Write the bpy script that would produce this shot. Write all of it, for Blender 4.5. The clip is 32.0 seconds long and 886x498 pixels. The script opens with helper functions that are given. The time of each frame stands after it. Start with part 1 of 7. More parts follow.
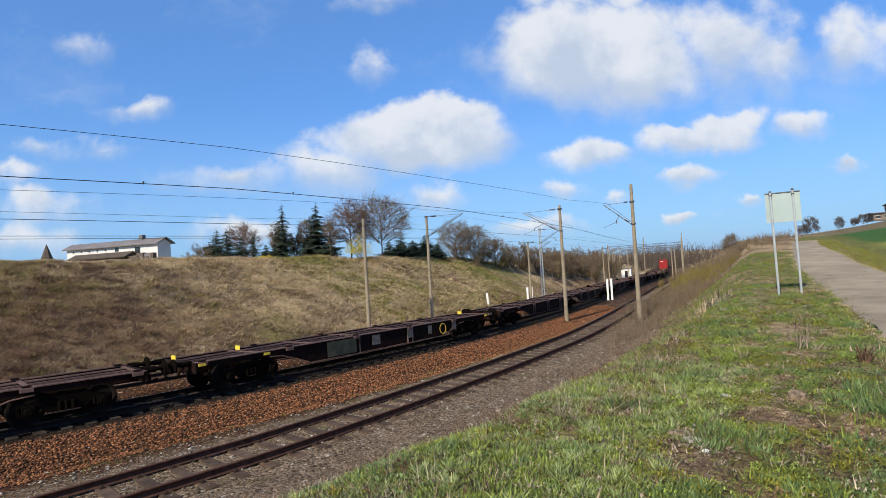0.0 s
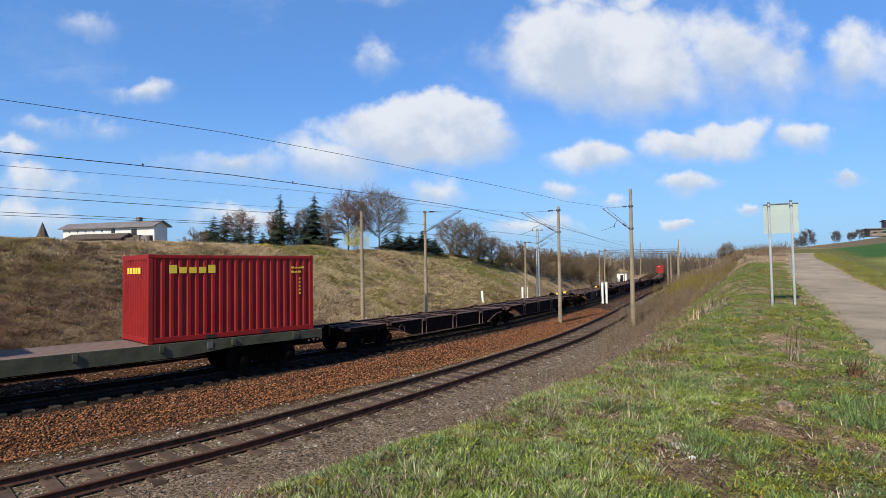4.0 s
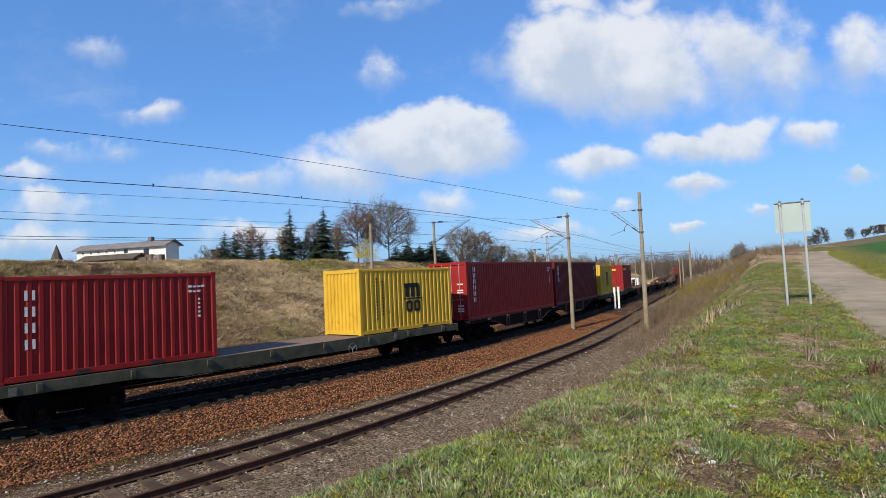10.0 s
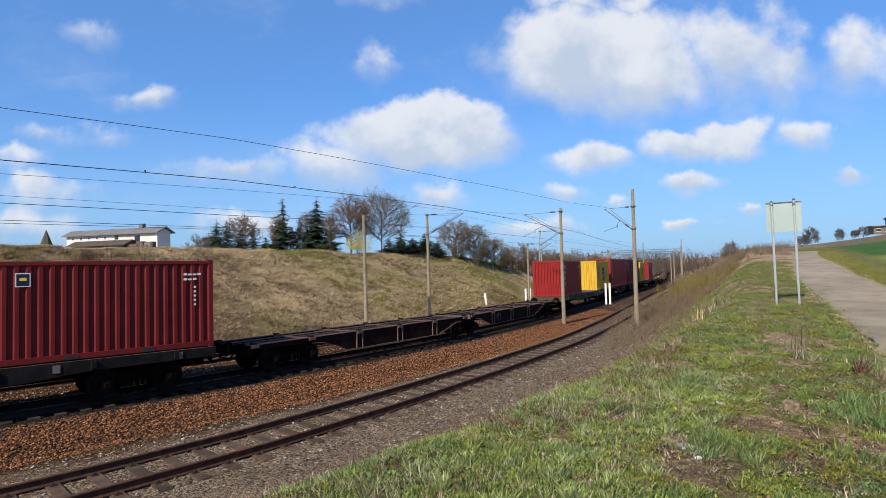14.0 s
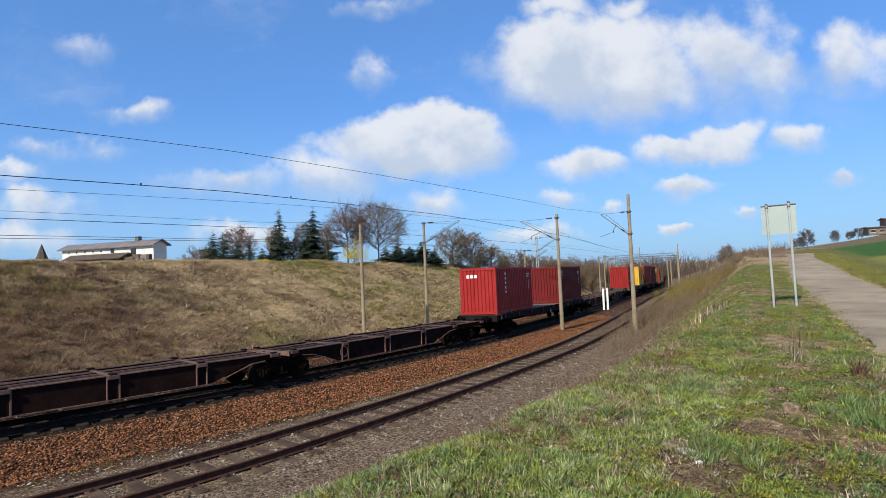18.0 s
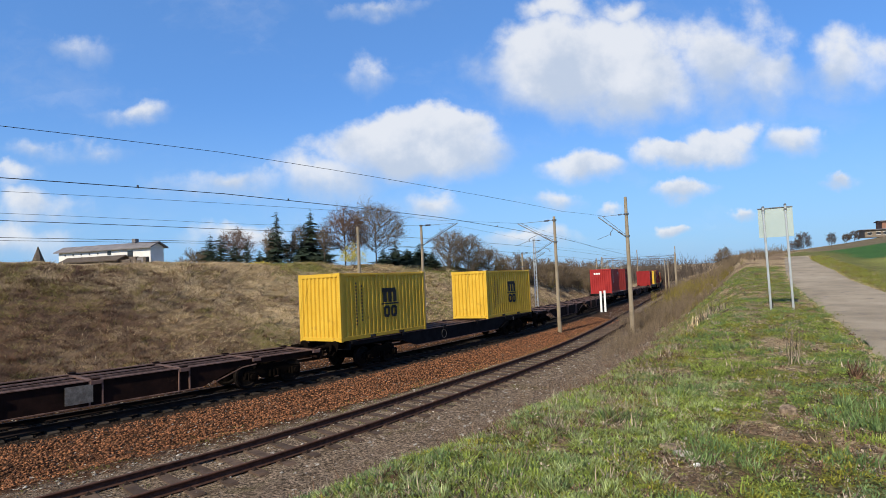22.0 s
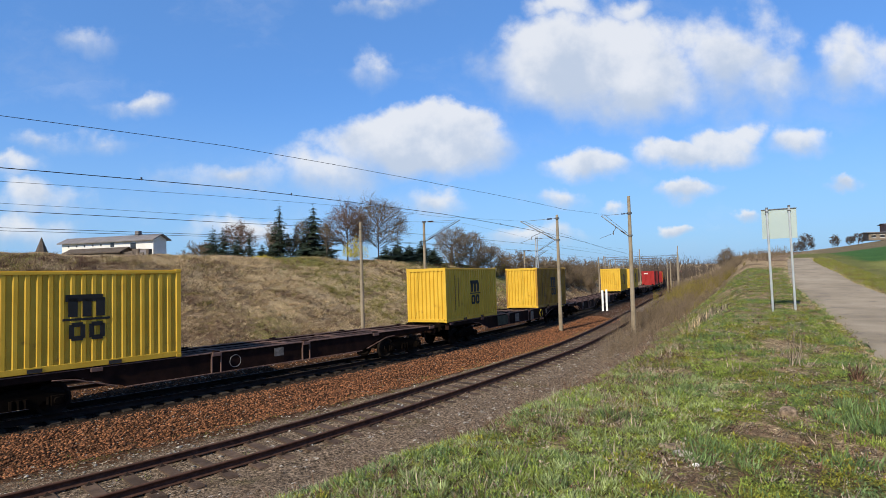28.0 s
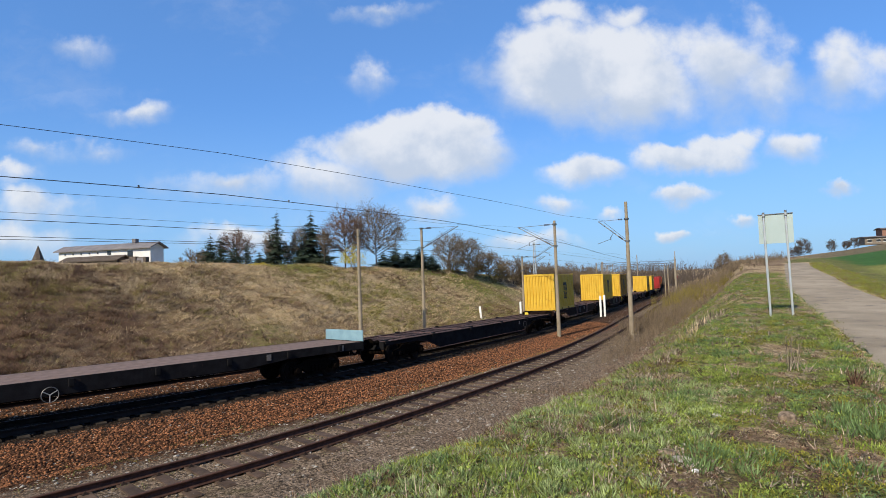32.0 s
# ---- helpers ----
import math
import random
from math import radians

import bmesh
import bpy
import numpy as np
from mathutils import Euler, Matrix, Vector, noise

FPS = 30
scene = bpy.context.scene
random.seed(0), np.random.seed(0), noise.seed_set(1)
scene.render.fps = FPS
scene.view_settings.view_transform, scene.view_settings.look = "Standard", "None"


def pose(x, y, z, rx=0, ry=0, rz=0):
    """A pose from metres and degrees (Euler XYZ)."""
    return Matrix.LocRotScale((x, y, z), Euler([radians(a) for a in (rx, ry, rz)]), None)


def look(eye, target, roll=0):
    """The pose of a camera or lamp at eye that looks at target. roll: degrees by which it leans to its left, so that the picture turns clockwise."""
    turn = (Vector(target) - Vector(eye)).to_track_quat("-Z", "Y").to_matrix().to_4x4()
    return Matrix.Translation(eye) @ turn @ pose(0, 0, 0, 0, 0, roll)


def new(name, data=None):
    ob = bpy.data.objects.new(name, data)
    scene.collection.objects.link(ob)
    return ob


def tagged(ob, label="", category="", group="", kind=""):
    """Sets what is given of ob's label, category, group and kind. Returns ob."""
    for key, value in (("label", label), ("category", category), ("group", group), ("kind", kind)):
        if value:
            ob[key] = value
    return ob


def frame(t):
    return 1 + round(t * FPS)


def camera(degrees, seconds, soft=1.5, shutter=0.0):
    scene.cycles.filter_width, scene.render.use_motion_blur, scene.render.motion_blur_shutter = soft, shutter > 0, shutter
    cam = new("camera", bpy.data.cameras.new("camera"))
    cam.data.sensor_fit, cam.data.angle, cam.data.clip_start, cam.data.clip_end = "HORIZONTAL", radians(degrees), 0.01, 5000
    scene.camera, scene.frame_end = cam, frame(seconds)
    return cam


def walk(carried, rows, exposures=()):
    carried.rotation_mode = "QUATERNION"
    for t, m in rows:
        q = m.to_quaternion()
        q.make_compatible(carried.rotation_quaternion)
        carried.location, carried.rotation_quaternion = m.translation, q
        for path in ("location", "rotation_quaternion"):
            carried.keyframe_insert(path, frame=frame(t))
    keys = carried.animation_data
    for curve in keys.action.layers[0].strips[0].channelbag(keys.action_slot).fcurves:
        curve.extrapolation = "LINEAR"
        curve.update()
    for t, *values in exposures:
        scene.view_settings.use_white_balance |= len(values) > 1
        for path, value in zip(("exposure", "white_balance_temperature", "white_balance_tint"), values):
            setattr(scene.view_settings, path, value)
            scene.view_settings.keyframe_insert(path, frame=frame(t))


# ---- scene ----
# ---------------------------------------------------------------- camera
EYE = (0.0, 0.0, 3.65)
CAM = camera(75.1, 32.0, soft=0.6)


def aimed(yaw, pitch, roll):
    """Camera pose from degrees: yaw to the left of +Y, pitch up, roll to the left."""
    a, b = radians(yaw), radians(pitch)
    way = Vector((-math.sin(a) * math.cos(b), math.cos(a) * math.cos(b), math.sin(b)))
    return look(EYE, Vector(EYE) + way * 10, roll)


# seconds, yaw, pitch, roll: a hand-held camera on one spot
AIM = [
    (0, 34.48, 1.38, -3.47), (0.5, 34.62, 1.53, -3.49), (1, 34.36, 1.80, -2.44),
    (1.5, 34.09, 1.41, -1.04), (2, 34.11, 0.87, -0.76), (2.5, 34.22, 0.74, -0.80),
    (3, 34.25, 0.95, -1.12), (3.5, 34.20, 0.92, -0.85), (5.5, 34.20, 1.31, -1.47),
    (6, 34.20, 1.42, -1.70), (6.5, 34.27, 1.54, -1.61), (7, 34.13, 1.66, -1.58),
    (7.5, 34.20, 1.50, -1.68), (8, 34.22, 1.57, -2.02), (8.5, 34.14, 1.79, -2.02),
    (9, 34.03, 1.95, -1.79), (9.5, 34.49, 2.13, -1.87), (10, 35.13, 1.99, -2.68),
    (10.5, 36.52, 1.88, -2.96), (11, 34.42, 1.93, -2.61), (11.5, 33.39, 2.07, -2.45),
    (12, 33.25, 2.15, -2.65), (12.5, 33.70, 1.98, -2.41), (13, 34.07, 1.46, -2.08),
    (13.5, 34.38, 1.29, -1.93), (14, 34.45, 1.25, -1.57), (14.5, 34.45, 1.41, -1.81),
    (16.5, 34.24, 1.99, -2.46), (17, 34.25, 1.70, -2.55), (17.5, 34.32, 1.97, -2.41),
    (18, 34.12, 2.03, -2.50), (18.5, 34.15, 2.07, -2.87), (19, 34.02, 2.23, -2.75),
    (19.5, 34.19, 2.12, -2.49), (20, 33.92, 2.09, -2.63), (20.5, 33.87, 2.06, -2.51),
    (21, 33.90, 2.28, -2.15), (21.5, 34.00, 2.39, -2.24), (22, 33.87, 2.26, -2.50),
    (22.5, 34.28, 2.38, -2.71), (23, 35.78, 2.08, -2.40), (23.5, 36.51, 2.04, -2.48),
    (24, 36.54, 2.00, -2.09), (24.5, 34.48, 2.30, -1.83), (25, 33.56, 1.92, -1.95),
    (25.5, 34.12, 1.77, -1.86), (27.5, 34.09, 1.88, -1.72), (28, 34.11, 1.93, -1.66),
    (28.5, 34.33, 2.08, -1.60), (29, 34.23, 2.26, -1.61), (29.5, 34.08, 2.37, -1.73),
    (30, 33.98, 2.06, -1.78), (30.5, 34.01, 2.44, -1.76), (31, 33.90, 2.52, -1.90),
    (31.5, 33.97, 2.35, -1.96), (32, 33.86, 2.56, -1.94),
]
walk(CAM, [(r[0], aimed(*r[1:])) for r in AIM])

# ---------------------------------------------------------------- sky and sun
SUN_ELEV, SUN_BACK = radians(38), -0.05   # SUN_BACK: radians from straight behind (-Y) towards the left (-X)
to_sun = Vector((-math.sin(SUN_BACK) * math.cos(SUN_ELEV), -math.cos(SUN_BACK) * math.cos(SUN_ELEV), math.sin(SUN_ELEV)))
sun_data = bpy.data.lights.new("sun", "SUN")
sun_data.energy, sun_data.angle, sun_data.color = 5.0, radians(0.53), (1.0, 0.895, 0.70)
sun = new("sun", sun_data)
sun.matrix_world = look(to_sun * 60, (0, 0, 0))
scene.view_settings.exposure = 0.1

world = bpy.data.worlds.new("sky")
scene.world = world
world.use_nodes = True
wt = world.node_tree
wt.nodes.clear()


def node(tree, kind):
    return tree.nodes.new(kind)


def feed(tree, socket, value):
    """Joins a socket, or sets a constant."""
    if isinstance(value, bpy.types.NodeSocket):
        tree.links.new(value, socket)
    elif value is not None:
        socket.default_value = value


def math_node(tree, op, a, b=None, clamp=False):
    n = node(tree, "ShaderNodeMath")
    n.operation, n.use_clamp = op, clamp
    feed(tree, n.inputs[0], a)
    if b is not None:
        feed(tree, n.inputs[1], b)
    return n.outputs[0]


def vec_node(tree, op, a, b=None, out=0):
    n = node(tree, "ShaderNodeVectorMath")
    n.operation = op
    feed(tree, n.inputs[0], a)
    if b is not None:
        feed(tree, n.inputs[1], b)
    return n.outputs[out]


def noise_node(tree, vector, scale, detail=6, rough=0.55, out="Fac"):
    n = node(tree, "ShaderNodeTexNoise")
    feed(tree, n.inputs["Vector"], vector)
    n.inputs["Scale"].default_value, n.inputs["Detail"].default_value, n.inputs["Roughness"].default_value = scale, detail, rough
    return n.outputs[out]


def span(tree, value, a, b, c=0.0, d=1.0, smooth=True):
    n = node(tree, "ShaderNodeMapRange")
    n.interpolation_type = "SMOOTHSTEP" if smooth else "LINEAR"
    feed(tree, n.inputs["Value"], value)
    for i, v in zip(("From Min", "From Max", "To Min", "To Max"), (a, b, c, d)):
        n.inputs[i].default_value = v
    return n.outputs[0]


def mix_col(tree, fac, a, b, blend="MIX"):
    n = node(tree, "ShaderNodeMix")
    n.data_type, n.blend_type = "RGBA", blend
    feed(tree, n.inputs[0], fac)
    feed(tree, n.inputs[6], a)
    feed(tree, n.inputs[7], b)
    return n.outputs[2]


def rgb(c):
    return (*c, 1.0)


sky = node(wt, "ShaderNodeTexSky")
sky.sky_type, sky.sun_disc, sky.sun_elevation, sky.sun_rotation = "NISHITA", False, SUN_ELEV, math.pi + SUN_BACK
sky.air_density, sky.dust_density, sky.ozone_density = 1.0, 0.6, 2.5
coord = node(wt, "ShaderNodeTexCoord").outputs["Generated"]
# clouds lie on a plane square to one direction of the sky: across, up
axes = aimed(34.03, 1.95, -1.79).to_3x3().transposed()
across, upward, ahead = axes[0], axes[1], -axes[2]
front = vec_node(wt, "DOT_PRODUCT", coord, ahead, 1)
depth = math_node(wt, "MAXIMUM", front, 0.05)
comb = node(wt, "ShaderNodeCombineXYZ")
feed(wt, comb.inputs[0], math_node(wt, "DIVIDE", vec_node(wt, "DOT_PRODUCT", coord, across, 1), depth))
feed(wt, comb.inputs[1], math_node(wt, "DIVIDE", vec_node(wt, "DOT_PRODUCT", coord, upward, 1), depth))
flat = comb.outputs[0]
warp = vec_node(wt, "SUBTRACT", noise_node(wt, flat, 9, 5, 0.6, "Color"), (0.5, 0.5, 0.5))
warped = vec_node(wt, "ADD", flat, vec_node(wt, "MULTIPLY", warp, (0.10, 0.075, 0)))
# each cloud: centre, half width, half height (hundredths of the plane's unit), weight
CLOUDS = [
    (26, 32.5, 18, 9.0, 1.15), (17, 35, 9, 6, 0.6), (34, 28, 11, 7, 0.95), (50, 33, 12, 8, 0.5), (57, 30, 7, 5, 0.46), (71, 32, 9, 5, 0.5),
    (-5, 18.2, 15.5, 6.4, 1.35), (-20, 13.5, 10, 4, 0.5), (1, 21.5, 9, 4, 1.0), (-11, 31.5, 3.4, 2.8, 0.33), (-54, 25.5, 6.5, 2.0, 0.46), (-64, 37, 5.5, 2.2, 0.24),
    (24.5, 14.5, 7, 2.6, 0.85), (43, 16.5, 11, 2.6, 1.0), (48, 18.5, 7, 2.8, 0.9), (53, 20.5, 3.5, 2.3, 0.7), (61.5, 19, 5.6, 2.8, 0.66),
    (42, 10, 4.6, 1.9, 0.8), (40, 3.4, 2.8, 1.1, 0.7), (20, 9, 4, 1.8, 0.5), (-2, 8, 5, 2.4, 0.55), (-36, 13, 10, 2.6, 0.44),
    (-72, 8.5, 8, 3, 0.42), (-74, 2.5, 10, 3, 0.45), (-75, 14, 5, 1.6, 0.4), (29, 8, 2.6, 1.1, 0.55), (53, 5.7, 2.4, 1, 0.5), (69.5, 12.4, 2.6, 1.2, 0.5),
    (-9, 43, 6, 1.6, 0.36), (21, 42.5, 8, 2, 0.3), (32, 42, 7, 2.4, 0.4), (-35, 3.5, 9, 2.2, 0.5), (14, 2.6, 8, 2, 0.5), (-58, 19, 4, 1.6, 0.24), (-70, 18, 4, 1.4, 0.24),
]
cover = heights = weights = None
for cx, cy, ca, cb, cw in CLOUDS:
    off = vec_node(wt, "MULTIPLY", vec_node(wt, "SUBTRACT", warped, (cx / 100, cy / 100, 0)), (86 / ca, 86 / cb, 0))
    one = math_node(wt, "MULTIPLY", math_node(wt, "SUBTRACT", 1.0, vec_node(wt, "LENGTH", off, out=1)), cw)
    up = node(wt, "ShaderNodeSeparateXYZ")
    feed(wt, up.inputs[0], off)
    near = math_node(wt, "POWER", math_node(wt, "MAXIMUM", math_node(wt, "ADD", one, 0.8), 0.001), 4.0)
    high = math_node(wt, "MULTIPLY", up.outputs[1], near)
    # the height within the clouds that are thickest here
    cover = one if cover is None else math_node(wt, "MAXIMUM", cover, one)
    heights = high if heights is None else math_node(wt, "ADD", heights, high)
    weights = near if weights is None else math_node(wt, "ADD", weights, near)
base = math_node(wt, "DIVIDE", heights, weights)
puff = math_node(wt, "ADD", math_node(wt, "MULTIPLY", noise_node(wt, flat, 7, 3, 0.5), 0.5), math_node(wt, "MULTIPLY", noise_node(wt, flat, 17, 7, 0.55), 0.5))
cover = math_node(wt, "ADD", cover, span(wt, puff, 0, 1, -0.62, 0.62, False))
# crisp heads, soft undersides
crisp, soft_edge = span(wt, cover, -0.03, 0.36), span(wt, cover, -0.20, 0.62)
head = span(wt, base, -0.35, 0.35)
thick = math_node(wt, "ADD", math_node(wt, "MULTIPLY", crisp, head), math_node(wt, "MULTIPLY", soft_edge, math_node(wt, "SUBTRACT", 1.0, head)))
veil = math_node(wt, "MULTIPLY", span(wt, noise_node(wt, vec_node(wt, "MULTIPLY", warped, (1.0, 1.7, 1.0)), 3.4, 7, 0.62), 0.50, 0.80), 0.22)
thick = math_node(wt, "MAXIMUM", thick, veil)
thick = math_node(wt, "MULTIPLY", thick, span(wt, front, 0.15, 0.4))
# elsewhere in the sky: the same fair-weather clouds, scattered
rest = span(wt, noise_node(wt, coord, 3.2, 7, 0.6), 0.52, 0.72)
rest = math_node(wt, "MULTIPLY", rest, span(wt, front, 0.45, 0.2))
thick = math_node(wt, "MAXIMUM", thick, math_node(wt, "MULTIPLY", rest, 0.15))
shade = span(wt, math_node(wt, "ADD", math_node(wt, "MULTIPLY", base, 0.30), noise_node(wt, flat, 11, 5, 0.55)), 0.28, 0.66)
cloud_col = mix_col(wt, shade, rgb((5.7, 6.5, 7.8)), rgb((8.4, 8.65, 9.1)))
blue = mix_col(wt, 1.0, sky.outputs[0], rgb((0.64, 1.05, 1.58)), "MULTIPLY")
blue = mix_col(wt, 0.30, blue, rgb((2.2, 5.1, 10.8)))
rise = node(wt, "ShaderNodeSeparateXYZ")
feed(wt, rise.inputs[0], coord)
blue = mix_col(wt, span(wt, rise.outputs[2], 0.30, 0.0, 0.0, 0.55), blue, rgb((3.5, 5.7, 8.6)))
# towards the zenith the sky is deeper and darker
blue = mix_col(wt, 1.0, blue, span(wt, rise.outputs[2], 0.46, 0.85, 1.0, 0.42), "MULTIPLY")
shown = mix_col(wt, math_node(wt, "MULTIPLY", thick, 0.92), blue, cloud_col)
back = node(wt, "ShaderNodeBackground")
feed(wt, back.inputs["Color"], shown)
back.inputs["Strength"].default_value = 0.092
feed(wt, node(wt, "ShaderNodeOutputWorld").inputs["Surface"], back.outputs[0])


# ---------------------------------------------------------------- materials
def surface(name, dark, light, scale=3.0, rough=0.85, metal=0.0, bump=0.3, fine=40.0, spots=None, spot_at=(0.6, 0.72), piece=0.0, island=0.0, spec=0.3):
    """A procedural surface: two colours mixed by coarse noise, fine grain and relief, and stains of a third colour."""
    m = bpy.data.materials.new(name)
    m.use_nodes = True
    t = m.node_tree
    b = t.nodes["Principled BSDF"]
    at = node(t, "ShaderNodeTexCoord").outputs["Object"]
    if piece:
        info = node(t, "ShaderNodeObjectInfo")
        at = vec_node(t, "ADD", at, math_node(t, "MULTIPLY", info.outputs["Random"], 37.0))
    big = noise_node(t, at, scale, 6, 0.6)
    small = noise_node(t, at, fine, 4, 0.6)
    f = span(t, math_node(t, "ADD", math_node(t, "MULTIPLY", big, 0.7), math_node(t, "MULTIPLY", small, 0.3)), 0.32, 0.68)
    col = mix_col(t, f, rgb(dark), rgb(light))
    if spots:
        s = span(t, noise_node(t, at, scale * 0.6 + 1.3, 8, 0.68), *spot_at)
        col = mix_col(t, s, col, rgb(spots))
    if piece:
        col = mix_col(t, 1.0, col, span(t, info.outputs["Random"], 0, 1, 1 - piece, 1 + piece * 0.4, False), "MULTIPLY")
    if island:
        geo = node(t, "ShaderNodeNewGeometry")
        col = mix_col(t, 1.0, col, span(t, geo.outputs["Random Per Island"], 0, 1, 1 - island, 1 + island * 0.5, False), "MULTIPLY")
    feed(t, b.inputs["Base Color"], col)
    feed(t, b.inputs["Roughness"], span(t, small, 0.2, 0.8, max(rough - 0.12, 0.05), min(rough + 0.1, 1), False))
    b.inputs["Metallic"].default_value = metal
    b.inputs["Specular IOR Level"].default_value = spec
    if bump:
        n = node(t, "ShaderNodeBump")
        n.inputs["Strength"].default_value, n.inputs["Distance"].default_value = bump, 0.02
        feed(t, n.inputs["Height"], small)
        feed(t, b.inputs["Normal"], n.outputs[0])
    return m


M_YELLOW = surface("yellow_paint", (0.56, 0.335, 0.028), (0.66, 0.42, 0.045), 1.2, 0.5, bump=0.05, spots=(0.30, 0.15, 0.03), spot_at=(0.58, 0.80))
# darker, browner yellow for the sides of one container
M_YELLOW_BROWNED = surface("darker_browned_yellow_paint", (0.26, 0.130, 0.020), (0.42, 0.235, 0.030), 1.6, 0.65, bump=0.08, spots=(0.15, 0.07, 0.02), spot_at=(0.52, 0.74))
M_OXIDE = surface("oxide_red_paint", (0.235, 0.0100, 0.0105), (0.295, 0.0165, 0.0148), 1.2, 0.5, bump=0.05, spots=(0.14, 0.03, 0.02), spot_at=(0.64, 0.8))
M_OXIDE_DARK = surface("deep_oxide_red_paint", (0.115, 0.0055, 0.0065), (0.160, 0.0095, 0.0090), 1.2, 0.6, bump=0.05, spots=(0.08, 0.015, 0.012), spot_at=(0.60, 0.8))
M_RED = surface("bright_red_paint", (0.28, 0.016, 0.015), (0.35, 0.025, 0.022), 1.2, 0.5, bump=0.05, spots=(0.25, 0.05, 0.04), spot_at=(0.64, 0.8))
M_MARK_BLACK = surface("black_lettering_paint", (0.012, 0.012, 0.013), (0.02, 0.02, 0.02), 4, 0.6, bump=0.02)
M_MARK_WHITE = surface("white_lettering_paint", (0.66, 0.66, 0.64), (0.78, 0.78, 0.76), 4, 0.6, bump=0.02)
M_MARK_YELLOW = surface("yellow_lettering_paint", (0.78, 0.55, 0.05), (0.82, 0.62, 0.08), 4, 0.6, bump=0.02)
# rusty brown steel, darkened in colour for the shaded wagon sides
M_WAGON = surface("shade_dark_rusty_brown_steel", (0.0085, 0.0045, 0.0036), (0.024, 0.0112, 0.0082), 2.2, 0.85, bump=0.25, spots=(0.065, 0.030, 0.018), spot_at=(0.60, 0.78), spec=0.1, piece=0.2)
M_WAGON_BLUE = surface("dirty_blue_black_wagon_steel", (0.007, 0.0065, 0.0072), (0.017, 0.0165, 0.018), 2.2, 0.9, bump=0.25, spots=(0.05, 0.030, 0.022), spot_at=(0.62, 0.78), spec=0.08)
M_WAGON_GREY = surface("faded_grey_green_wagon_paint", (0.045, 0.049, 0.034), (0.098, 0.100, 0.070), 1.6, 0.9, bump=0.15, spots=(0.09, 0.055, 0.036), spot_at=(0.55, 0.75), spec=0.1)
M_DECK = surface("worn_wagon_floor_planks", (0.13, 0.09, 0.075), (0.24, 0.17, 0.145), 2.5, 0.85, bump=0.3, fine=25, spots=(0.09, 0.06, 0.05))
# running gear: near-black base colours carry the shade under the wagons
M_BOGIE = surface("shade_black_bogie_steel", (0.0035, 0.0026, 0.002), (0.008, 0.0056, 0.0042), 3, 0.95, bump=0.3, spec=0.03)
M_WHEEL = surface("shade_dark_worn_wheel_steel", (0.006, 0.0045, 0.004), (0.018, 0.014, 0.012), 3, 0.8, 0.0, bump=0.1, spec=0.1)
M_CASTING = surface("galvanised_casting", (0.30, 0.31, 0.31), (0.45, 0.45, 0.44), 5, 0.5, 0.5, bump=0.15)
M_TEAL = surface("faded_teal_board", (0.17, 0.29, 0.35), (0.24, 0.38, 0.44), 2, 0.6, bump=0.1, spots=(0.35, 0.45, 0.42))
# brown rail darkened in its colour for the shade beneath the wagons
M_RAIL = surface("shade_dark_brown_rail", (0.009, 0.005, 0.0035), (0.026, 0.014, 0.010), 4, 0.85, 0.0, bump=0.2)
M_RAILTOP = surface("dull_worn_rail_head", (0.05, 0.042, 0.036), (0.10, 0.086, 0.076), 6, 0.55, 0.5, bump=0.03)
# weathered concrete, its base colour lowered to hold the train's shade
M_SLEEPER = surface("shade_dark_weathered_sleeper", (0.014, 0.010, 0.007), (0.055, 0.042, 0.031), 3, 0.9, bump=0.3, spots=(0.12, 0.08, 0.055), piece=0.25)
M_SLEEPER_OLD = surface("dirty_timber_sleeper", (0.050, 0.032, 0.023), (0.130, 0.086, 0.062), 3, 0.9, bump=0.4, piece=0.3)
M_MAST = surface("concrete_mast", (0.21, 0.168, 0.116), (0.34, 0.280, 0.202), 1.5, 0.9, bump=0.3, spots=(0.15, 0.125, 0.095), spot_at=(0.55, 0.75))
M_STEEL = surface("dull_galvanised_steel", (0.10, 0.10, 0.105), (0.2, 0.2, 0.2), 4, 0.55, 0.6, bump=0.1)
M_POST = surface("zinc_sign_post", (0.50, 0.52, 0.52), (0.64, 0.66, 0.65), 4, 0.45, 0.55, bump=0.08)
M_BOARD = surface("pale_back_of_sign", (0.33, 0.405, 0.40), (0.40, 0.475, 0.46), 1.2, 0.6, bump=0.04)
M_INSUL = surface("brown_insulator", (0.04, 0.02, 0.015), (0.07, 0.035, 0.025), 4, 0.25, bump=0.02)
M_WIRE = surface("dark_copper_wire", (0.03, 0.028, 0.026), (0.06, 0.05, 0.045), 3, 0.5, 0.6, bump=0.0)
M_WHITE = surface("white_marker_paint", (0.70, 0.70, 0.68), (0.82, 0.82, 0.80), 3, 0.7, bump=0.1, spots=(0.45, 0.40, 0.34), spot_at=(0.66, 0.8))
M_BARK = surface("grey_brown_bark", (0.075, 0.058, 0.046), (0.15, 0.12, 0.10), 2, 0.95, bump=0.4, island=0.3)
M_TWIG = surface("bare_brown_twigs", (0.125, 0.09, 0.057), (0.27, 0.205, 0.14), 1.2, 0.95, bump=0.0, island=0.45)
M_TWIG_OLIVE = surface("budding_olive_twigs", (0.145, 0.118, 0.026), (0.30, 0.24, 0.062), 0.8, 0.95, bump=0.0, island=0.45)
M_TWIG_RED = surface("reddish_budding_twigs", (0.13, 0.080, 0.060), (0.26, 0.17, 0.13), 1.2, 0.95, bump=0.0, island=0.45)
M_NEEDLE = surface("dark_fir_needles", (0.019, 0.034, 0.022), (0.062, 0.088, 0.055), 1.5, 0.8, bump=0.0, island=0.5)
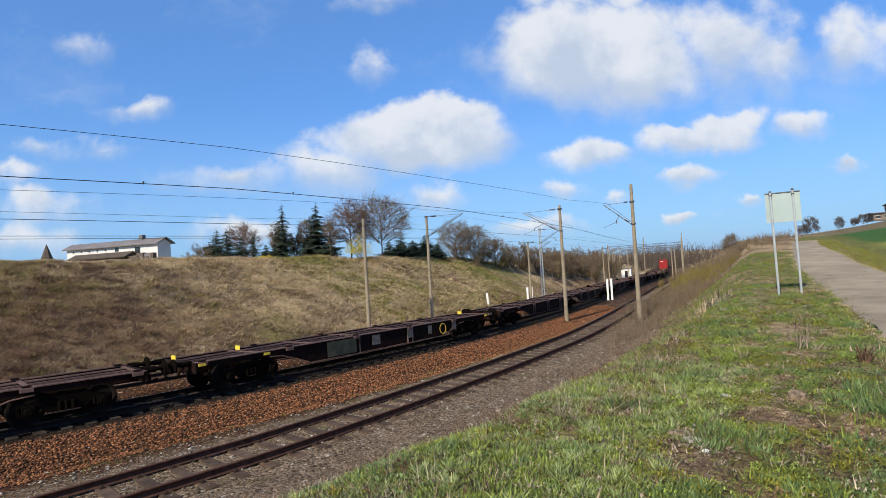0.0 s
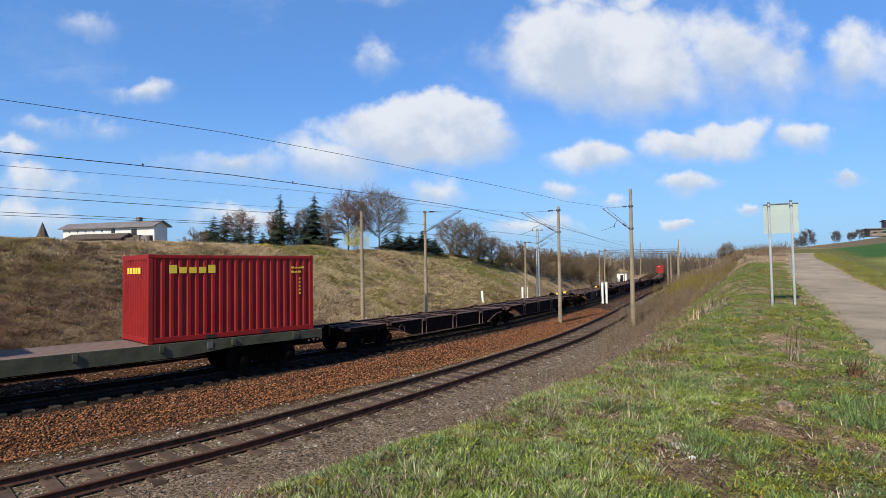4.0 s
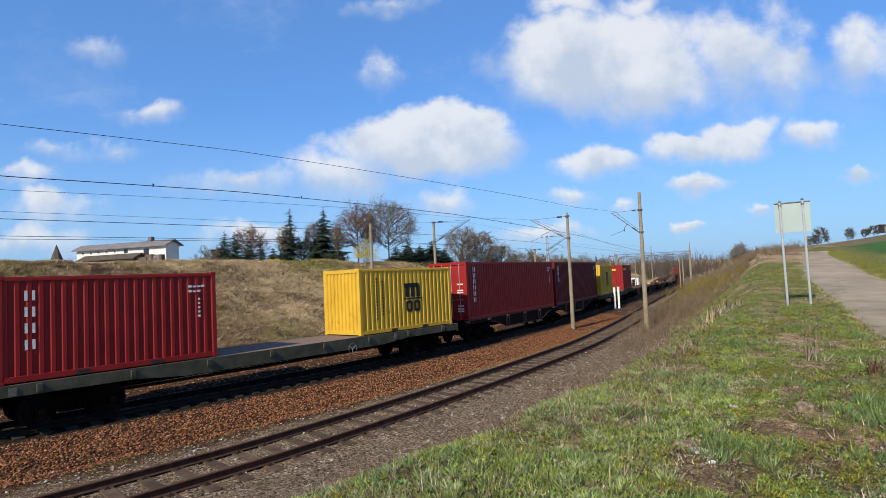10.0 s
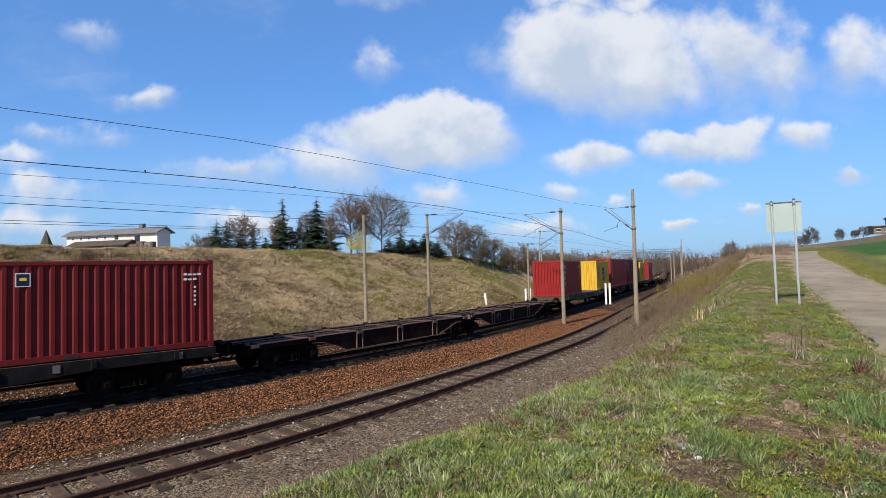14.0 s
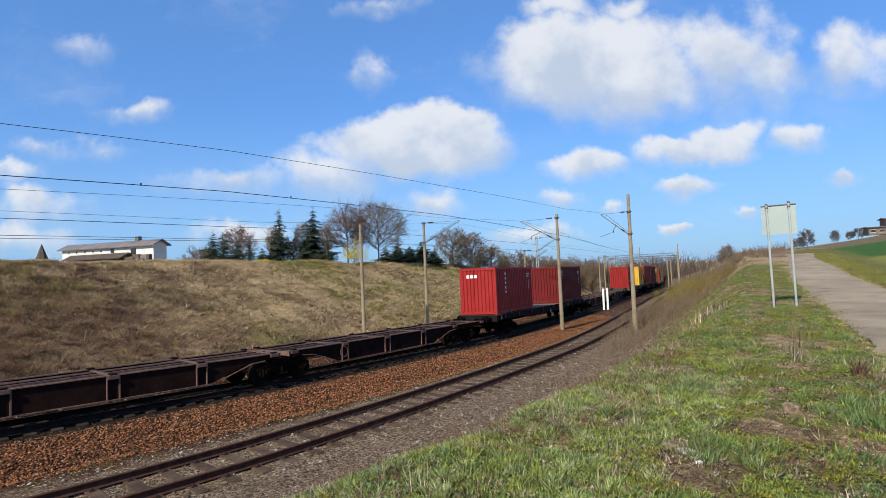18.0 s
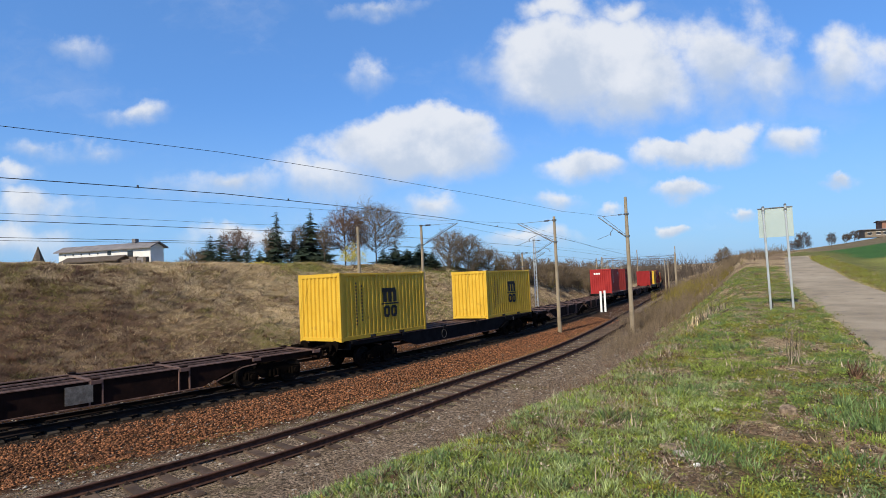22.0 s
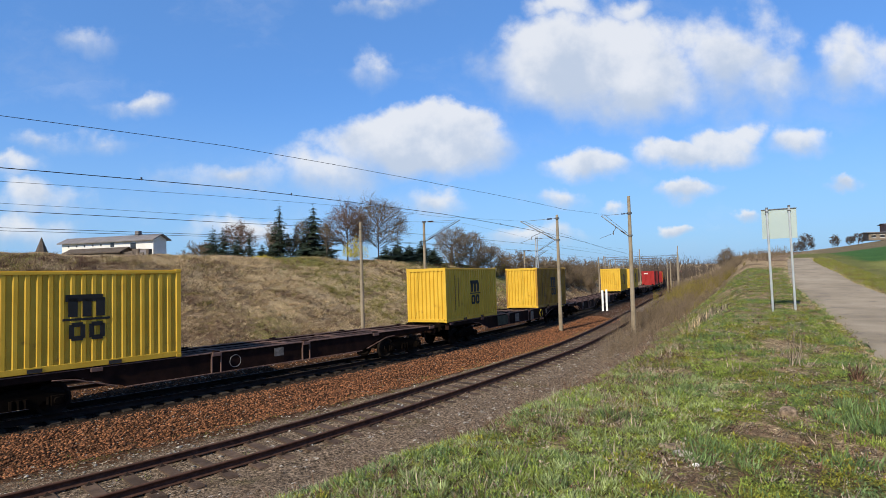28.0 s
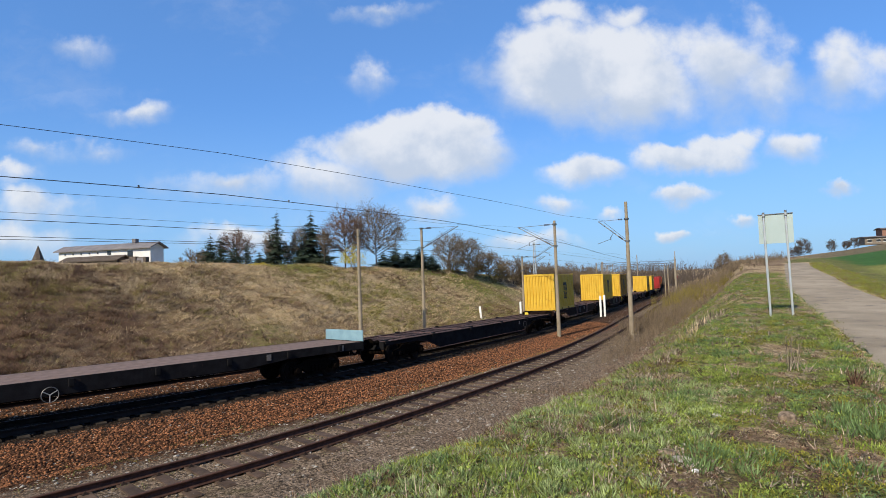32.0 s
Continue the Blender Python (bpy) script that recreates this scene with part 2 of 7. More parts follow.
M_SHRUB = surface("forsythia_flowers", (0.50, 0.42, 0.03), (0.70, 0.58, 0.05), 2, 0.8, bump=0.0, island=0.4)
M_HOUSE = surface("off_white_house_plaster", (0.62, 0.60, 0.57), (0.74, 0.72, 0.69), 0.6, 0.9, bump=0.1)
M_ROOF = surface("grey_roof_sheeting", (0.14, 0.13, 0.14), (0.22, 0.205, 0.21), 0.7, 0.8, bump=0.1)
M_DARK = surface("dark_window_glass", (0.02, 0.022, 0.025), (0.04, 0.042, 0.045), 3, 0.15, bump=0.0, spec=0.5)
M_BLADE = surface("fresh_grass_blades", (0.118, 0.165, 0.023), (0.315, 0.385, 0.075), 5, 0.7, bump=0.0, island=0.55)
M_BLADE_BLUE = surface("blue_green_grass_blades", (0.070, 0.118, 0.036), (0.20, 0.29, 0.105), 5, 0.7, bump=0.0, island=0.5)
M_BLADE_PALE = surface("pale_grey_green_tufts", (0.16, 0.21, 0.075), (0.40, 0.47, 0.21), 5, 0.75, bump=0.0, island=0.55)
M_STRAW = surface("dry_straw_blades", (0.36, 0.250, 0.135), (0.90, 0.71, 0.455), 4, 0.85, bump=0.0, island=0.85)
M_DEAD = surface("dead_brown_stalks", (0.075, 0.039, 0.025), (0.27, 0.155, 0.100), 4, 0.9, bump=0.0, island=0.85)
M_STONE = surface("pale_loose_stone", (0.22, 0.20, 0.175), (0.52, 0.48, 0.43), 6, 0.9, bump=0.4, island=0.4)
M_BALLAST = surface("rust_stained_ballast_stone", (0.070, 0.028, 0.013), (0.41, 0.178, 0.082), 14, 0.95, bump=0.4, island=0.9)
M_GRAVEL = surface("grey_dirty_gravel", (0.048, 0.034, 0.023), (0.30, 0.222, 0.160), 12, 0.95, bump=0.4, island=0.6)
# ballast in the train's shade: the shade is put into this colour
M_SHADE_BALLAST = surface("shade_black_ballast", (0.010, 0.007, 0.005), (0.042, 0.028, 0.020), 5, 0.8, bump=0.4, island=0.6)
M_MOSS = surface("yellow_green_moss", (0.12, 0.125, 0.014), (0.33, 0.31, 0.040), 6, 0.8, bump=0.0, island=0.5)
M_OLIVE = surface("olive_bank_grass", (0.150, 0.130, 0.034), (0.43, 0.37, 0.11), 4, 0.85, bump=0.0, island=0.85)
M_LITTER = surface("grey_dead_litter", (0.14, 0.108, 0.078), (0.50, 0.405, 0.31), 4, 0.95, bump=0.0, island=0.85)
M_RUST = surface("orange_brown_rail_rust", (0.045, 0.020, 0.013), (0.105, 0.050, 0.033), 5, 0.85, bump=0.2)
# lighter rusty steel: sunlight on deck tops and edges painted in
M_DECK_STEEL = surface("sunlit_rusty_deck_steel", (0.075, 0.042, 0.034), (0.20, 0.120, 0.098), 3, 0.85, bump=0.2, spots=(0.05, 0.028, 0.02))
M_PANEL = surface("dulled_white_panel_paint", (0.085, 0.076, 0.066), (0.20, 0.186, 0.17), 6, 0.7, bump=0.05, spots=(0.10, 0.075, 0.06), spot_at=(0.5, 0.7))
M_NAVY = surface("dark_blue_paint", (0.010, 0.012, 0.035), (0.018, 0.02, 0.05), 4, 0.6, bump=0.02)
M_ROAD = surface("old_pale_asphalt", (0.235, 0.190, 0.135), (0.40, 0.328, 0.240), 0.6, 0.92, bump=0.35, fine=30, spots=(0.13, 0.11, 0.10), spot_at=(0.55, 0.72))
M_BRICKY = surface("red_brown_shed", (0.20, 0.10, 0.07), (0.30, 0.16, 0.11), 0.8, 0.9, bump=0.1)
M_PURPLE = surface("dark_brown_stain", (0.10, 0.055, 0.05), (0.16, 0.10, 0.085), 2, 0.9)


# ---------------------------------------------------------------- the line of the railway
# s: metres along the main track, n: metres to its right, GRADE: its fall
GRADE, CANT = -0.0138, 0.012
_step = 0.5
_S = np.arange(-70, 470, _step)
_bend = 0.0004 + (-0.0110 - 0.0004) / (1 + np.exp((_S - 38.3) / 12.0))
_bend += -0.0013 * (1 / (1 + np.exp(-(_S - 95) / 8)) - 1 / (1 + np.exp(-(_S - 190) / 10)))
_zero = int(70 / _step)
_TH = np.cumsum(_bend) * _step
_TH = _TH - _TH[_zero] + 0.2457
_X = np.cumsum(np.sin(_TH)) * _step
_Y = np.cumsum(np.cos(_TH)) * _step
_X, _Y = _X - _X[_zero] - 21.03, _Y - _Y[_zero]


def level_at(s):
    """Height of the rails: an even fall, a little steeper far off."""
    return GRADE * s - float(np.interp(s, [80, 110, 155, 200, 260, 470], [0, 0.2, 0.8, 1.0, 0.9, 0.5]))


def heading(s):
    return np.interp(s, _S, _TH)


def on(s, n, z=0.0):
    """The place n metres to the right of the main track at s, z metres above its level there."""
    th = heading(s)
    return Vector((np.interp(s, _S, _X) + n * math.cos(th), np.interp(s, _S, _Y) - n * math.sin(th), level_at(s) + z))


def siding_n(s):
    """How far the siding's centre lies to the right of the main track."""
    return float(np.interp(s, [-70, 4, 10, 18, 24, 30, 38, 54, 80, 470], [7.75, 7.6, 7.35, 6.65, 6.25, 5.98, 5.45, 4.7, 4.3, 4.3]))


FAR_N = -4.3     # the second main track
MID = {"main": lambda s: 0.0, "second": lambda s: FAR_N, "siding": siding_n}


# ---------------------------------------------------------------- mesh helpers
def mesh_of(name, bm, *mats):
    me = bpy.data.meshes.new(name)
    bm.to_mesh(me)
    bm.free()
    for m in mats:
        me.materials.append(m)
    return me


def part(name, bm, material, parent=None, label="", at=None):
    """Links a bmesh (or a mesh) as one object under its thing."""
    me = bm if isinstance(bm, bpy.types.Mesh) else mesh_of(name, bm, material)
    ob = new(name, me)
    if parent:
        ob.parent = parent
    if at is not None:
        ob.matrix_basis = at
    if label:
        tagged(ob, label)
    return ob


def thing(name, m, label, category, group="", kind=""):
    """An Empty at a thing's base, to parent its parts."""
    ob = new(name)
    ob.empty_display_size = 0.2
    ob.matrix_basis = m
    return tagged(ob, label, category, group, kind)


def soup(name, verts, faces, mats, index=None, smooth=False):
    """A mesh from arrays: many vertices, faces all of one number of corners."""
    verts, faces = np.asarray(verts, np.float32), np.asarray(faces, np.int32)
    me = bpy.data.meshes.new(name)
    me.vertices.add(len(verts))
    me.vertices.foreach_set("co", verts.ravel())
    k = faces.shape[1]
    me.loops.add(faces.size)
    me.loops.foreach_set("vertex_index", faces.ravel())
    me.polygons.add(len(faces))
    me.polygons.foreach_set("loop_start", np.arange(0, faces.size, k, dtype=np.int32))
    if index is not None:
        me.polygons.foreach_set("material_index", np.asarray(index, np.int32))
    if smooth:
        me.polygons.foreach_set("use_smooth", np.ones(len(faces), bool))
    for m in mats:
        me.materials.append(m)
    me.update(calc_edges=True)
    me.validate()
    return me


def box(bm, x0, x1, y0, y1, z0, z1):
    """A box; the corners may be given in any order."""
    v = [bm.verts.new((x, y, z)) for z in (z0, z1) for x, y in ((x0, y0), (x1, y0), (x1, y1), (x0, y1))]
    for f in ((3, 2, 1, 0), (4, 5, 6, 7), (0, 1, 5, 4), (1, 2, 6, 5), (2, 3, 7, 6), (3, 0, 4, 7)):
        bm.faces.new([v[i] for i in f])
    return v


def block(x0, x1, y0, y1, z0, z1, bevel=0.0):
    bm = bmesh.new()
    box(bm, x0, x1, y0, y1, z0, z1)
    if bevel:
        bmesh.ops.bevel(bm, geom=bm.edges[:], offset=bevel, segments=1, affect="EDGES")
    bmesh.ops.recalc_face_normals(bm, faces=bm.faces[:])
    return bm


def tube(bm, a, b, r0, r1=None, sides=8, caps=True):
    """A round bar from a to b."""
    a, b = Vector(a), Vector(b)
    r1 = r0 if r1 is None else r1
    q = (b - a).to_track_quat("Z", "Y")
    rings = []
    for p, r in ((a, r0), (b, r1)):
        rings.append([bm.verts.new(p + q @ Vector((r * math.cos(2 * math.pi * i / sides), r * math.sin(2 * math.pi * i / sides), 0))) for i in range(sides)])
    for i in range(sides):
        j = (i + 1) % sides
        bm.faces.new((rings[0][i], rings[0][j], rings[1][j], rings[1][i]))
    if caps:
        bm.faces.new(rings[0][::-1])
        bm.faces.new(rings[1])
    return bm


def bar(a, b, r0, r1=None, sides=8):
    return tube(bmesh.new(), a, b, r0, r1, sides)


def prism(points, x0, x1):
    """A side profile of (y, z) points, drawn out from x0 to x1."""
    bm = bmesh.new()
    a = [bm.verts.new((x0, y, z)) for y, z in points]
    b = [bm.verts.new((x1, y, z)) for y, z in points]
    bm.faces.new(a)
    bm.faces.new(b[::-1])
    for i in range(len(points)):
        j = (i + 1) % len(points)
        bm.faces.new((a[i], b[i], b[j], a[j]))
    bmesh.ops.recalc_face_normals(bm, faces=bm.faces[:])
    return bm


def ring(r, thick, sides=18, axis="X"):
    """A round hoop about the x axis."""
    bm = bmesh.new()
    loops = []
    for i in range(sides):
        a = 2 * math.pi * i / sides
        c = Vector((0, math.cos(a), math.sin(a)))
        loops.append([bm.verts.new(c * r + c * (thick * math.cos(b)) + Vector((thick * math.sin(b), 0, 0))) for b in (0, 1.57, 3.14, 4.71)])
    for i in range(sides):
        p, q = loops[i], loops[(i + 1) % sides]
        for k in range(4):
            bm.faces.new((p[k], q[k], q[(k + 1) % 4], p[(k + 1) % 4]))
    return bm


# ---------------------------------------------------------------- ground
def hum(x, y, scale, seed=0.0):
    return noise.noise(Vector((x * scale + seed, y * scale - seed, seed * 0.37)))


def sward(x, y):
    """How green the verge is at a place: patches of three sizes."""
    return 0.7 * hum(x, y, 0.6, 21) + 0.8 * hum(x, y, 1.7, 22) + 0.55 * hum(x, y, 4.3, 23) + 0.14


BANK_S = [-70, 5, 20, 30, 45, 60, 72, 80, 90, 105, 130, 170, 470]
BANK_H = [5.4, 5.55, 5.45, 5.6, 5.5, 5.4, 5.4, 5.0, 4.5, 4.0, 3.6, 3.0, 1.8]


ROAD_Y = [-30, -8, 4, 10.5, 13.1, 17.2, 20.7, 24.8, 30.8, 39.8, 48.2, 56, 75, 110]
ROAD_X = [1.0, 0.95, 0.8, 0.52, 0.24, -0.06, -0.41, -0.91, -1.66, -2.31, -2.81, -3.25, -4.2, -5.2]


def lane_left(y):
    return float(np.interp(y, ROAD_Y, ROAD_X))


def climb(y):
    """How much the land beside the cutting rises into the distance."""
    return float(np.interp(y, [-100, 18, 22, 30, 66, 88, 150, 200, 470], [0, 0, 0.05, 0.30, 1.54, 1.95, 2.5, 3.2, 4.0]))


def lane_width(y):
    return float(np.interp(y, [0, 26, 30, 39, 49, 56, 110], [2.5, 2.45, 2.45, 2.4, 2.1, 1.9, 2.2]))


# where the grass of the verge begins
EDGE_S, EDGE_N = [-70, 8, 12, 16, 20, 24, 32, 60, 470], [17.4, 16.9, 16.0, 14.7, 13.2, 12.1, 10.6, 9.8, 9.8]


def ground_z(s, n, x, y):
    """Height of the ground in the world, and its cover: ballast, green, gravel."""
    base = level_at(s)
    foot = float(np.interp(s, [-70, 10, 26, 40, 80, 470], [9.4, 9.2, 8.6, 8.0, 7.7, 7.6]))
    edge = float(np.interp(s, [-70, 8, 12, 18, 24, 32, 60, 470], [14.1, 13.9, 13.4, 12.8, 12.0, 10.6, 9.8, 9.8]))
    rising = climb(y)
    crest = edge + 3.2 + 1.25 * rising + float(np.interp(s, [75, 150, 470], [0, 16, 20]))
    sn = siding_n(s)
    ballast = green = gravel = 0.0
    level = 2.15 + rising + 0.12 * hum(x, y, 0.35, 3) * min(1.0, max(0.0, (-0.5 - x + lane_left(y)) / 2))
    far_up = 0.0
    if n < -9.5:
        top = float(np.interp(s, BANK_S, BANK_H))
        h = -0.75 + (-9.5 - n) * 0.55
        t = min(1.0, max(0.0, (h + 0.75) / (top + 0.75)))
        z = base + min(h, top) - 0.35 * max(0.0, 1 - abs(h - top) / 0.9) * (1 if h < top + 0.9 else 0)
        if h > top:
            z -= min((h - top) * 0.02, 0.6)
        z += (0.16 * hum(x, y, 0.6, 5) + 0.30 * hum(x, y, 0.17, 9)) * min(1, (-9.5 - n) / 3) * (1.0 if n > -26 else 0.7)
        green = 0.16 + 0.7 * hum(x, y, 0.12, 7) + (0.2 if t > 0.85 else 0)
        bramble = max(float(np.interp(s, [-70, 13, 25], [1.0, 0.9, 0.0])) * (1.0 if t < 0.72 else 0.4), 0.5 if h < 1.4 else 0.0) + 0.5 * hum(x, y, 0.25, 15) - 0.08
        return z, 0.0, max(0.0, min(0.62, green)), 0.0, min(0.9, max(0.0, bramble))
    if n < -6.4:
        z = base - 0.75 + (n + 9.5) / 3.1 * 0.1
        return z + 0.06 * hum(x, y, 1.2, 1), 0.0, 0.1, 0.35
    if n < 2.45:
        if n < -1.55:
            heap = max(0.0, 1 - abs(n + 2.3) / 0.75)
            return base - 0.20 + 0.16 * heap + 0.03 * hum(x, y, 2.5, 2), 1.0, 0.0, 0.0
        # the last value blackens the bed where the train's shade lies
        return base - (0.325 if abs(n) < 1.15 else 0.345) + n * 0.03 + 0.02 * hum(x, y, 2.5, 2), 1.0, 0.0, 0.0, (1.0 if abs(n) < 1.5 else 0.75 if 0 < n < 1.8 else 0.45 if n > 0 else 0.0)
    if n < 4.1:
        t = (n - 2.45) / 1.65
        return base - 0.27 - 0.315 * t + 0.04 * hum(x, y, 1.5, 2), 1.0, 0.0, 0.0
    if n < sn - 1.5:
        t = (n - 4.1) / max(sn - 1.5 - 4.1, 0.05)
        return base - 0.585 + 0.05 * t + 0.05 * hum(x, y, 1.5, 2), max(0.0, 0.85 - 0.55 * t), 0.6 * max(0, hum(x, y, 0.35, 4)), 1.0
    if n < sn + 1.3:
        return base - 0.505 + 0.03 * hum(x, y, 1.4, 2), 0.16, 0.03, 1.05
    if n < foot:
        return base - 0.52 + 0.05 * hum(x, y, 1.2, 2), 0.0, 0.0, 1.05
    rough = 0.10 * hum(x, y, 0.9, 6) + 0.05 * hum(x, y, 2.7, 8)
    if n < edge:
        t = (n - foot) / (edge - foot)
        z = base - 0.52 + 1.05 * t * t * (1.6 - 0.6 * t) + rough
        return z, 0.0, max(0.0, t - (0.8 if s < 16 else 0.6)) * 1.3, 1.05 - 0.35 * t
    if n < crest:
        t = (n - edge) / (crest - edge)
        t2 = t * t * (3 - 2 * t) * 0.45 + t * 0.55
        a = base + 0.53
        bare = (float(np.interp(s, EDGE_S, EDGE_N)) + 0.5 * hum(x, y, 1.3, 19) - n) / 0.5
        if bare > 0:
            bare = min(1.0, bare)
            return a + (level + far_up - a) * t2 + rough, 0.0, 0.40 * (1 - bare), 0.3 + 0.5 * bare, 0.35
        return a + (level + far_up - a) * t2 + rough, 0.0, (0.46 + 0.12 * t + 0.6 * sward(x, y)) * (1.0 if s < 45 else 0.45), 0.3 * (1 - t), 0.35
    out = max(0.0, x - (4.2 - 0.062 * max(y, 0.0)))
    rise = 0.15 * out * out / (out + 3.0)
    field = out > 0.5
    lane = x - lane_left(y)
    if -0.15 < lane < lane_width(y) + 0.2 and -31 < y < 66.5:
        return level - 0.045, 0.0, 0.3, 0.3
    if lane > 0 and not field:
        return level + rough * 0.3, 0.0, 0.62, 0.0
    cover = (0.66 if y < 60 else 0.95 if y < 105 else 0.1) if field else (0.52 + 0.6 * sward(x, y) if y < 45 else 0.3 if y < 60 else 0.1)
    return level + min(rise, 7.5) + rough * (0.5 if n < 18 else 0.2), 0.0, cover, 0.0, 0.0 if field else 0.35 if y < 60 else 0.6


def field_kind(x, y):
    """Which crop grows at a place to the right of the lane: pale, deep green, ploughed."""
    out = x - (4.2 - 0.062 * max(y, 0.0))
    if out < 0.6 or y < -5:
        return 0.0, 0.0, 0.0, 1.0
    d = y + 1.6 * hum(x, y, 0.05, 71)
    ramp = [float(np.interp(d, at, (0, 1, 1, 0))) for at in ((-10, -6, 50, 53), (50, 53, 88, 94), (88, 94, 4000, 4001))]
    edge = min(1.0, (out - 0.6) / 0.5)
    return ramp[0] * edge, ramp[1] * edge, ramp[2] * edge, 1.0


def make_ground():
    ns = np.unique(np.concatenate([np.arange(-90, -30, 6.0), np.arange(-30, -9, 0.75), np.arange(-9.5, 2.4, 0.55), [-6.4, -2.0, 2.45, 4.1],
                                   np.arange(2.5, 9.0, 0.32), np.arange(9.0, 21, 0.22), np.arange(21, 40, 0.8), np.arange(40, 200, 12)]))
    ss = np.unique(np.concatenate([np.arange(-60, -12, 4.0), np.arange(-12, 2, 0.8), np.arange(2, 30, 0.28), np.arange(30, 70, 0.8), np.arange(70, 140, 3), np.arange(140, 460, 14)]))
    ns = ns[np.concatenate([[True], np.diff(ns) > 0.05])]
    ss = ss[np.concatenate([[True], np.diff(ss) > 0.05])]
    verts, cover, sown = [], [], []
    for s in ss:
        for n in ns:
            th = heading(s)
            # lines square to the track fan out to the right and would cross on the left: shorten them there
            m = n if n > -60 else -60 + (n + 60) * 0.35
            x, y = np.interp(s, _S, _X) + m * math.cos(th), np.interp(s, _S, _Y) - m * math.sin(th)
            z, b, g, d, *dark_cover = ground_z(s, n, x, y)
            verts.append((x, y, z))
            cover.append((b, g, d, 1.0 - (dark_cover[0] if dark_cover else 0.0)))
            sown.append(field_kind(x, y))
    w = len(ns)
    faces = [(i * w + j, i * w + j + 1, (i + 1) * w + j + 1, (i + 1) * w + j) for i in range(len(ss) - 1) for j in range(w - 1)]
    # the rim goes on to the horizon
    rim = [j for j in range(w)] + [i * w + w - 1 for i in range(1, len(ss))] + [(len(ss) - 1) * w + j for j in range(w - 2, -1, -1)] + [i * w for i in range(len(ss) - 2, 0, -1)]
    mid = Vector((-20, 150, 0))
    last = rim
    for reach, drop in ((700, -2.0), (3500, -14.0)):
        start = len(verts)
        for r in rim:
            p = Vector(verts[r])
            way = (p - mid)
            way.z = 0
            way.normalize()
            q = mid + way * reach
            verts.append((q.x, q.y, (p.z if reach < 1000 else 0) * 0.5 + drop))
            cover.append((0, 0.05 if p.x < 0 else 0.75, 0, 1))
            sown.append((0, 0, 0, 1))
        k = len(rim)
        faces += [(last[i], start + i, start + (i + 1) % k, last[(i + 1) % k]) for i in range(k)]
        last = list(range(start, start + k))
    me = soup("ground", verts, np.array(faces)[:, ::-1], [], smooth=True)
    layer = me.attributes.new("cover", "FLOAT_COLOR", "POINT")
    layer.data.foreach_set("color", np.array(cover, np.float32).ravel())
    layer = me.attributes.new("sown", "FLOAT_COLOR", "POINT")
    layer.data.foreach_set("color", np.array(sown, np.float32).ravel())
    me.materials.append(ground_material())
    return tagged(new("ground", me), "railway cutting with dry grass bank, ballast, gravel and green verge", "ground", kind="structure")


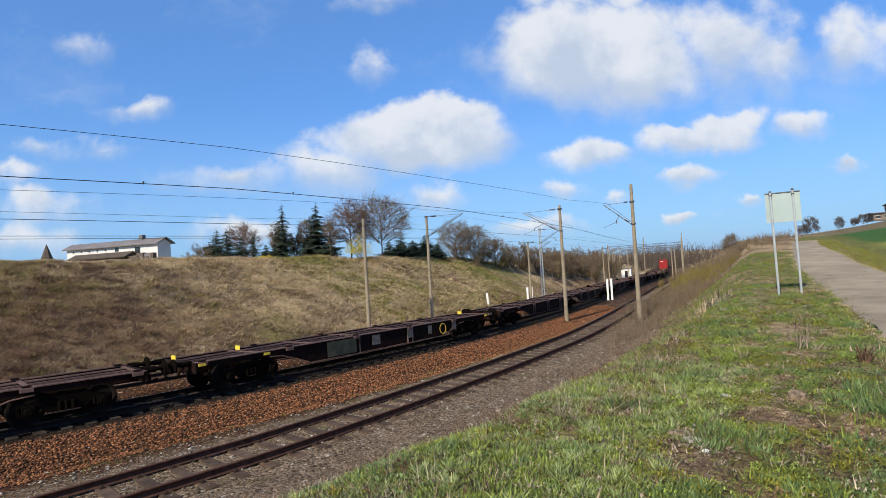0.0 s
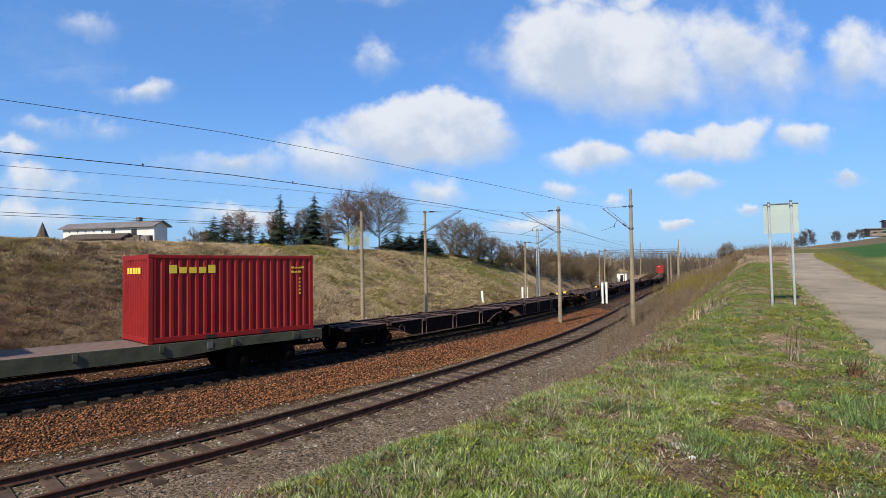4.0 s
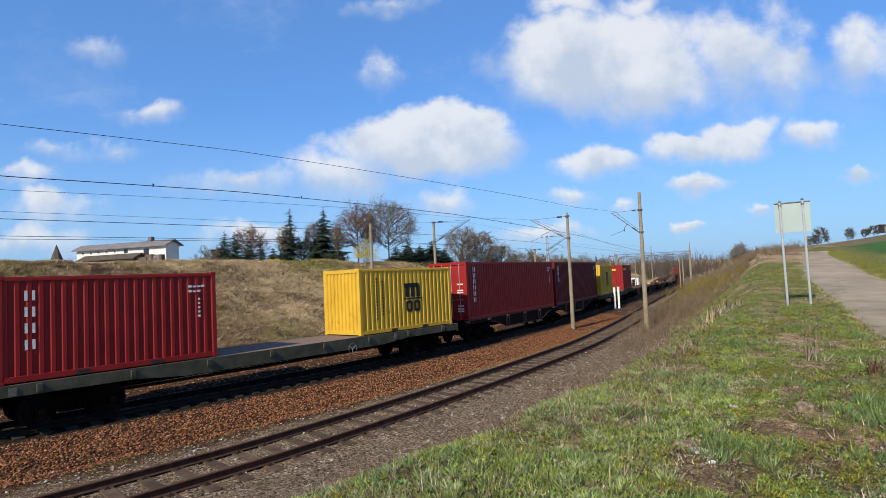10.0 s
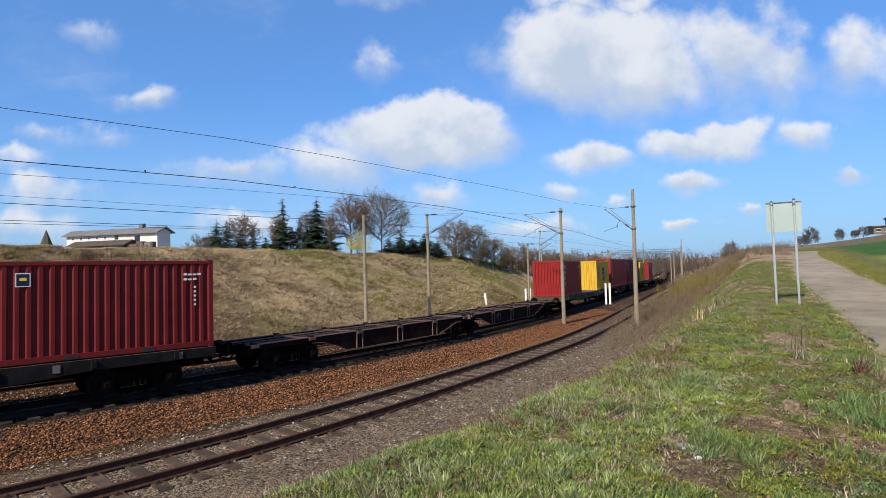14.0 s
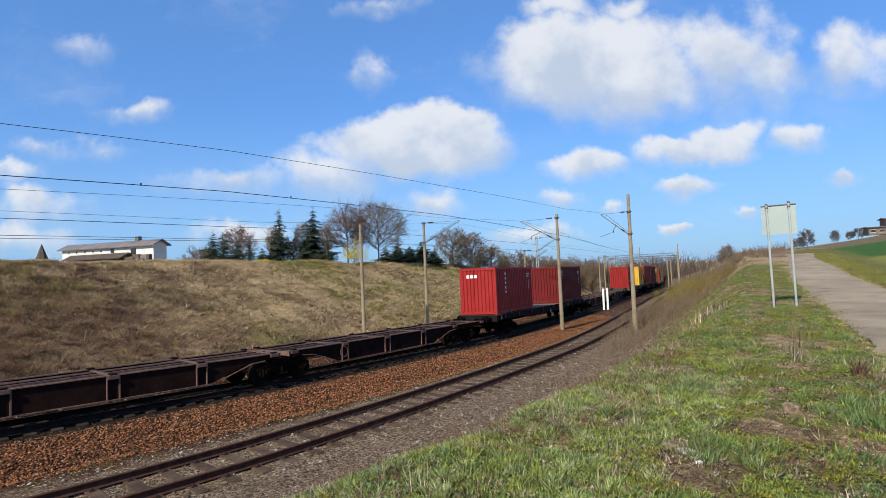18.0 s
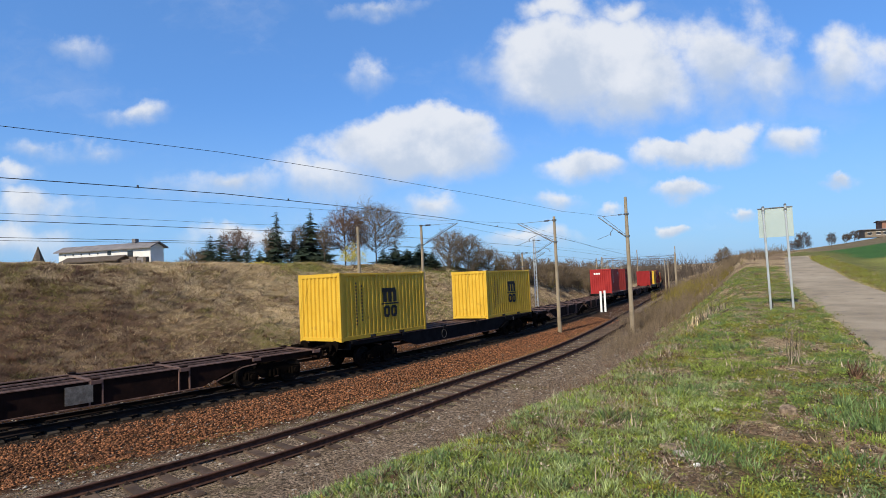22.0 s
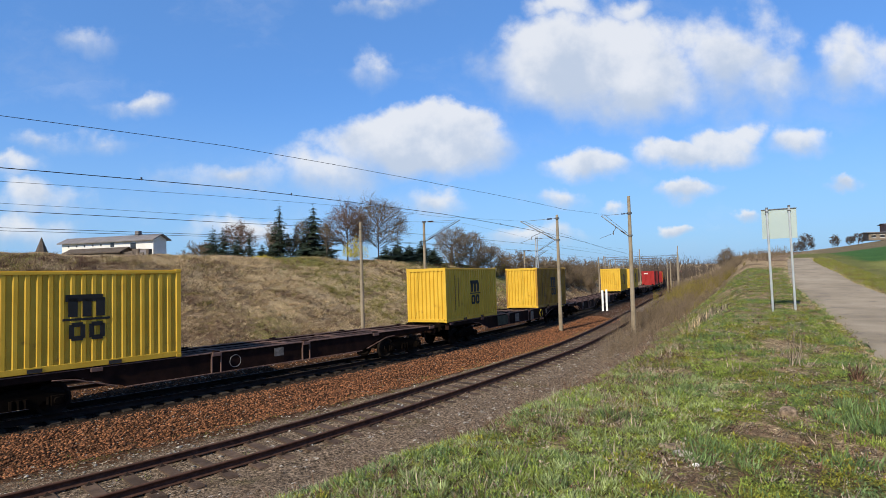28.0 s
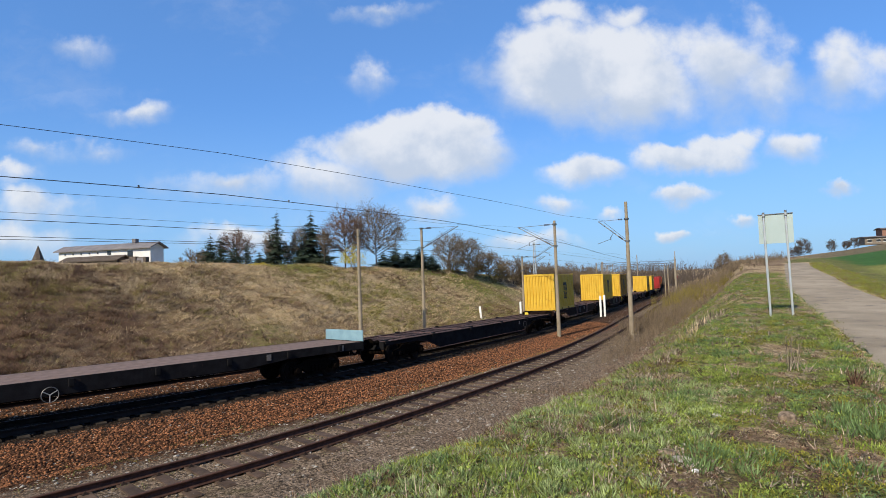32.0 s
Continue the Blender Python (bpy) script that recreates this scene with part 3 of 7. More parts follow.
def ground_material():
    m = bpy.data.materials.new("ground_cover")
    m.use_nodes = True
    t = m.node_tree
    b = t.nodes["Principled BSDF"]
    at = node(t, "ShaderNodeTexCoord").outputs["Object"]
    attr = node(t, "ShaderNodeAttribute")
    attr.attribute_name = "cover"
    sep = node(t, "ShaderNodeSeparateColor")
    feed(t, sep.inputs[0], attr.outputs["Color"])
    alpha = attr.outputs["Alpha"]
    n1, n2, n3 = noise_node(t, at, 0.35, 6, 0.6), noise_node(t, at, 2.3, 6, 0.65), noise_node(t, at, 14, 5, 0.65)
    fib = node(t, "ShaderNodeMapping")
    feed(t, fib.inputs["Vector"], at)
    fib.inputs["Scale"].default_value = (9, 9, 2.2)
    fibre = noise_node(t, fib.outputs[0], 2.0, 6, 0.7)
    # dry grass
    dry = mix_col(t, span(t, fibre, 0.35, 0.66), rgb((0.165, 0.114, 0.060)), rgb((0.74, 0.57, 0.345)))
    dry = mix_col(t, span(t, n1, 0.50, 0.60, 0, 0.7), dry, mix_col(t, n2, rgb((0.075, 0.046, 0.030)), rgb((0.20, 0.128, 0.08))))
    dry = mix_col(t, alpha, mix_col(t, fibre, rgb((0.055, 0.030, 0.020)), rgb((0.17, 0.098, 0.062))), dry)
    green = mix_col(t, span(t, n3, 0.35, 0.65), rgb((0.055, 0.066, 0.013)), rgb((0.18, 0.20, 0.038)))
    green = mix_col(t, span(t, n2, 0.44, 0.64, 0, 0.68), green, mix_col(t, n3, rgb((0.055, 0.036, 0.024)), rgb((0.19, 0.135, 0.090))))
    moss = noise_node(t, at, 1.1, 5, 0.6)
    green = mix_col(t, span(t, moss, 0.55, 0.68, 0, 0.5), green, mix_col(t, noise_node(t, at, 38, 4, 0.7), rgb((0.05, 0.046, 0.012)), rgb((0.25, 0.23, 0.05))))
    vor = node(t, "ShaderNodeTexVoronoi")
    feed(t, vor.inputs["Vector"], at)
    vor.inputs["Scale"].default_value = 15
    cell = node(t, "ShaderNodeSeparateColor")
    feed(t, cell.inputs[0], vor.outputs["Color"])
    ballast = mix_col(t, cell.outputs[0], rgb((0.020, 0.010, 0.006)), rgb((0.13, 0.063, 0.031)))
    ballast = mix_col(t, span(t, cell.outputs[1], 0.93, 0.97), ballast, rgb((0.42, 0.36, 0.30)))
    # near-black bed colour paints the shade under the train
    shaded_bed = mix_col(t, cell.outputs[0], rgb((0.005, 0.0038, 0.003)), rgb((0.022, 0.015, 0.011)))
    ballast = mix_col(t, attr.outputs["Alpha"], shaded_bed, ballast)
    gravel = mix_col(t, span(t, n3, 0.3, 0.7), rgb((0.046, 0.033, 0.023)), rgb((0.30, 0.222, 0.158)))
    gravel = mix_col(t, span(t, cell.outputs[1], 0.985, 0.995), gravel, rgb((0.42, 0.38, 0.34)))
    gravel = mix_col(t, span(t, n2, 0.48, 0.70, 0, 0.75), gravel, mix_col(t, n3, rgb((0.030, 0.020, 0.012)), rgb((0.12, 0.080, 0.050))))
    gravel = mix_col(t, span(t, noise_node(t, at, 0.8, 6, 0.65), 0.56, 0.68, 0, 0.5), gravel, rgb((0.085, 0.072, 0.022)))
    grain = noise_node(t, at, 55, 4, 0.7)
    wob = math_node(t, "MULTIPLY", math_node(t, "SUBTRACT", math_node(t, "ADD", n2, n3), 1.0), 0.9)

    def masked(channel, low, high):
        return span(t, math_node(t, "ADD", sep.outputs[channel], wob), low, high)

    # the sown fields beyond the lane: a pale strip, a deep green one and a ploughed one
    sown = node(t, "ShaderNodeAttribute")
    sown.attribute_name = "sown"
    kind = node(t, "ShaderNodeSeparateColor")
    feed(t, kind.inputs[0], sown.outputs["Color"])
    fine = span(t, math_node(t, "ADD", math_node(t, "MULTIPLY", n3, 0.6), math_node(t, "MULTIPLY", n1, 0.4)), 0.3, 0.7)
    col = mix_col(t, masked(1, 0.38, 0.56), dry, green)
    col = mix_col(t, kind.outputs[0], col, mix_col(t, fine, rgb((0.15, 0.165, 0.038)), rgb((0.27, 0.265, 0.075))))
    col = mix_col(t, kind.outputs[1], col, mix_col(t, fine, rgb((0.030, 0.085, 0.018)), rgb((0.060, 0.14, 0.030))))
    col = mix_col(t, kind.outputs[2], col, mix_col(t, fine, rgb((0.11, 0.085, 0.048)), rgb((0.21, 0.165, 0.095))))
    col = mix_col(t, masked(2, 0.42, 0.58), col, gravel)
    col = mix_col(t, masked(0, 0.40, 0.60), col, ballast)
    col = mix_col(t, 1.0, col, span(t, math_node(t, "ADD", math_node(t, "MULTIPLY", grain, 0.6), math_node(t, "MULTIPLY", n3, 0.4)), 0.38, 0.62, 0.4, 1.6), "MULTIPLY")
    feed(t, b.inputs["Base Color"], col)
    b.inputs["Roughness"].default_value = 0.95
    b.inputs["Specular IOR Level"].default_value = 0.15
    bump = node(t, "ShaderNodeBump")
    bump.inputs["Strength"].default_value, bump.inputs["Distance"].default_value = 0.9, 0.05
    height = math_node(t, "ADD", math_node(t, "MULTIPLY", vor.outputs["Distance"], math_node(t, "ADD", sep.outputs[0], 0.15)), math_node(t, "MULTIPLY", fibre, 0.9))
    feed(t, bump.inputs["Height"], height)
    feed(t, b.inputs["Normal"], bump.outputs[0])
    return m


make_ground()


def land(x, y):
    """s, n and the ground's height at a place of the plan."""
    i = int(np.argmin((_X - x) ** 2 + (_Y - y) ** 2))
    th = _TH[i]
    dx, dy = x - _X[i], y - _Y[i]
    n = dx * math.cos(th) - dy * math.sin(th)
    s = float(_S[i] + dx * math.sin(th) + dy * math.cos(th))
    return s, n, ground_z(s, n, x, y)[0]


# ---------------------------------------------------------------- road along the verge
def make_road():
    """The lane beside the verge: its left edge in the plan, and a width that grows a little."""
    yy = np.concatenate([np.arange(-30, 40, 0.5), np.arange(40, 67, 1.5)])
    cols = 9
    verts = []
    for y in yy:
        x0, wide = lane_left(y), lane_width(y)
        jag = 0.16 * hum(0, y, 0.8, 11) + 0.08 * hum(0, y, 2.6, 12)
        for k in range(cols):
            u = (0, 0.03, 0.2, 0.35, 0.5, 0.65, 0.8, 0.97, 1)[k]
            x = x0 + jag * (1 if k == 0 else 0) + wide * u + (0.2 * hum(5, y, 0.8, 13) if k == cols - 1 else 0)
            s, n, z = land(x, y)
            verts.append((x, y, z))
    v = np.array(verts).reshape(len(yy), cols, 3)
    mid = v[:, :, 2].mean(1)
    kern = np.ones(9) / 9
    mid = np.convolve(np.pad(mid, 4, "edge"), kern, "valid")
    v[:, :, 2] = mid[:, None] + np.array([-0.03, 0.045, 0.06, 0.07, 0.075, 0.07, 0.06, 0.045, -0.03])[None, :]
    faces = [(i * cols + j, i * cols + j + 1, (i + 1) * cols + j + 1, (i + 1) * cols + j) for i in range(len(yy) - 1) for j in range(cols - 1)]
    me = soup("road", v.reshape(-1, 3), faces, [M_ROAD], smooth=True)
    return tagged(new("road", me), "narrow worn pale asphalt lane with ragged edges", "road", kind="structure")


make_road()


# ---------------------------------------------------------------- tracks
RAIL_PROFILE = [(-0.07, -0.172), (0.07, -0.172), (0.07, -0.160), (0.012, -0.140), (0.012, -0.045), (0.036, -0.035), (0.036, -0.002), (0.028, 0.0), (-0.028, 0.0), (-0.036, -0.002), (-0.036, -0.035), (-0.012, -0.045), (-0.012, -0.140), (-0.07, -0.160)]


def rail_mesh(line, off, z, cant, mats):
    ss = np.concatenate([np.arange(-40, 80, 1.0), np.arange(80, 440, 5.0)])
    verts, faces, index = [], [], []
    k = len(RAIL_PROFILE)
    for s in ss:
        c = MID[line](s)
        for a, b in RAIL_PROFILE:
            verts.append(on(s, c + off + a, z + (off + a) * cant + b))
    for i in range(len(ss) - 1):
        for j in range(k):
            faces.append((i * k + j, i * k + (j + 1) % k, (i + 1) * k + (j + 1) % k, (i + 1) * k + j))
            index.append(1 if j in (7,) else 0)
    return soup("rail", verts, np.array(faces)[:, ::-1], mats, index)


def sleeper_mesh(long, wide, high, sag=0.05):
    """A sleeper across x, with chamfered ends and a dipped middle."""
    pts = [(-long / 2, -high), (-long / 2, -0.03), (-long / 2 + 0.05, 0.0), (-0.5, 0.0), (-0.3, -sag), (0.3, -sag), (0.5, 0.0), (long / 2 - 0.05, 0.0), (long / 2, -0.03), (long / 2, -high)]
    bm = bmesh.new()
    a = [bm.verts.new((x, -wide / 2, z)) for x, z in pts]
    b = [bm.verts.new((x, wide / 2, z)) for x, z in pts]
    bm.faces.new(a)
    bm.faces.new(b[::-1])
    for i in range(len(pts)):
        j = (i + 1) % len(pts)
        bm.faces.new((a[i], b[i], b[j], a[j]))
    bmesh.ops.recalc_face_normals(bm, faces=bm.faces[:])
    return bm


def make_track(line, z, cant, label, top, sleeper, spacing, first, last):
    base = thing("track", Matrix.Identity(4), label, "track", "tracks", "structure")
    for off in (-0.7535, 0.7535):
        part("rail", rail_mesh(line, off, z, cant, [M_RUST if line == "siding" else M_RAIL, top]), None, base)
    joined = []
    for i in range(int((last - first) / spacing)):
        s = first + i * spacing
        p = on(s, MID[line](s), z - 0.172)
        m = Matrix.Translation(p) @ pose(0, 0, 0, 0, 0, -math.degrees(heading(s))) @ pose(0, 0, 0, 0, -math.degrees(cant), 0)
        if s < 60:
            part("sleeper", sleeper, None, base, at=m)
            for off in (-0.7535, 0.7535):
                if line == "siding":
                    for d in (-0.15, 0.15):
                        q = [m @ Vector((off + d + a, b, c)) for a, b, c in ((-0.06, -0.08, -0.02), (0.06, -0.08, -0.02), (0.06, 0.08, -0.02), (-0.06, 0.08, -0.02), (0, 0, 0.075))]
                        joined += [q[0], q[1], q[4], q[1], q[2], q[4], q[2], q[3], q[4], q[3], q[0], q[4]]
                    continue
                joined += [m @ Vector(v) for v in ((off - 0.13, -0.07, 0.0), (off - 0.07, 0.07, 0.0), (off - 0.1, 0, 0.045), (off + 0.13, -0.07, 0.0), (off + 0.07, 0.07, 0.0), (off + 0.1, 0, 0.045))]
    me = soup("rail_clips", joined, np.arange(len(joined)).reshape(-1, 3), [M_RAIL])
    tagged(part("rail_clips", me, None, base), kind="stuff")
    return base


SLEEPER = mesh_of("sleeper", sleeper_mesh(2.5, 0.27, 0.2), M_SLEEPER)
SLEEPER_OLD = mesh_of("sleeper", sleeper_mesh(2.6, 0.25, 0.16, 0.0), M_SLEEPER_OLD)
make_track("main", -0.10, 0.03, "main line track in curve with concrete sleepers on rusty ballast", M_RAILTOP, SLEEPER, 0.62, -14, 62)
make_track("second", -0.05, 0.0, "second main track beside the grass bank", M_RAILTOP, SLEEPER, 0.62, -14, 60)
make_track("siding", -0.30, 0.0, "rusty disused siding with sunken timber sleepers", M_RUST, SLEEPER_OLD, 0.68, -14, 60)


# ---------------------------------------------------------------- the train
ALONG = [(0.0, 0.28), (3.0, 27.72), (6.0, 55.22), (9.5, 87.32), (13.0, 119.4), (17.0, 155.9), (19.0, 174.2), (21.0, 192.25), (29.0, 265.35), (32.0, 292.8)]
moving = []           # (object, place of its middle on the train, pose on the wagon)


def ride(u, t):
    """The pose of a wagon whose middle is at u on the train, at t seconds: on the curve, leaning with the cant."""
    s = u + float(np.interp(t, [a for a, _ in ALONG], [b for _, b in ALONG]))
    lean = math.atan(CANT)
    return Matrix.Translation(on(s, 0)) @ pose(0, 0, 0, math.degrees(math.atan(GRADE)), 0, -math.degrees(heading(s))) @ pose(0, 0, 0, 0, -math.degrees(lean), 0)


def steel_colour(kind):
    return {"brown": M_WAGON, "blue": M_WAGON_BLUE, "grey": M_WAGON_GREY}[kind]


def wheel_mesh():
    bm = bmesh.new()
    prof = [(0.0, 0.075), (0.09, 0.075), (0.11, 0.03), (0.34, 0.015), (0.39, 0.065), (0.46, 0.065), (0.46, -0.045), (0.485, -0.055), (0.485, -0.075), (0.39, -0.075), (0.34, -0.03), (0.11, -0.06), (0.0, -0.06)]
    k = 16
    rings = [[bm.verts.new((x, r * math.cos(2 * math.pi * i / k), r * math.sin(2 * math.pi * i / k))) for i in range(k)] for r, x in prof[1:-1]]
    for a, b in zip(rings, rings[1:]):
        for i in range(k):
            bm.faces.new((a[i], a[(i + 1) % k], b[(i + 1) % k], b[i]))
    bm.faces.new(rings[0])
    bm.faces.new(rings[-1][::-1])
    bmesh.ops.recalc_face_normals(bm, faces=bm.faces[:])
    return mesh_of("wheel", bm, M_WHEEL)


def bogie_side_mesh():
    """One side frame of a two-axle bogie, with spring nests and axle boxes."""
    bm = prism([(-1.15, 0.62), (-1.15, 0.50), (-1.05, 0.36), (-0.75, 0.36), (-0.62, 0.50), (-0.45, 0.34), (0.45, 0.34), (0.62, 0.50), (0.75, 0.36), (1.05, 0.36), (1.15, 0.50), (1.15, 0.62), (0.7, 0.70), (0.5, 0.82), (-0.5, 0.82), (-0.7, 0.70)], -0.06, 0.06)
    for y in (-0.9, 0.9):
        box(bm, 0.05, 0.17, y - 0.15, y + 0.15, 0.34, 0.60)
        tube(bm, (0.16, y, 0.46), (0.23, y, 0.46), 0.11, 0.09, 10)
        for dy in (-0.2, 0.2):
            tube(bm, (0.04, y + dy, 0.36), (0.04, y + dy, 0.58), 0.055, 0.055, 6)
    for y in (-0.16, 0.0, 0.16):
        tube(bm, (0.08, y, 0.36), (0.08, y, 0.60), 0.06, 0.06, 6)
    return mesh_of("side_frame", bm, M_BOGIE)


def buffer_mesh():
    bm = tube(bmesh.new(), (0, 0, 0), (0, 0.34, 0), 0.10, 0.10, 10)
    tube(bm, (0, 0.34, 0), (0, 0.56, 0), 0.07, 0.07, 8)
    tube(bm, (0, 0.56, 0), (0, 0.60, 0), 0.225, 0.225, 14)
    return mesh_of("buffer", bm, M_BOGIE)


WHEEL, SIDE_FRAME, BUFFER = wheel_mesh(), bogie_side_mesh(), buffer_mesh()
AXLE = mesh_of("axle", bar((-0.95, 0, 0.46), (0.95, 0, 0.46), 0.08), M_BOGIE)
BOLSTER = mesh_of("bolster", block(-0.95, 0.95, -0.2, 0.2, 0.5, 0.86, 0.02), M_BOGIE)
SPIGOT = {k: mesh_of("container_spigot", block(-0.09, 0.09, -0.11, 0.11, 0, 0.05, 0.015), m) for k, m in (("brown", M_WAGON), ("yellow", M_MARK_YELLOW), ("grey", M_WAGON_GREY), ("blue", M_WAGON_BLUE))}
HOOP = mesh_of("handbrake_wheel", ring(0.21, 0.013), M_DECK_STEEL)
HOOP_YELLOW = mesh_of("handbrake_wheel", ring(0.25, 0.013), M_MARK_YELLOW)
HOOP_PALE = mesh_of("handbrake_wheel", ring(0.21, 0.012), M_STEEL)
PANEL_SMALL = mesh_of("data_panel", block(-0.008, 0.008, -0.09, 0.09, -0.11, 0.11), M_PANEL)
TAG = mesh_of("corner_mark", block(-0.01, 0.01, -0.13, 0.13, -0.045, 0.045), M_MARK_YELLOW)


def add_bogie(wagon, y):
    bogie = part("bogie", BOLSTER, None, wagon, at=pose(0, y, -0.09))
    for sx, turn in ((1.02, 0), (-1.02, 180)):
        part("side_frame", SIDE_FRAME, None, bogie, at=pose(sx, 0, 0, 0, 0, turn))
    for ay in (-0.9, 0.9):
        part("axle", AXLE, None, bogie, at=pose(0, ay, 0))
        for sx, turn in ((0.75, 0), (-0.75, 180)):
            part("wheel", WHEEL, None, bogie, at=pose(sx, ay, 0.46, 0, 0, turn))
    return bogie


def add_buffers(wagon, y, front):
    d = 1 if front else -1
    for x in (-0.875, 0.875):
        part("buffer", BUFFER, None, wagon, at=pose(x, y, 1.0, 0, 0, 0 if front else 180))
    bm = block(-0.06, 0.06, min(y, y + d * 0.35), max(y, y + d * 0.35), 0.88, 1.02, 0.02)
    tube(bm, (0, y + d * 0.30, 0.92), (0, y + d * 0.42, 0.55), 0.045, 0.045, 6)
    part("coupling", bm, M_BOGIE, wagon)
    bm = bmesh.new()
    tube(bm, (0.45, y, 0.9), (0.42, y + d * 0.25, 0.55), 0.03, 0.03, 6)
    tube(bm, (0.42, y + d * 0.25, 0.55), (0.35, y + d * 0.55, 0.62), 0.03, 0.03, 6)
    part("brake_hose", bm, M_BOGIE, wagon)


def skeleton_wagon(u0, u1, colour="brown", front=True, rear=True, joint_bogie=False, hoops=(), panels=(), yellow_tags=(), label="", blank=(), top=1.0):
    """An open-frame container wagon between u1 (front) and u0 (rear). front, rear: whether that end has buffers, or is
    jointed to its other half; joint_bogie: whether the bogie under the joint belongs to this half."""
    steel = steel_colour(colour)
    gap_f, gap_r = (0.62 if front else 0.12), (0.62 if rear else 0.12)
    mid = (u0 + u1) / 2
    half = (u1 - u0) / 2
    yf, yr = half - gap_f, -half + gap_r
    wagon = thing("container_wagon", ride(mid, 0), label or "empty rusty brown open-frame container wagon of the train", "wagon", "container wagons")
    thin, deep = 0.17, 0.70 if top < 1.1 else 0.66
    bog_f = yf - 2.1 if front else half
    bog_r = yr + 2.1 if rear else -half
    lo0, lo1 = bog_r + 1.55, bog_f - 1.55
    prof = [(yr, top), (yr, top - thin), (lo0 - 0.2, top - thin - 0.02), (lo0 + 1.15, top - deep), (lo1 - 1.15, top - deep), (lo1 + 0.2, top - thin - 0.02), (yf, top - thin), (yf, top)]
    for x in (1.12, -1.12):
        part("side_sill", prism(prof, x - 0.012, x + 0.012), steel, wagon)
    # flanges take the lighter steel, so their sunlit tops are in the colour
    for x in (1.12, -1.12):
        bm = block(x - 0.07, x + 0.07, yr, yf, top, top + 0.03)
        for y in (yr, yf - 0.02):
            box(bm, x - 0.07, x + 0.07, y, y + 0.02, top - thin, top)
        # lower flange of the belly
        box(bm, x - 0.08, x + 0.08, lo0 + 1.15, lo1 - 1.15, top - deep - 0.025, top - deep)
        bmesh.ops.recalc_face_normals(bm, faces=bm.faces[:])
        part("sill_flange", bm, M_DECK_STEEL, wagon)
    for x in (0.36, -0.36):
        part("centre_sill", block(x - 0.05, x + 0.05, yr, yf, top - 0.36, top - 0.02), steel, wagon)
    # cross members
    count = max(3, int((yf - yr) / 2.4))
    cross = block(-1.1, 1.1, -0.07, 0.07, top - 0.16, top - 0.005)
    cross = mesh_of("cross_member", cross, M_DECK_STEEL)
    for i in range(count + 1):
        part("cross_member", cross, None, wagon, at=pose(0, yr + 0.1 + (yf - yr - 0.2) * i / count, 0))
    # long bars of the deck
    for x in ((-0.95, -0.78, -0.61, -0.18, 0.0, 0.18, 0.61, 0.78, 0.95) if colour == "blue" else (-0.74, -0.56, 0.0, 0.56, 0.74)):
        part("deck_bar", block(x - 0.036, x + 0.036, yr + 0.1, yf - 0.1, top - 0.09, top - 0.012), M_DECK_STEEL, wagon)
    # braces laid flat between the sills
    for i in range(count):
        ya, yb = yr + (yf - yr) * i / count, yr + (yf - yr) * (i + 1) / count
        for sx in (1, -1):
            a, b = (ya, yb) if i % 2 else (yb, ya)
            part("deck_brace", bar((sx * 0.38, a, top - 0.06), (sx * 1.1, b, top - 0.06), 0.035, sides=5), M_DECK_STEEL, wagon)
    # stiffening posts on the outside of the belly
    # on brown wagons the ribs' lit edges come from the lighter steel
    rib = mesh_of("rib", block(1.13, 1.19, -0.018, 0.018, top - deep, top), M_DECK_STEEL if colour == "brown" else steel)
    for y in np.linspace(yr + 0.25, yf - 0.25, 6):
        if colour == "brown" and lo0 + 0.9 < y < lo1 - 0.9:
            for dy in (-0.17, 0.17):
                part("rib", rib, None, wagon, at=pose(0, y + dy, 0))
                part("rib", rib, None, wagon, at=pose(0, y + dy, 0, 0, 0, 180))
    # brake gear below
    bm = bmesh.new()
    tube(bm, (0.25, lo0 + 1, 0.62), (0.25, lo1 - 1, 0.62), 0.04, 0.04, 6)
    tube(bm, (-0.2, -0.8, 0.7), (-0.2, 0.5, 0.7), 0.19, 0.19, 10)
    part("brake_gear", bm, M_BOGIE, wagon)
    # diagonal grab rails down from the sill beside the bogies
    for y, d in ((lo1 - 0.9, 1), (lo0 + 0.9, -1)):
        bm = bmesh.new()
        tube(bm, (1.2, y, top - deep + 0.05), (1.2, y + d * 1.15, top - 0.25), 0.022, 0.022, 5)
        tube(bm, (1.2, y + d * 1.15, top - 0.25), (1.2, y + d * 1.7, top - 0.2), 0.022, 0.022, 5)
        part("grab_rail", bm, M_DECK_STEEL if colour != "blue" else steel, wagon)
    if front:
        add_bogie(wagon, bog_f)
        add_buffers(wagon, yf, True)
        part("end_beam", block(-1.2, 1.2, yf - 0.06, yf + 0.02, top - 0.34, top + 0.02, 0.01), steel, wagon)
    if rear:
        add_bogie(wagon, bog_r)
        add_buffers(wagon, yr, False)
        part("end_beam", block(-1.2, 1.2, yr - 0.02, yr + 0.06, top - 0.34, top + 0.02, 0.01), steel, wagon)
    if joint_bogie:
        add_bogie(wagon, -half)
    for i, y in enumerate(np.linspace(yr + 0.25, yf - 0.25, 6)):
        for x in (1.12, -1.12):
            part("container_spigot", SPIGOT["brown" if colour == "brown" else "blue"], None, wagon, at=pose(x, y, top + 0.03))
        part("spigot_bracket", block(1.13, 1.24, y - 0.16, y + 0.16, top - 0.10, top + 0.02, 0.01), M_PURPLE if colour == "brown" else steel, wagon)
    for y, style in hoops:
        part("handbrake_wheel", {"yellow": HOOP_YELLOW, "pale": HOOP_PALE, "brown": HOOP}[style], None, wagon, at=pose(1.24, y, top - 0.34))
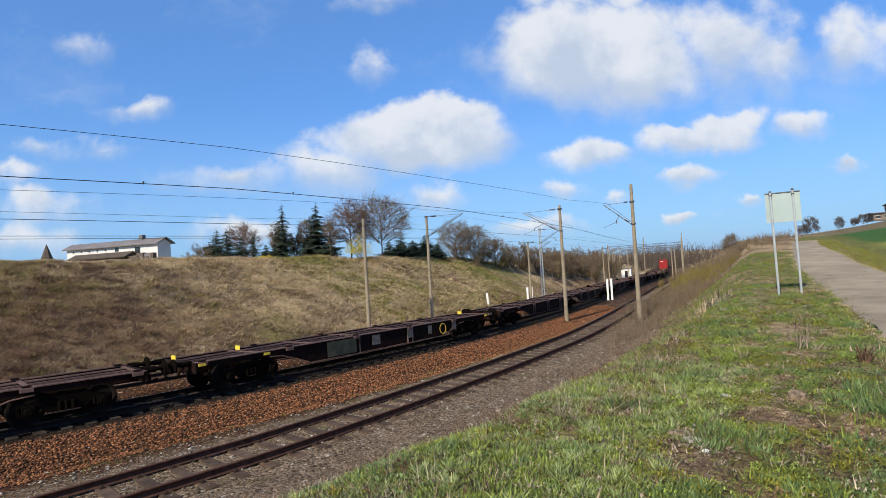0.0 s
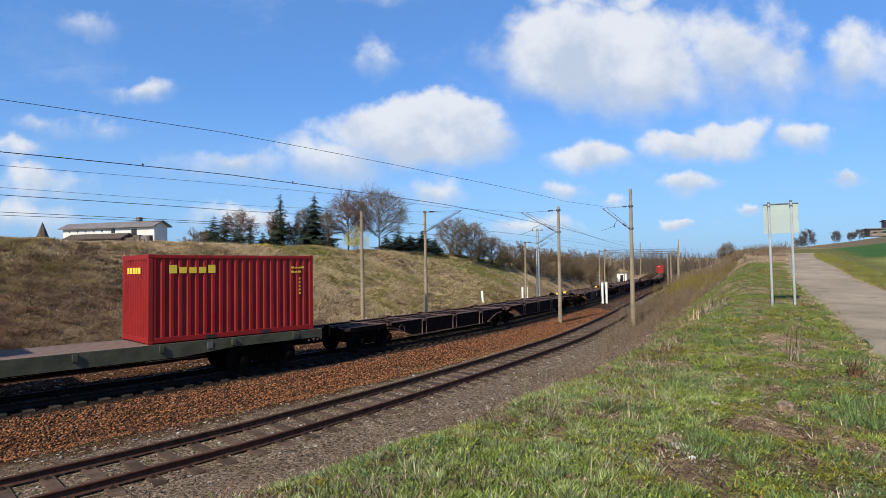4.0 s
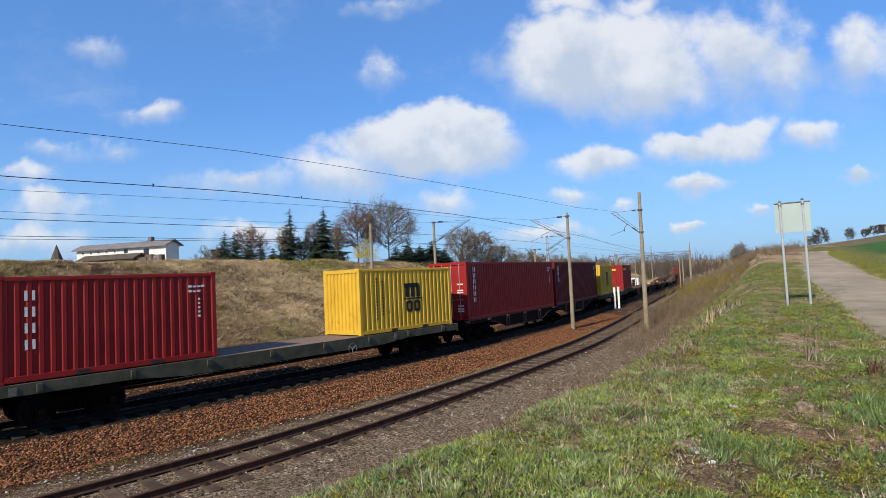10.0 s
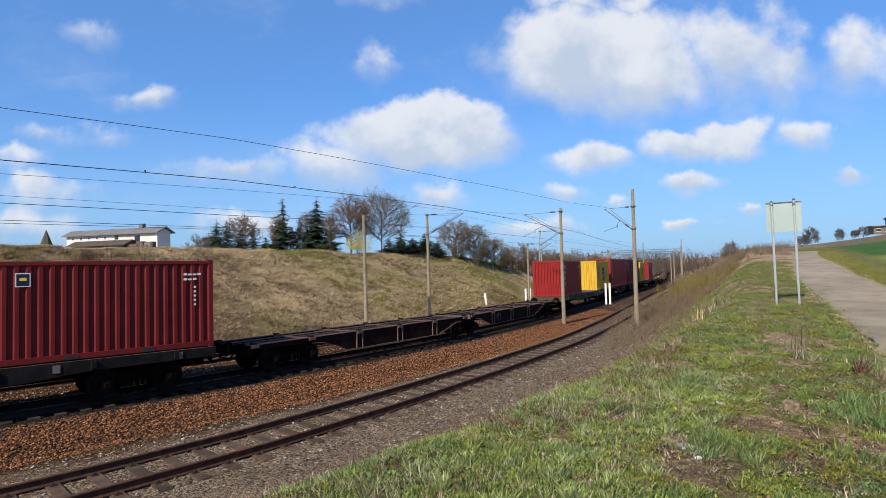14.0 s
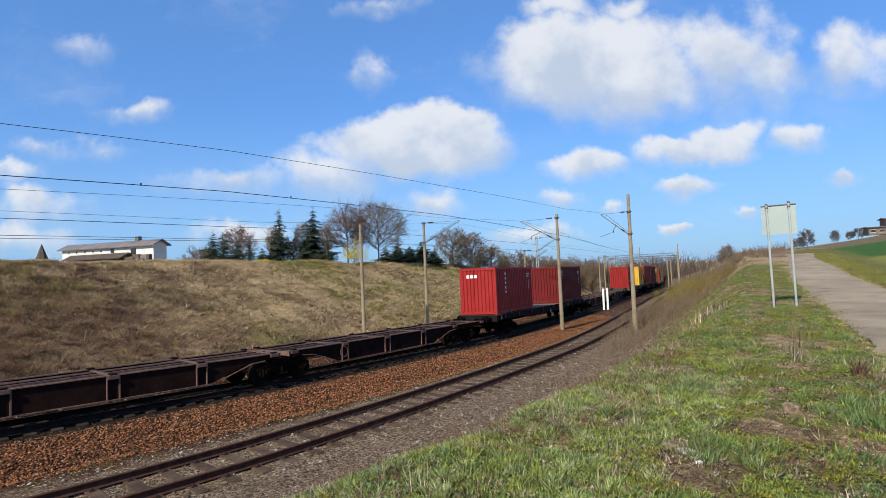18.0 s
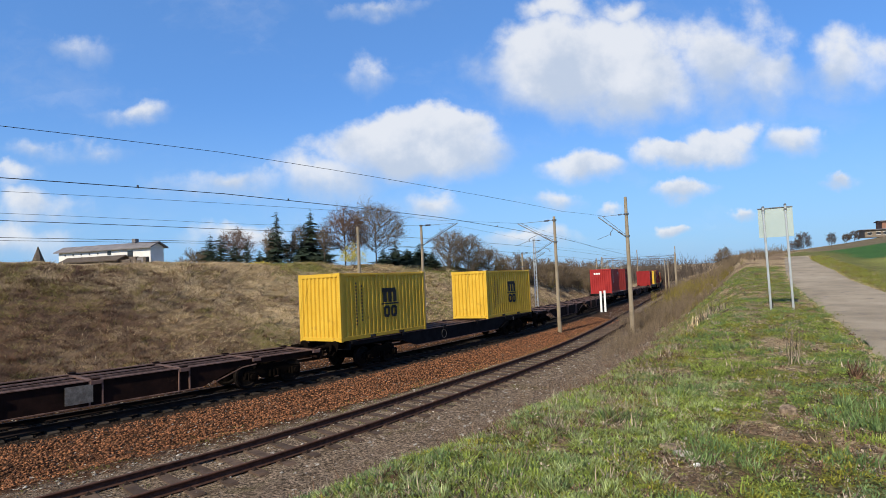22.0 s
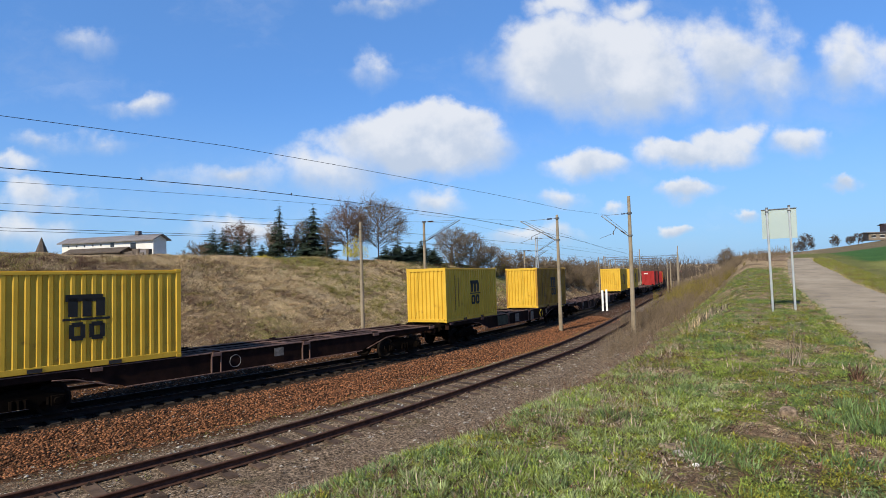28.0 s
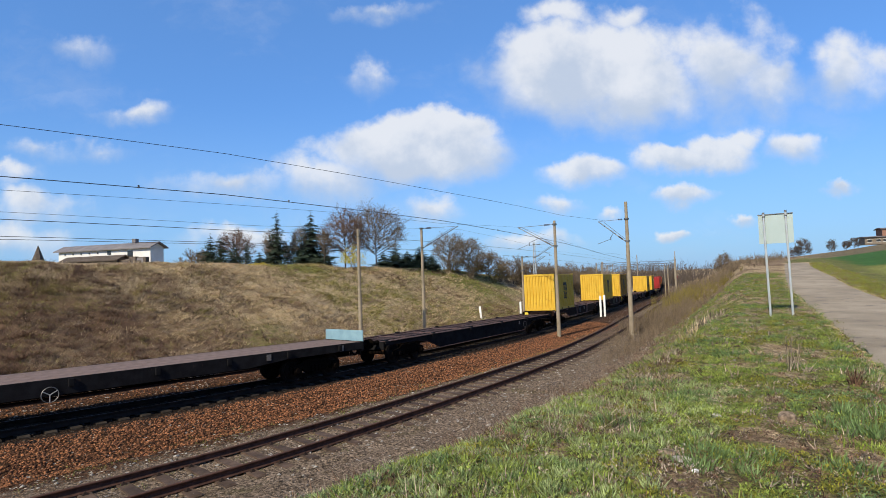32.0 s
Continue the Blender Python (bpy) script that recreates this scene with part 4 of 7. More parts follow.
    for y, w, h in panels:
        part("data_panel", block(1.205, 1.215, y - w / 2, y + w / 2, top - 0.08 - h, top - 0.08), M_PANEL, wagon, "pale data panel with worn lettering")
    for y, w in blank:
        part("filler_plate", block(1.195, 1.204, y - w / 2, y + w / 2, top - deep + 0.05, top - 0.05), M_WAGON_GREY, wagon, "faded grey plate")
    for y in yellow_tags:
        if colour == "brown":
            part("corner_mark", TAG, None, wagon, at=pose(1.26, y, top - 0.06))
        part("corner_mark", block(-0.7, -0.42, y - 0.012, y + 0.012, top + 0.02, top + 0.18, 0.006), M_MARK_YELLOW, wagon, "upright yellow marker plate")
    moving.append((wagon, mid, None))
    return wagon, mid


def flat_wagon(u0, u1, colour="grey", floor=True, hoop="pale", label="", wheel_at=-2.2, folded=None):
    """A four-axle flat wagon: side sills with stake pockets and a planked floor."""
    steel = steel_colour(colour)
    mid, half = (u0 + u1) / 2, (u1 - u0) / 2
    yf, yr = half - 0.62, -half + 0.62
    wagon = thing("flat_wagon", ride(mid, 0), label or "faded grey four-axle flat wagon of the train", "wagon", "flat wagons")
    top = 1.20
    prof = [(yr, top), (yr, top - 0.30), (yr + 3.6, top - 0.32), (yr + 5.2, top - 0.46), (yf - 5.2, top - 0.46), (yf - 3.6, top - 0.32), (yf, top - 0.30), (yf, top)]
    for x in (1.3, -1.3):
        part("side_sill", prism(prof, x - 0.02, x + 0.02), steel, wagon)
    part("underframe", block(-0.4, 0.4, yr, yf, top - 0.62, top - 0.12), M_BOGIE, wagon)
    n = int((yf - yr) / 0.42)
    plank = mesh_of("floor_plank", block(-1.27, 1.27, 0.006, (yf - yr) / n - 0.006, top - 0.06, top - 0.004), M_DECK)
    for i in range(n):
        part("floor_plank", plank, None, wagon, at=pose(0, yr + (yf - yr) * i / n, 0))
    pocket = mesh_of("stake_pocket", block(1.32, 1.39, -0.07, 0.07, top - 0.26, top - 0.04, 0.008), steel)
    for i in range(8):
        y = yr + 1.2 + (yf - yr - 2.4) * i / 7
        part("stake_pocket", pocket, None, wagon, at=pose(0, y, 0))
        part("stake_pocket", pocket, None, wagon, at=pose(0, y, 0, 0, 0, 180))
    for y, d in ((yf, True), (yr, False)):
        add_bogie(wagon, y - 2.2 if d else y + 2.2)
        add_buffers(wagon, y, d)
        part("end_beam", block(-1.32, 1.32, y - 0.05, y + 0.05, top - 0.38, top + 0.01, 0.01), steel, wagon)
    part("handbrake_wheel", HOOP_PALE if hoop == "pale" else HOOP, None, wagon, at=pose(1.36, wheel_at, top - 0.42))
    bm = bmesh.new()
    tube(bm, (1.36, wheel_at, top - 0.42), (0.5, wheel_at, top - 0.42), 0.02, 0.02, 6)
    for a in (0.5, 2.6, 4.7):
        tube(bm, (1.36, wheel_at, top - 0.42), (1.36, wheel_at + 0.2 * math.cos(a), top - 0.42 + 0.2 * math.sin(a)), 0.014, 0.014, 5)
    part("brake_spindle", bm, M_CASTING if hoop == "pale" else M_BOGIE, wagon)
    bm = bmesh.new()
    tube(bm, (0.9, -3.2, 0.62), (0.9, 3.2, 0.62), 0.03, 0.03, 6)
    for y in (-3.2, -1.1, 1.1, 3.2):
        tube(bm, (0.9, y, 0.62), (0.9, y, top - 0.3), 0.025, 0.025, 5)
    tube(bm, (-0.3, 0.8, 0.66), (-0.3, 2.1, 0.66), 0.2, 0.2, 10)
    part("truss_rod", bm, M_BOGIE, wagon)
    for y in (yf - 1.1, yf - 4.4, yr + 0.6):
        part("data_panel", PANEL_SMALL, None, wagon, "small white data panel", at=pose(1.335, y, top - 0.17))
    moving.append((wagon, mid, None))
    return wagon, mid


# ---- containers
def corrugated(long, high, pitch=0.278, deep=0.042):
    """A ribbed sheet in the y-z plane facing +x: long in y, high in z."""
    n = max(1, int(round(long / pitch)))
    p = long / n
    ys = []
    for i in range(n):
        y = i * p
        ys += [(y + p * 0.0, 0.0), (y + p * 0.34, 0.0), (y + p * 0.48, -deep), (y + p * 0.86, -deep)]
    ys.append((long, 0.0))
    bm = bmesh.new()
    lo = [bm.verts.new((x, y, 0)) for y, x in ys]
    hi = [bm.verts.new((x, y, high)) for y, x in ys]
    for i in range(len(ys) - 1):
        bm.faces.new((lo[i], lo[i + 1], hi[i + 1], hi[i]))
    back = [bm.verts.new((-deep - 0.01, y, z)) for y, z in ((0, 0), (long, 0), (long, high), (0, high))]
    bm.faces.new(back[::-1])
    bmesh.ops.recalc_face_normals(bm, faces=bm.faces[:])
    return bm


_meshes = {}


def shared(key, make, material):
    if key not in _meshes:
        _meshes[key] = mesh_of(key[0], make(), material)
    return _meshes[key]


def emblem(bm, y, z, k):
    """Plain dark blocks: three uprights under a lintel, a bar, and two rounded squares below. k: the size."""
    x0, x1 = 0.0, 0.006
    for i in range(3):
        box(bm, x0, x1, y + (i * 0.36 - 0.48) * k, y + (i * 0.36 - 0.24) * k, z + 0.08 * k, z + 0.62 * k)
    box(bm, x0, x1, y - 0.55 * k, y + 0.42 * k, z + 0.52 * k, z + 0.72 * k)
    box(bm, x0, x1, y - 0.62 * k, y + 0.62 * k, z - 0.025 * k, z + 0.04 * k)
    for dy in (-0.46, 0.06):
        # a thick-rimmed square with cut corners
        a, b = y + dy * k, y + (dy + 0.42) * k
        lo, hi, e = z - 0.60 * k, z - 0.08 * k, 0.13 * k
        box(bm, x0, x1, a + 0.06 * k, b - 0.06 * k, lo, lo + e)
        box(bm, x0, x1, a + 0.06 * k, b - 0.06 * k, hi - e, hi)
        box(bm, x0, x1, a, a + e, lo + 0.06 * k, hi - 0.06 * k)
        box(bm, x0, x1, b - e, b, lo + 0.06 * k, hi - 0.06 * k)


def bars_down(bm, y, top, count, size, gap, wide):
    """A column of plain bars in place of upright lettering."""
    for i in range(count):
        z = top - i * (size + gap)
        if wide > 0.2:
            for k in (-1, 1):
                box(bm, 0.0, 0.006, y + k * wide * 0.33 - wide * 0.13, y + k * wide * 0.33 + wide * 0.13, z - size, z)
        else:
            box(bm, 0.0, 0.006, y - wide / 2, y + wide / 2, z - size, z)


def bars_along(bm, y, z, count, size, gap, high):
    for i in range(count):
        box(bm, 0.0, 0.006, y + i * (size + gap), y + i * (size + gap) + size, z, z + high * (1.0 if i in (0, count - 1) else 0.75))


def marks(bm, ink, parent, dx=0.0):
    """Each painted bar of a drawing made of boxes becomes a part of its own."""
    bm.verts.ensure_lookup_table()
    for i in range(0, len(bm.verts), 8):
        v = [bm.verts[i + k].co for k in range(8)]
        lo, hi = [min(c[k] for c in v) for k in range(3)], [max(c[k] for c in v) for k in range(3)]
        part("painted_bar", block(lo[0] + dx, hi[0] + dx, lo[1], hi[1], lo[2], hi[2]), ink, parent)
    bm.free()


def container(u, length, paint, height=2.86, deck=1.16, style="", label="", wagon=None, doors=False, side_paint=None, lettered=True):
    """A freight container whose rear end is at u on the train. Local: +y ahead, +x towards the camera's side."""
    wide = 2.438
    mid = u + length / 2
    base, wmid = wagon
    hold = pose(0, mid - wmid, deck)
    c = thing("shipping_container", ride(wmid, 0) @ hold, label, "container", "shipping containers")
    h, L = height, length
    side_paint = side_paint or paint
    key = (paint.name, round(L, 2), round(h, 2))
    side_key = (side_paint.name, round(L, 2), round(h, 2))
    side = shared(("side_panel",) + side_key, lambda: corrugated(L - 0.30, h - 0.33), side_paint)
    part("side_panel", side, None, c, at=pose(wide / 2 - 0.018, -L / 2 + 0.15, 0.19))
    part("side_panel", side, None, c, at=pose(-wide / 2 + 0.018, L / 2 - 0.15, 0.19, 0, 0, 180))
    end = shared(("end_panel",) + key, lambda: corrugated(wide - 0.26, h - 0.33, 0.25, 0.06), paint)
    part("end_panel", end, None, c, at=pose(wide / 2 - 0.13, L / 2 - 0.02, 0.19, 0, 0, 90))
    post = shared(("corner_post",) + side_key, lambda: block(-0.07, 0.07, -0.075, 0.075, 0.118, h - 0.118, 0.012), side_paint)
    casting = shared(("corner_casting", paint.name), lambda: block(-0.081, 0.081, -0.089, 0.089, 0.0, 0.118, 0.012), paint)
    for sx in (1, -1):
        for sy in (1, -1):
            part("corner_post", post, None, c, at=pose(sx * (wide / 2 - 0.075), sy * (L / 2 - 0.08), 0))
            for z in (0, h - 0.118):
                part("corner_casting", casting, None, c, at=pose(sx * (wide / 2 - 0.081), sy * (L / 2 - 0.089), z))
    rail = shared(("long_rail",) + side_key, lambda: block(-0.04, 0.04, -L / 2 + 0.17, L / 2 - 0.17, 0, 0.09, 0.008), side_paint)
    low = shared(("bottom_rail",) + side_key, lambda: block(-0.045, 0.045, -L / 2 + 0.17, L / 2 - 0.17, 0.03, 0.195, 0.008), side_paint)
    for sx in (1, -1):
        part("top_rail", rail, None, c, at=pose(sx * (wide / 2 - 0.045), 0, h - 0.14))
        part("bottom_rail", low, None, c, at=pose(sx * (wide / 2 - 0.055), 0, 0))
    if L < 7:
        hole = shared(("fork_pocket",), lambda: block(-0.012, 0.012, -0.18, 0.18, 0.04, 0.15), M_DARK)
        for y in (-1.02, 1.02):
            part("fork_pocket", hole, None, c, "dark fork-lift pocket", at=pose(wide / 2 - 0.008, y, 0))
    cross = shared(("end_rail",) + key, lambda: block(-wide / 2 + 0.16, wide / 2 - 0.16, -0.05, 0.05, 0, 0.16, 0.008), paint)
    for sy in (1, -1):
        part("end_rail", cross, None, c, at=pose(0, sy * (L / 2 - 0.06), 0.03))
        part("end_rail", cross, None, c, at=pose(0, sy * (L / 2 - 0.06), h - 0.17))
    roof = shared(("roof_panel",) + key, lambda: block(-wide / 2 + 0.06, wide / 2 - 0.06, -L / 2 + 0.1, L / 2 - 0.1, h - 0.07, h - 0.025), paint)
    part("roof_panel", roof, None, c)
    # underside in the bogies' black, which has the shade painted in
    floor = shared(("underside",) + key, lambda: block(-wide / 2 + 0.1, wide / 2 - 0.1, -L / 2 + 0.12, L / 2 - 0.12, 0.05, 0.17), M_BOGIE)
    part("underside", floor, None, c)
    # the rear end, seen as the train goes away
    if doors:
        leaf = shared(("door",) + key, lambda: block(-0.535, 0.535, -0.03, 0.03, 0.2, h - 0.2, 0.01), paint)
        lock = shared(("locking_bar", round(h, 2)), lambda: bar((0, 0, 0.12), (0, 0, h - 0.12), 0.022, sides=8), M_CASTING)
        handle = shared(("handle",), lambda: bar((0, 0, 0), (0.42, -0.02, -0.02), 0.018, sides=6), M_CASTING)
        for sx in (-0.545, 0.545):
            d = part("door", leaf, None, c, at=pose(sx, -L / 2 + 0.05, 0))
            for k in (-0.3, 0.22):
                part("locking_bar", lock, None, d, "bare steel locking bar", at=pose(k, -0.055, 0))
                part("handle", handle, None, d, at=pose(k - 0.2, -0.08, 1.15))
            bm = bmesh.new()
            for kz in (0.5, 0.62, 0.78, 1.5, 1.62, 1.95):
                box(bm, 0.05, 0.42, -0.036, -0.031, kz, kz + 0.06)
            marks(bm, M_MARK_WHITE, d)
        bm = block(-0.85, -0.55, -L / 2 + 0.012, -L / 2 + 0.018, h - 0.75, h - 0.35)
        part("placard", bm, M_MARK_WHITE, c, "white placard")
    else:
        part("end_panel", end, None, c, at=pose(-wide / 2 + 0.13, -L / 2 + 0.02, 0.19, 0, 0, -90))
    # marks on the side towards the camera
    bm, ink = bmesh.new(), M_MARK_WHITE
    if style == "emblem":
        ink = M_MARK_BLACK
        sign = bmesh.new()
        emblem(sign, 0.26, 1.42, 1.0)
        marks(sign, ink, c, wide / 2 - 0.016)
        if lettered:
            bars_down(bm, -L / 2 + 1.0, h - 0.42, 13, 0.085, 0.06, 0.085)
            bars_down(bm, -L / 2 + 1.36, h - 0.55, 11, 0.085, 0.06, 0.085)
    elif style == "tall":
        bars_down(bm, -L / 2 + 0.85, h - 0.32, 6, 0.24, 0.09, 0.25)
    elif style == "three":
        bars_down(bm, -L / 2 + 0.85, h - 0.35, 3, 0.33, 0.08, 0.28)
    elif style == "four":
        bars_down(bm, -L / 2 + 0.75, h - 0.4, 4, 0.27, 0.17, 0.26)
    elif style == "wide":
        ink = M_MARK_YELLOW
        bars_along(bm, -L / 2 + 0.65, h - 0.62, 5, 0.24, 0.08, 0.27)
    elif style == "square":
        box(bm, 0.0, 0.006, -L / 2 + 0.7, -L / 2 + 1.05, h - 0.72, h - 0.34)
        part("emblem_field", block(wide / 2 - 0.011, wide / 2 - 0.006, -L / 2 + 0.73, -L / 2 + 1.02, h - 0.69, h - 0.37), M_NAVY, c, "dark blue field of a square emblem")
        part("emblem_field", block(wide / 2 - 0.007, wide / 2 - 0.003, -L / 2 + 0.80, -L / 2 + 0.96, h - 0.55, h - 0.47), M_MARK_YELLOW, c, "yellow bar of a square emblem")
    elif style == "short":
        bars_down(bm, -L / 2 + 1.5, h - 0.35, 5, 0.16, 0.12, 0.17)
    if style != "emblem" and style:
        for k in range(2):
            bars_along(bm, L / 2 - 0.95, h - 0.5 - 0.16 * k, 4 - k, 0.11, 0.035, 0.075)
        bars_down(bm, L / 2 - 0.6, h - 0.85, 5, 0.07, 0.07, 0.07)
    if style:
        marks(bm, ink, c, wide / 2 - 0.016)
    if style == "wide" or style == "short":
        bm = bmesh.new()
        for i in range(5 if style == "wide" else 3):
            box(bm, -0.75 + i * 0.26, -0.55 + i * 0.26, -L / 2 + 0.012, -L / 2 + 0.019, h - 0.62, h - 0.42)
        marks(bm, M_MARK_YELLOW if style == "wide" else M_MARK_WHITE, c)
    moving.append((c, wmid, hold))
    return c


BROWN = "empty rusty brown open-frame container wagon of the train"
# ahead: empty wagons already gone by
for a, b in ((59.2, 78.6), (78.6, 98.0), (117.4, 136.8), (136.8, 156.2), (156.2, 175.6), (175.6, 195.0)):
    skeleton_wagon(a, b, label=BROWN)
w = flat_wagon(195.0, 215.2, "grey", label="grey four-axle flat wagon carrying red containers far ahead")
container(195.9, 6.058, M_RED, deck=1.21, style="short", wagon=w, label="red twenty-foot container far ahead on a flat wagon")
container(208.2, 6.058, M_RED, deck=1.21, style="square", wagon=w, label="red twenty-foot container far ahead on a flat wagon")
for a in (29.4, 98.0):
    skeleton_wagon(a + (14.8 if a < 50 else 9.7), a + (29.8 if a < 50 else 19.4), rear=False, joint_bogie=True, label="front half of an empty articulated container wagon")
    skeleton_wagon(a, a + (14.8 if a < 50 else 9.7), front=False, label="rear half of an empty articulated container wagon")
skeleton_wagon(10.2, 29.4, hoops=((4.2, "yellow"),), yellow_tags=(8.2, -6.3, -8.8), panels=((-0.6, 0.5, 0.42), (1.7, 0.42, 0.4), (3.2, 0.3, 0.4), (5.2, 0.34, 0.42)), blank=((-2.6, 1.6),), label="empty brown container wagon with pale plates and yellow corner marks")
skeleton_wagon(-4.9, 10.2, rear=False, joint_bogie=True, label="front half of an empty articulated container wagon")
skeleton_wagon(-19.8, -4.9, front=False, hoops=((-3.0, "brown"),), label="rear half of an empty articulated container wagon")
GREY = "faded grey-green four-axle flat wagon carrying containers at its ends"
w = flat_wagon(-40.1, -19.8, label=GREY, wheel_at=-1.6)
container(-26.75, 6.058, M_OXIDE, deck=1.21, style="wide", wagon=w, label="dark red twenty-foot container with yellow marks, on a flat wagon")
container(-39.25, 6.058, M_YELLOW, deck=1.21, style="emblem", wagon=w, label="yellow twenty-foot container with a black emblem, on a flat wagon")
w = skeleton_wagon(-53.4, -40.1, rear=False, joint_bogie=True, label="front half of an articulated wagon under a long container", top=1.13)
container(-53.05, 12.192, M_OXIDE_DARK, 3.19, 1.16, "three", wagon=w, label="dark red forty-foot high-cube container with white marks")
w = skeleton_wagon(-66.7, -53.4, front=False, label="rear half of an articulated wagon under a long container", top=1.13)
container(-65.82, 12.192, M_OXIDE, 3.19, 1.16, "tall", wagon=w, doors=True, label="dark red forty-foot high-cube container with closed doors")
w = flat_wagon(-87.0, -66.7, label=GREY, wheel_at=2.6)
container(-73.65, 6.058, M_YELLOW, deck=1.21, style="emblem", wagon=w, label="yellow twenty-foot container with a black emblem, on a flat wagon")
container(-86.1, 6.058, M_OXIDE, deck=1.21, style="four", wagon=w, label="red twenty-foot container with tall white marks, on a flat wagon")
skeleton_wagon(-101.6, -87.0, rear=False, joint_bogie=True, hoops=((-3.6, "pale"),), label="front half of an empty articulated container wagon")
skeleton_wagon(-115.9, -101.6, front=False, label="rear half of an empty articulated container wagon")
w = flat_wagon(-135.6, -115.9, "blue", label="dark four-axle flat wagon carrying two red containers", wheel_at=0.5)
container(-122.55, 6.058, M_OXIDE_DARK, deck=1.21, style="square", wagon=w, label="deep red twenty-foot container with a small square emblem, on flat wagon")
container(-134.7, 6.058, M_RED, deck=1.21, style="short", wagon=w, label="bright red twenty-foot container with white end marks, on flat wagon")
skeleton_wagon(-150.2, -135.6, rear=False, joint_bogie=True, hoops=((-4.4, "brown"),), label="front half of an empty articulated container wagon")
skeleton_wagon(-164.8, -150.2, front=False, label="rear half of an empty articulated container wagon")
BLUE = "dirty blue-black container wagon carrying yellow containers at its ends"
w = skeleton_wagon(-184.0, -164.8, "blue", hoops=((-1.9, "pale"),), panels=((6.2, 0.16, 0.2),), label=BLUE, top=1.13)
container(-171.5, 6.058, M_YELLOW, style="emblem", wagon=w, label="yellow twenty-foot container with a black emblem, on a container wagon")
container(-183.9, 6.058, M_YELLOW, style="emblem", wagon=w, label="yellow twenty-foot container with a black emblem, on a container wagon")
skeleton_wagon(-198.2, -184.0, rear=False, joint_bogie=True, panels=((-2.0, 0.72, 0.52),), label="front half of an empty articulated wagon, worn white panel")
skeleton_wagon(-212.1, -198.2, front=False, hoops=((2.0, "brown"),), panels=((-0.9, 0.4, 0.3),), label="rear half of an empty articulated wagon, worn white panel")
w = skeleton_wagon(-231.8, -212.1, hoops=((3.8, "yellow"),), yellow_tags=(8.3,), panels=((-0.4, 0.62, 0.5), (2.2, 0.42, 0.58), (4.9, 0.3, 0.34)), blank=((-2.6, 1.5),), label="brown container wagon with pale plates carrying yellow containers", top=1.13)
container(-218.6, 6.058, M_YELLOW, style="emblem", wagon=w, side_paint=M_YELLOW_BROWNED, label="yellow twenty-foot container with darker brownish sides and black emblem")
container(-231.4, 6.058, M_YELLOW, style="emblem", wagon=w, label="yellow twenty-foot container with a black emblem, on a container wagon")
w = skeleton_wagon(-252.2, -231.8, hoops=((-1.2, "pale"),), panels=((0.6, 0.4, 0.3),), label="brown container wagon with one yellow container on its rear end", top=1.13)
container(-251.15, 6.058, M_YELLOW, style="emblem", lettered=False, wagon=w, label="yellow twenty-foot container with a black emblem, on a container wagon")
w = skeleton_wagon(-273.4, -252.2, "blue", hoops=((5.2, "pale"),), yellow_tags=(9.6, -9.6), panels=((4.4, 0.16, 0.2),), label="empty dirty blue-black container wagon", top=1.0)
w = flat_wagon(-293.6, -273.4, "blue", label="dark flat wagon with planked floor and teal end board", wheel_at=-1.7)
part("end_board", block(-1.3, 1.3, 9.5, 9.55, 1.2, 1.66, 0.01), M_TEAL, w[0], "faded teal end board")
flat_wagon(-313.9, -293.6, "blue", label="dark flat wagon with a bare planked floor", wheel_at=-1.7)


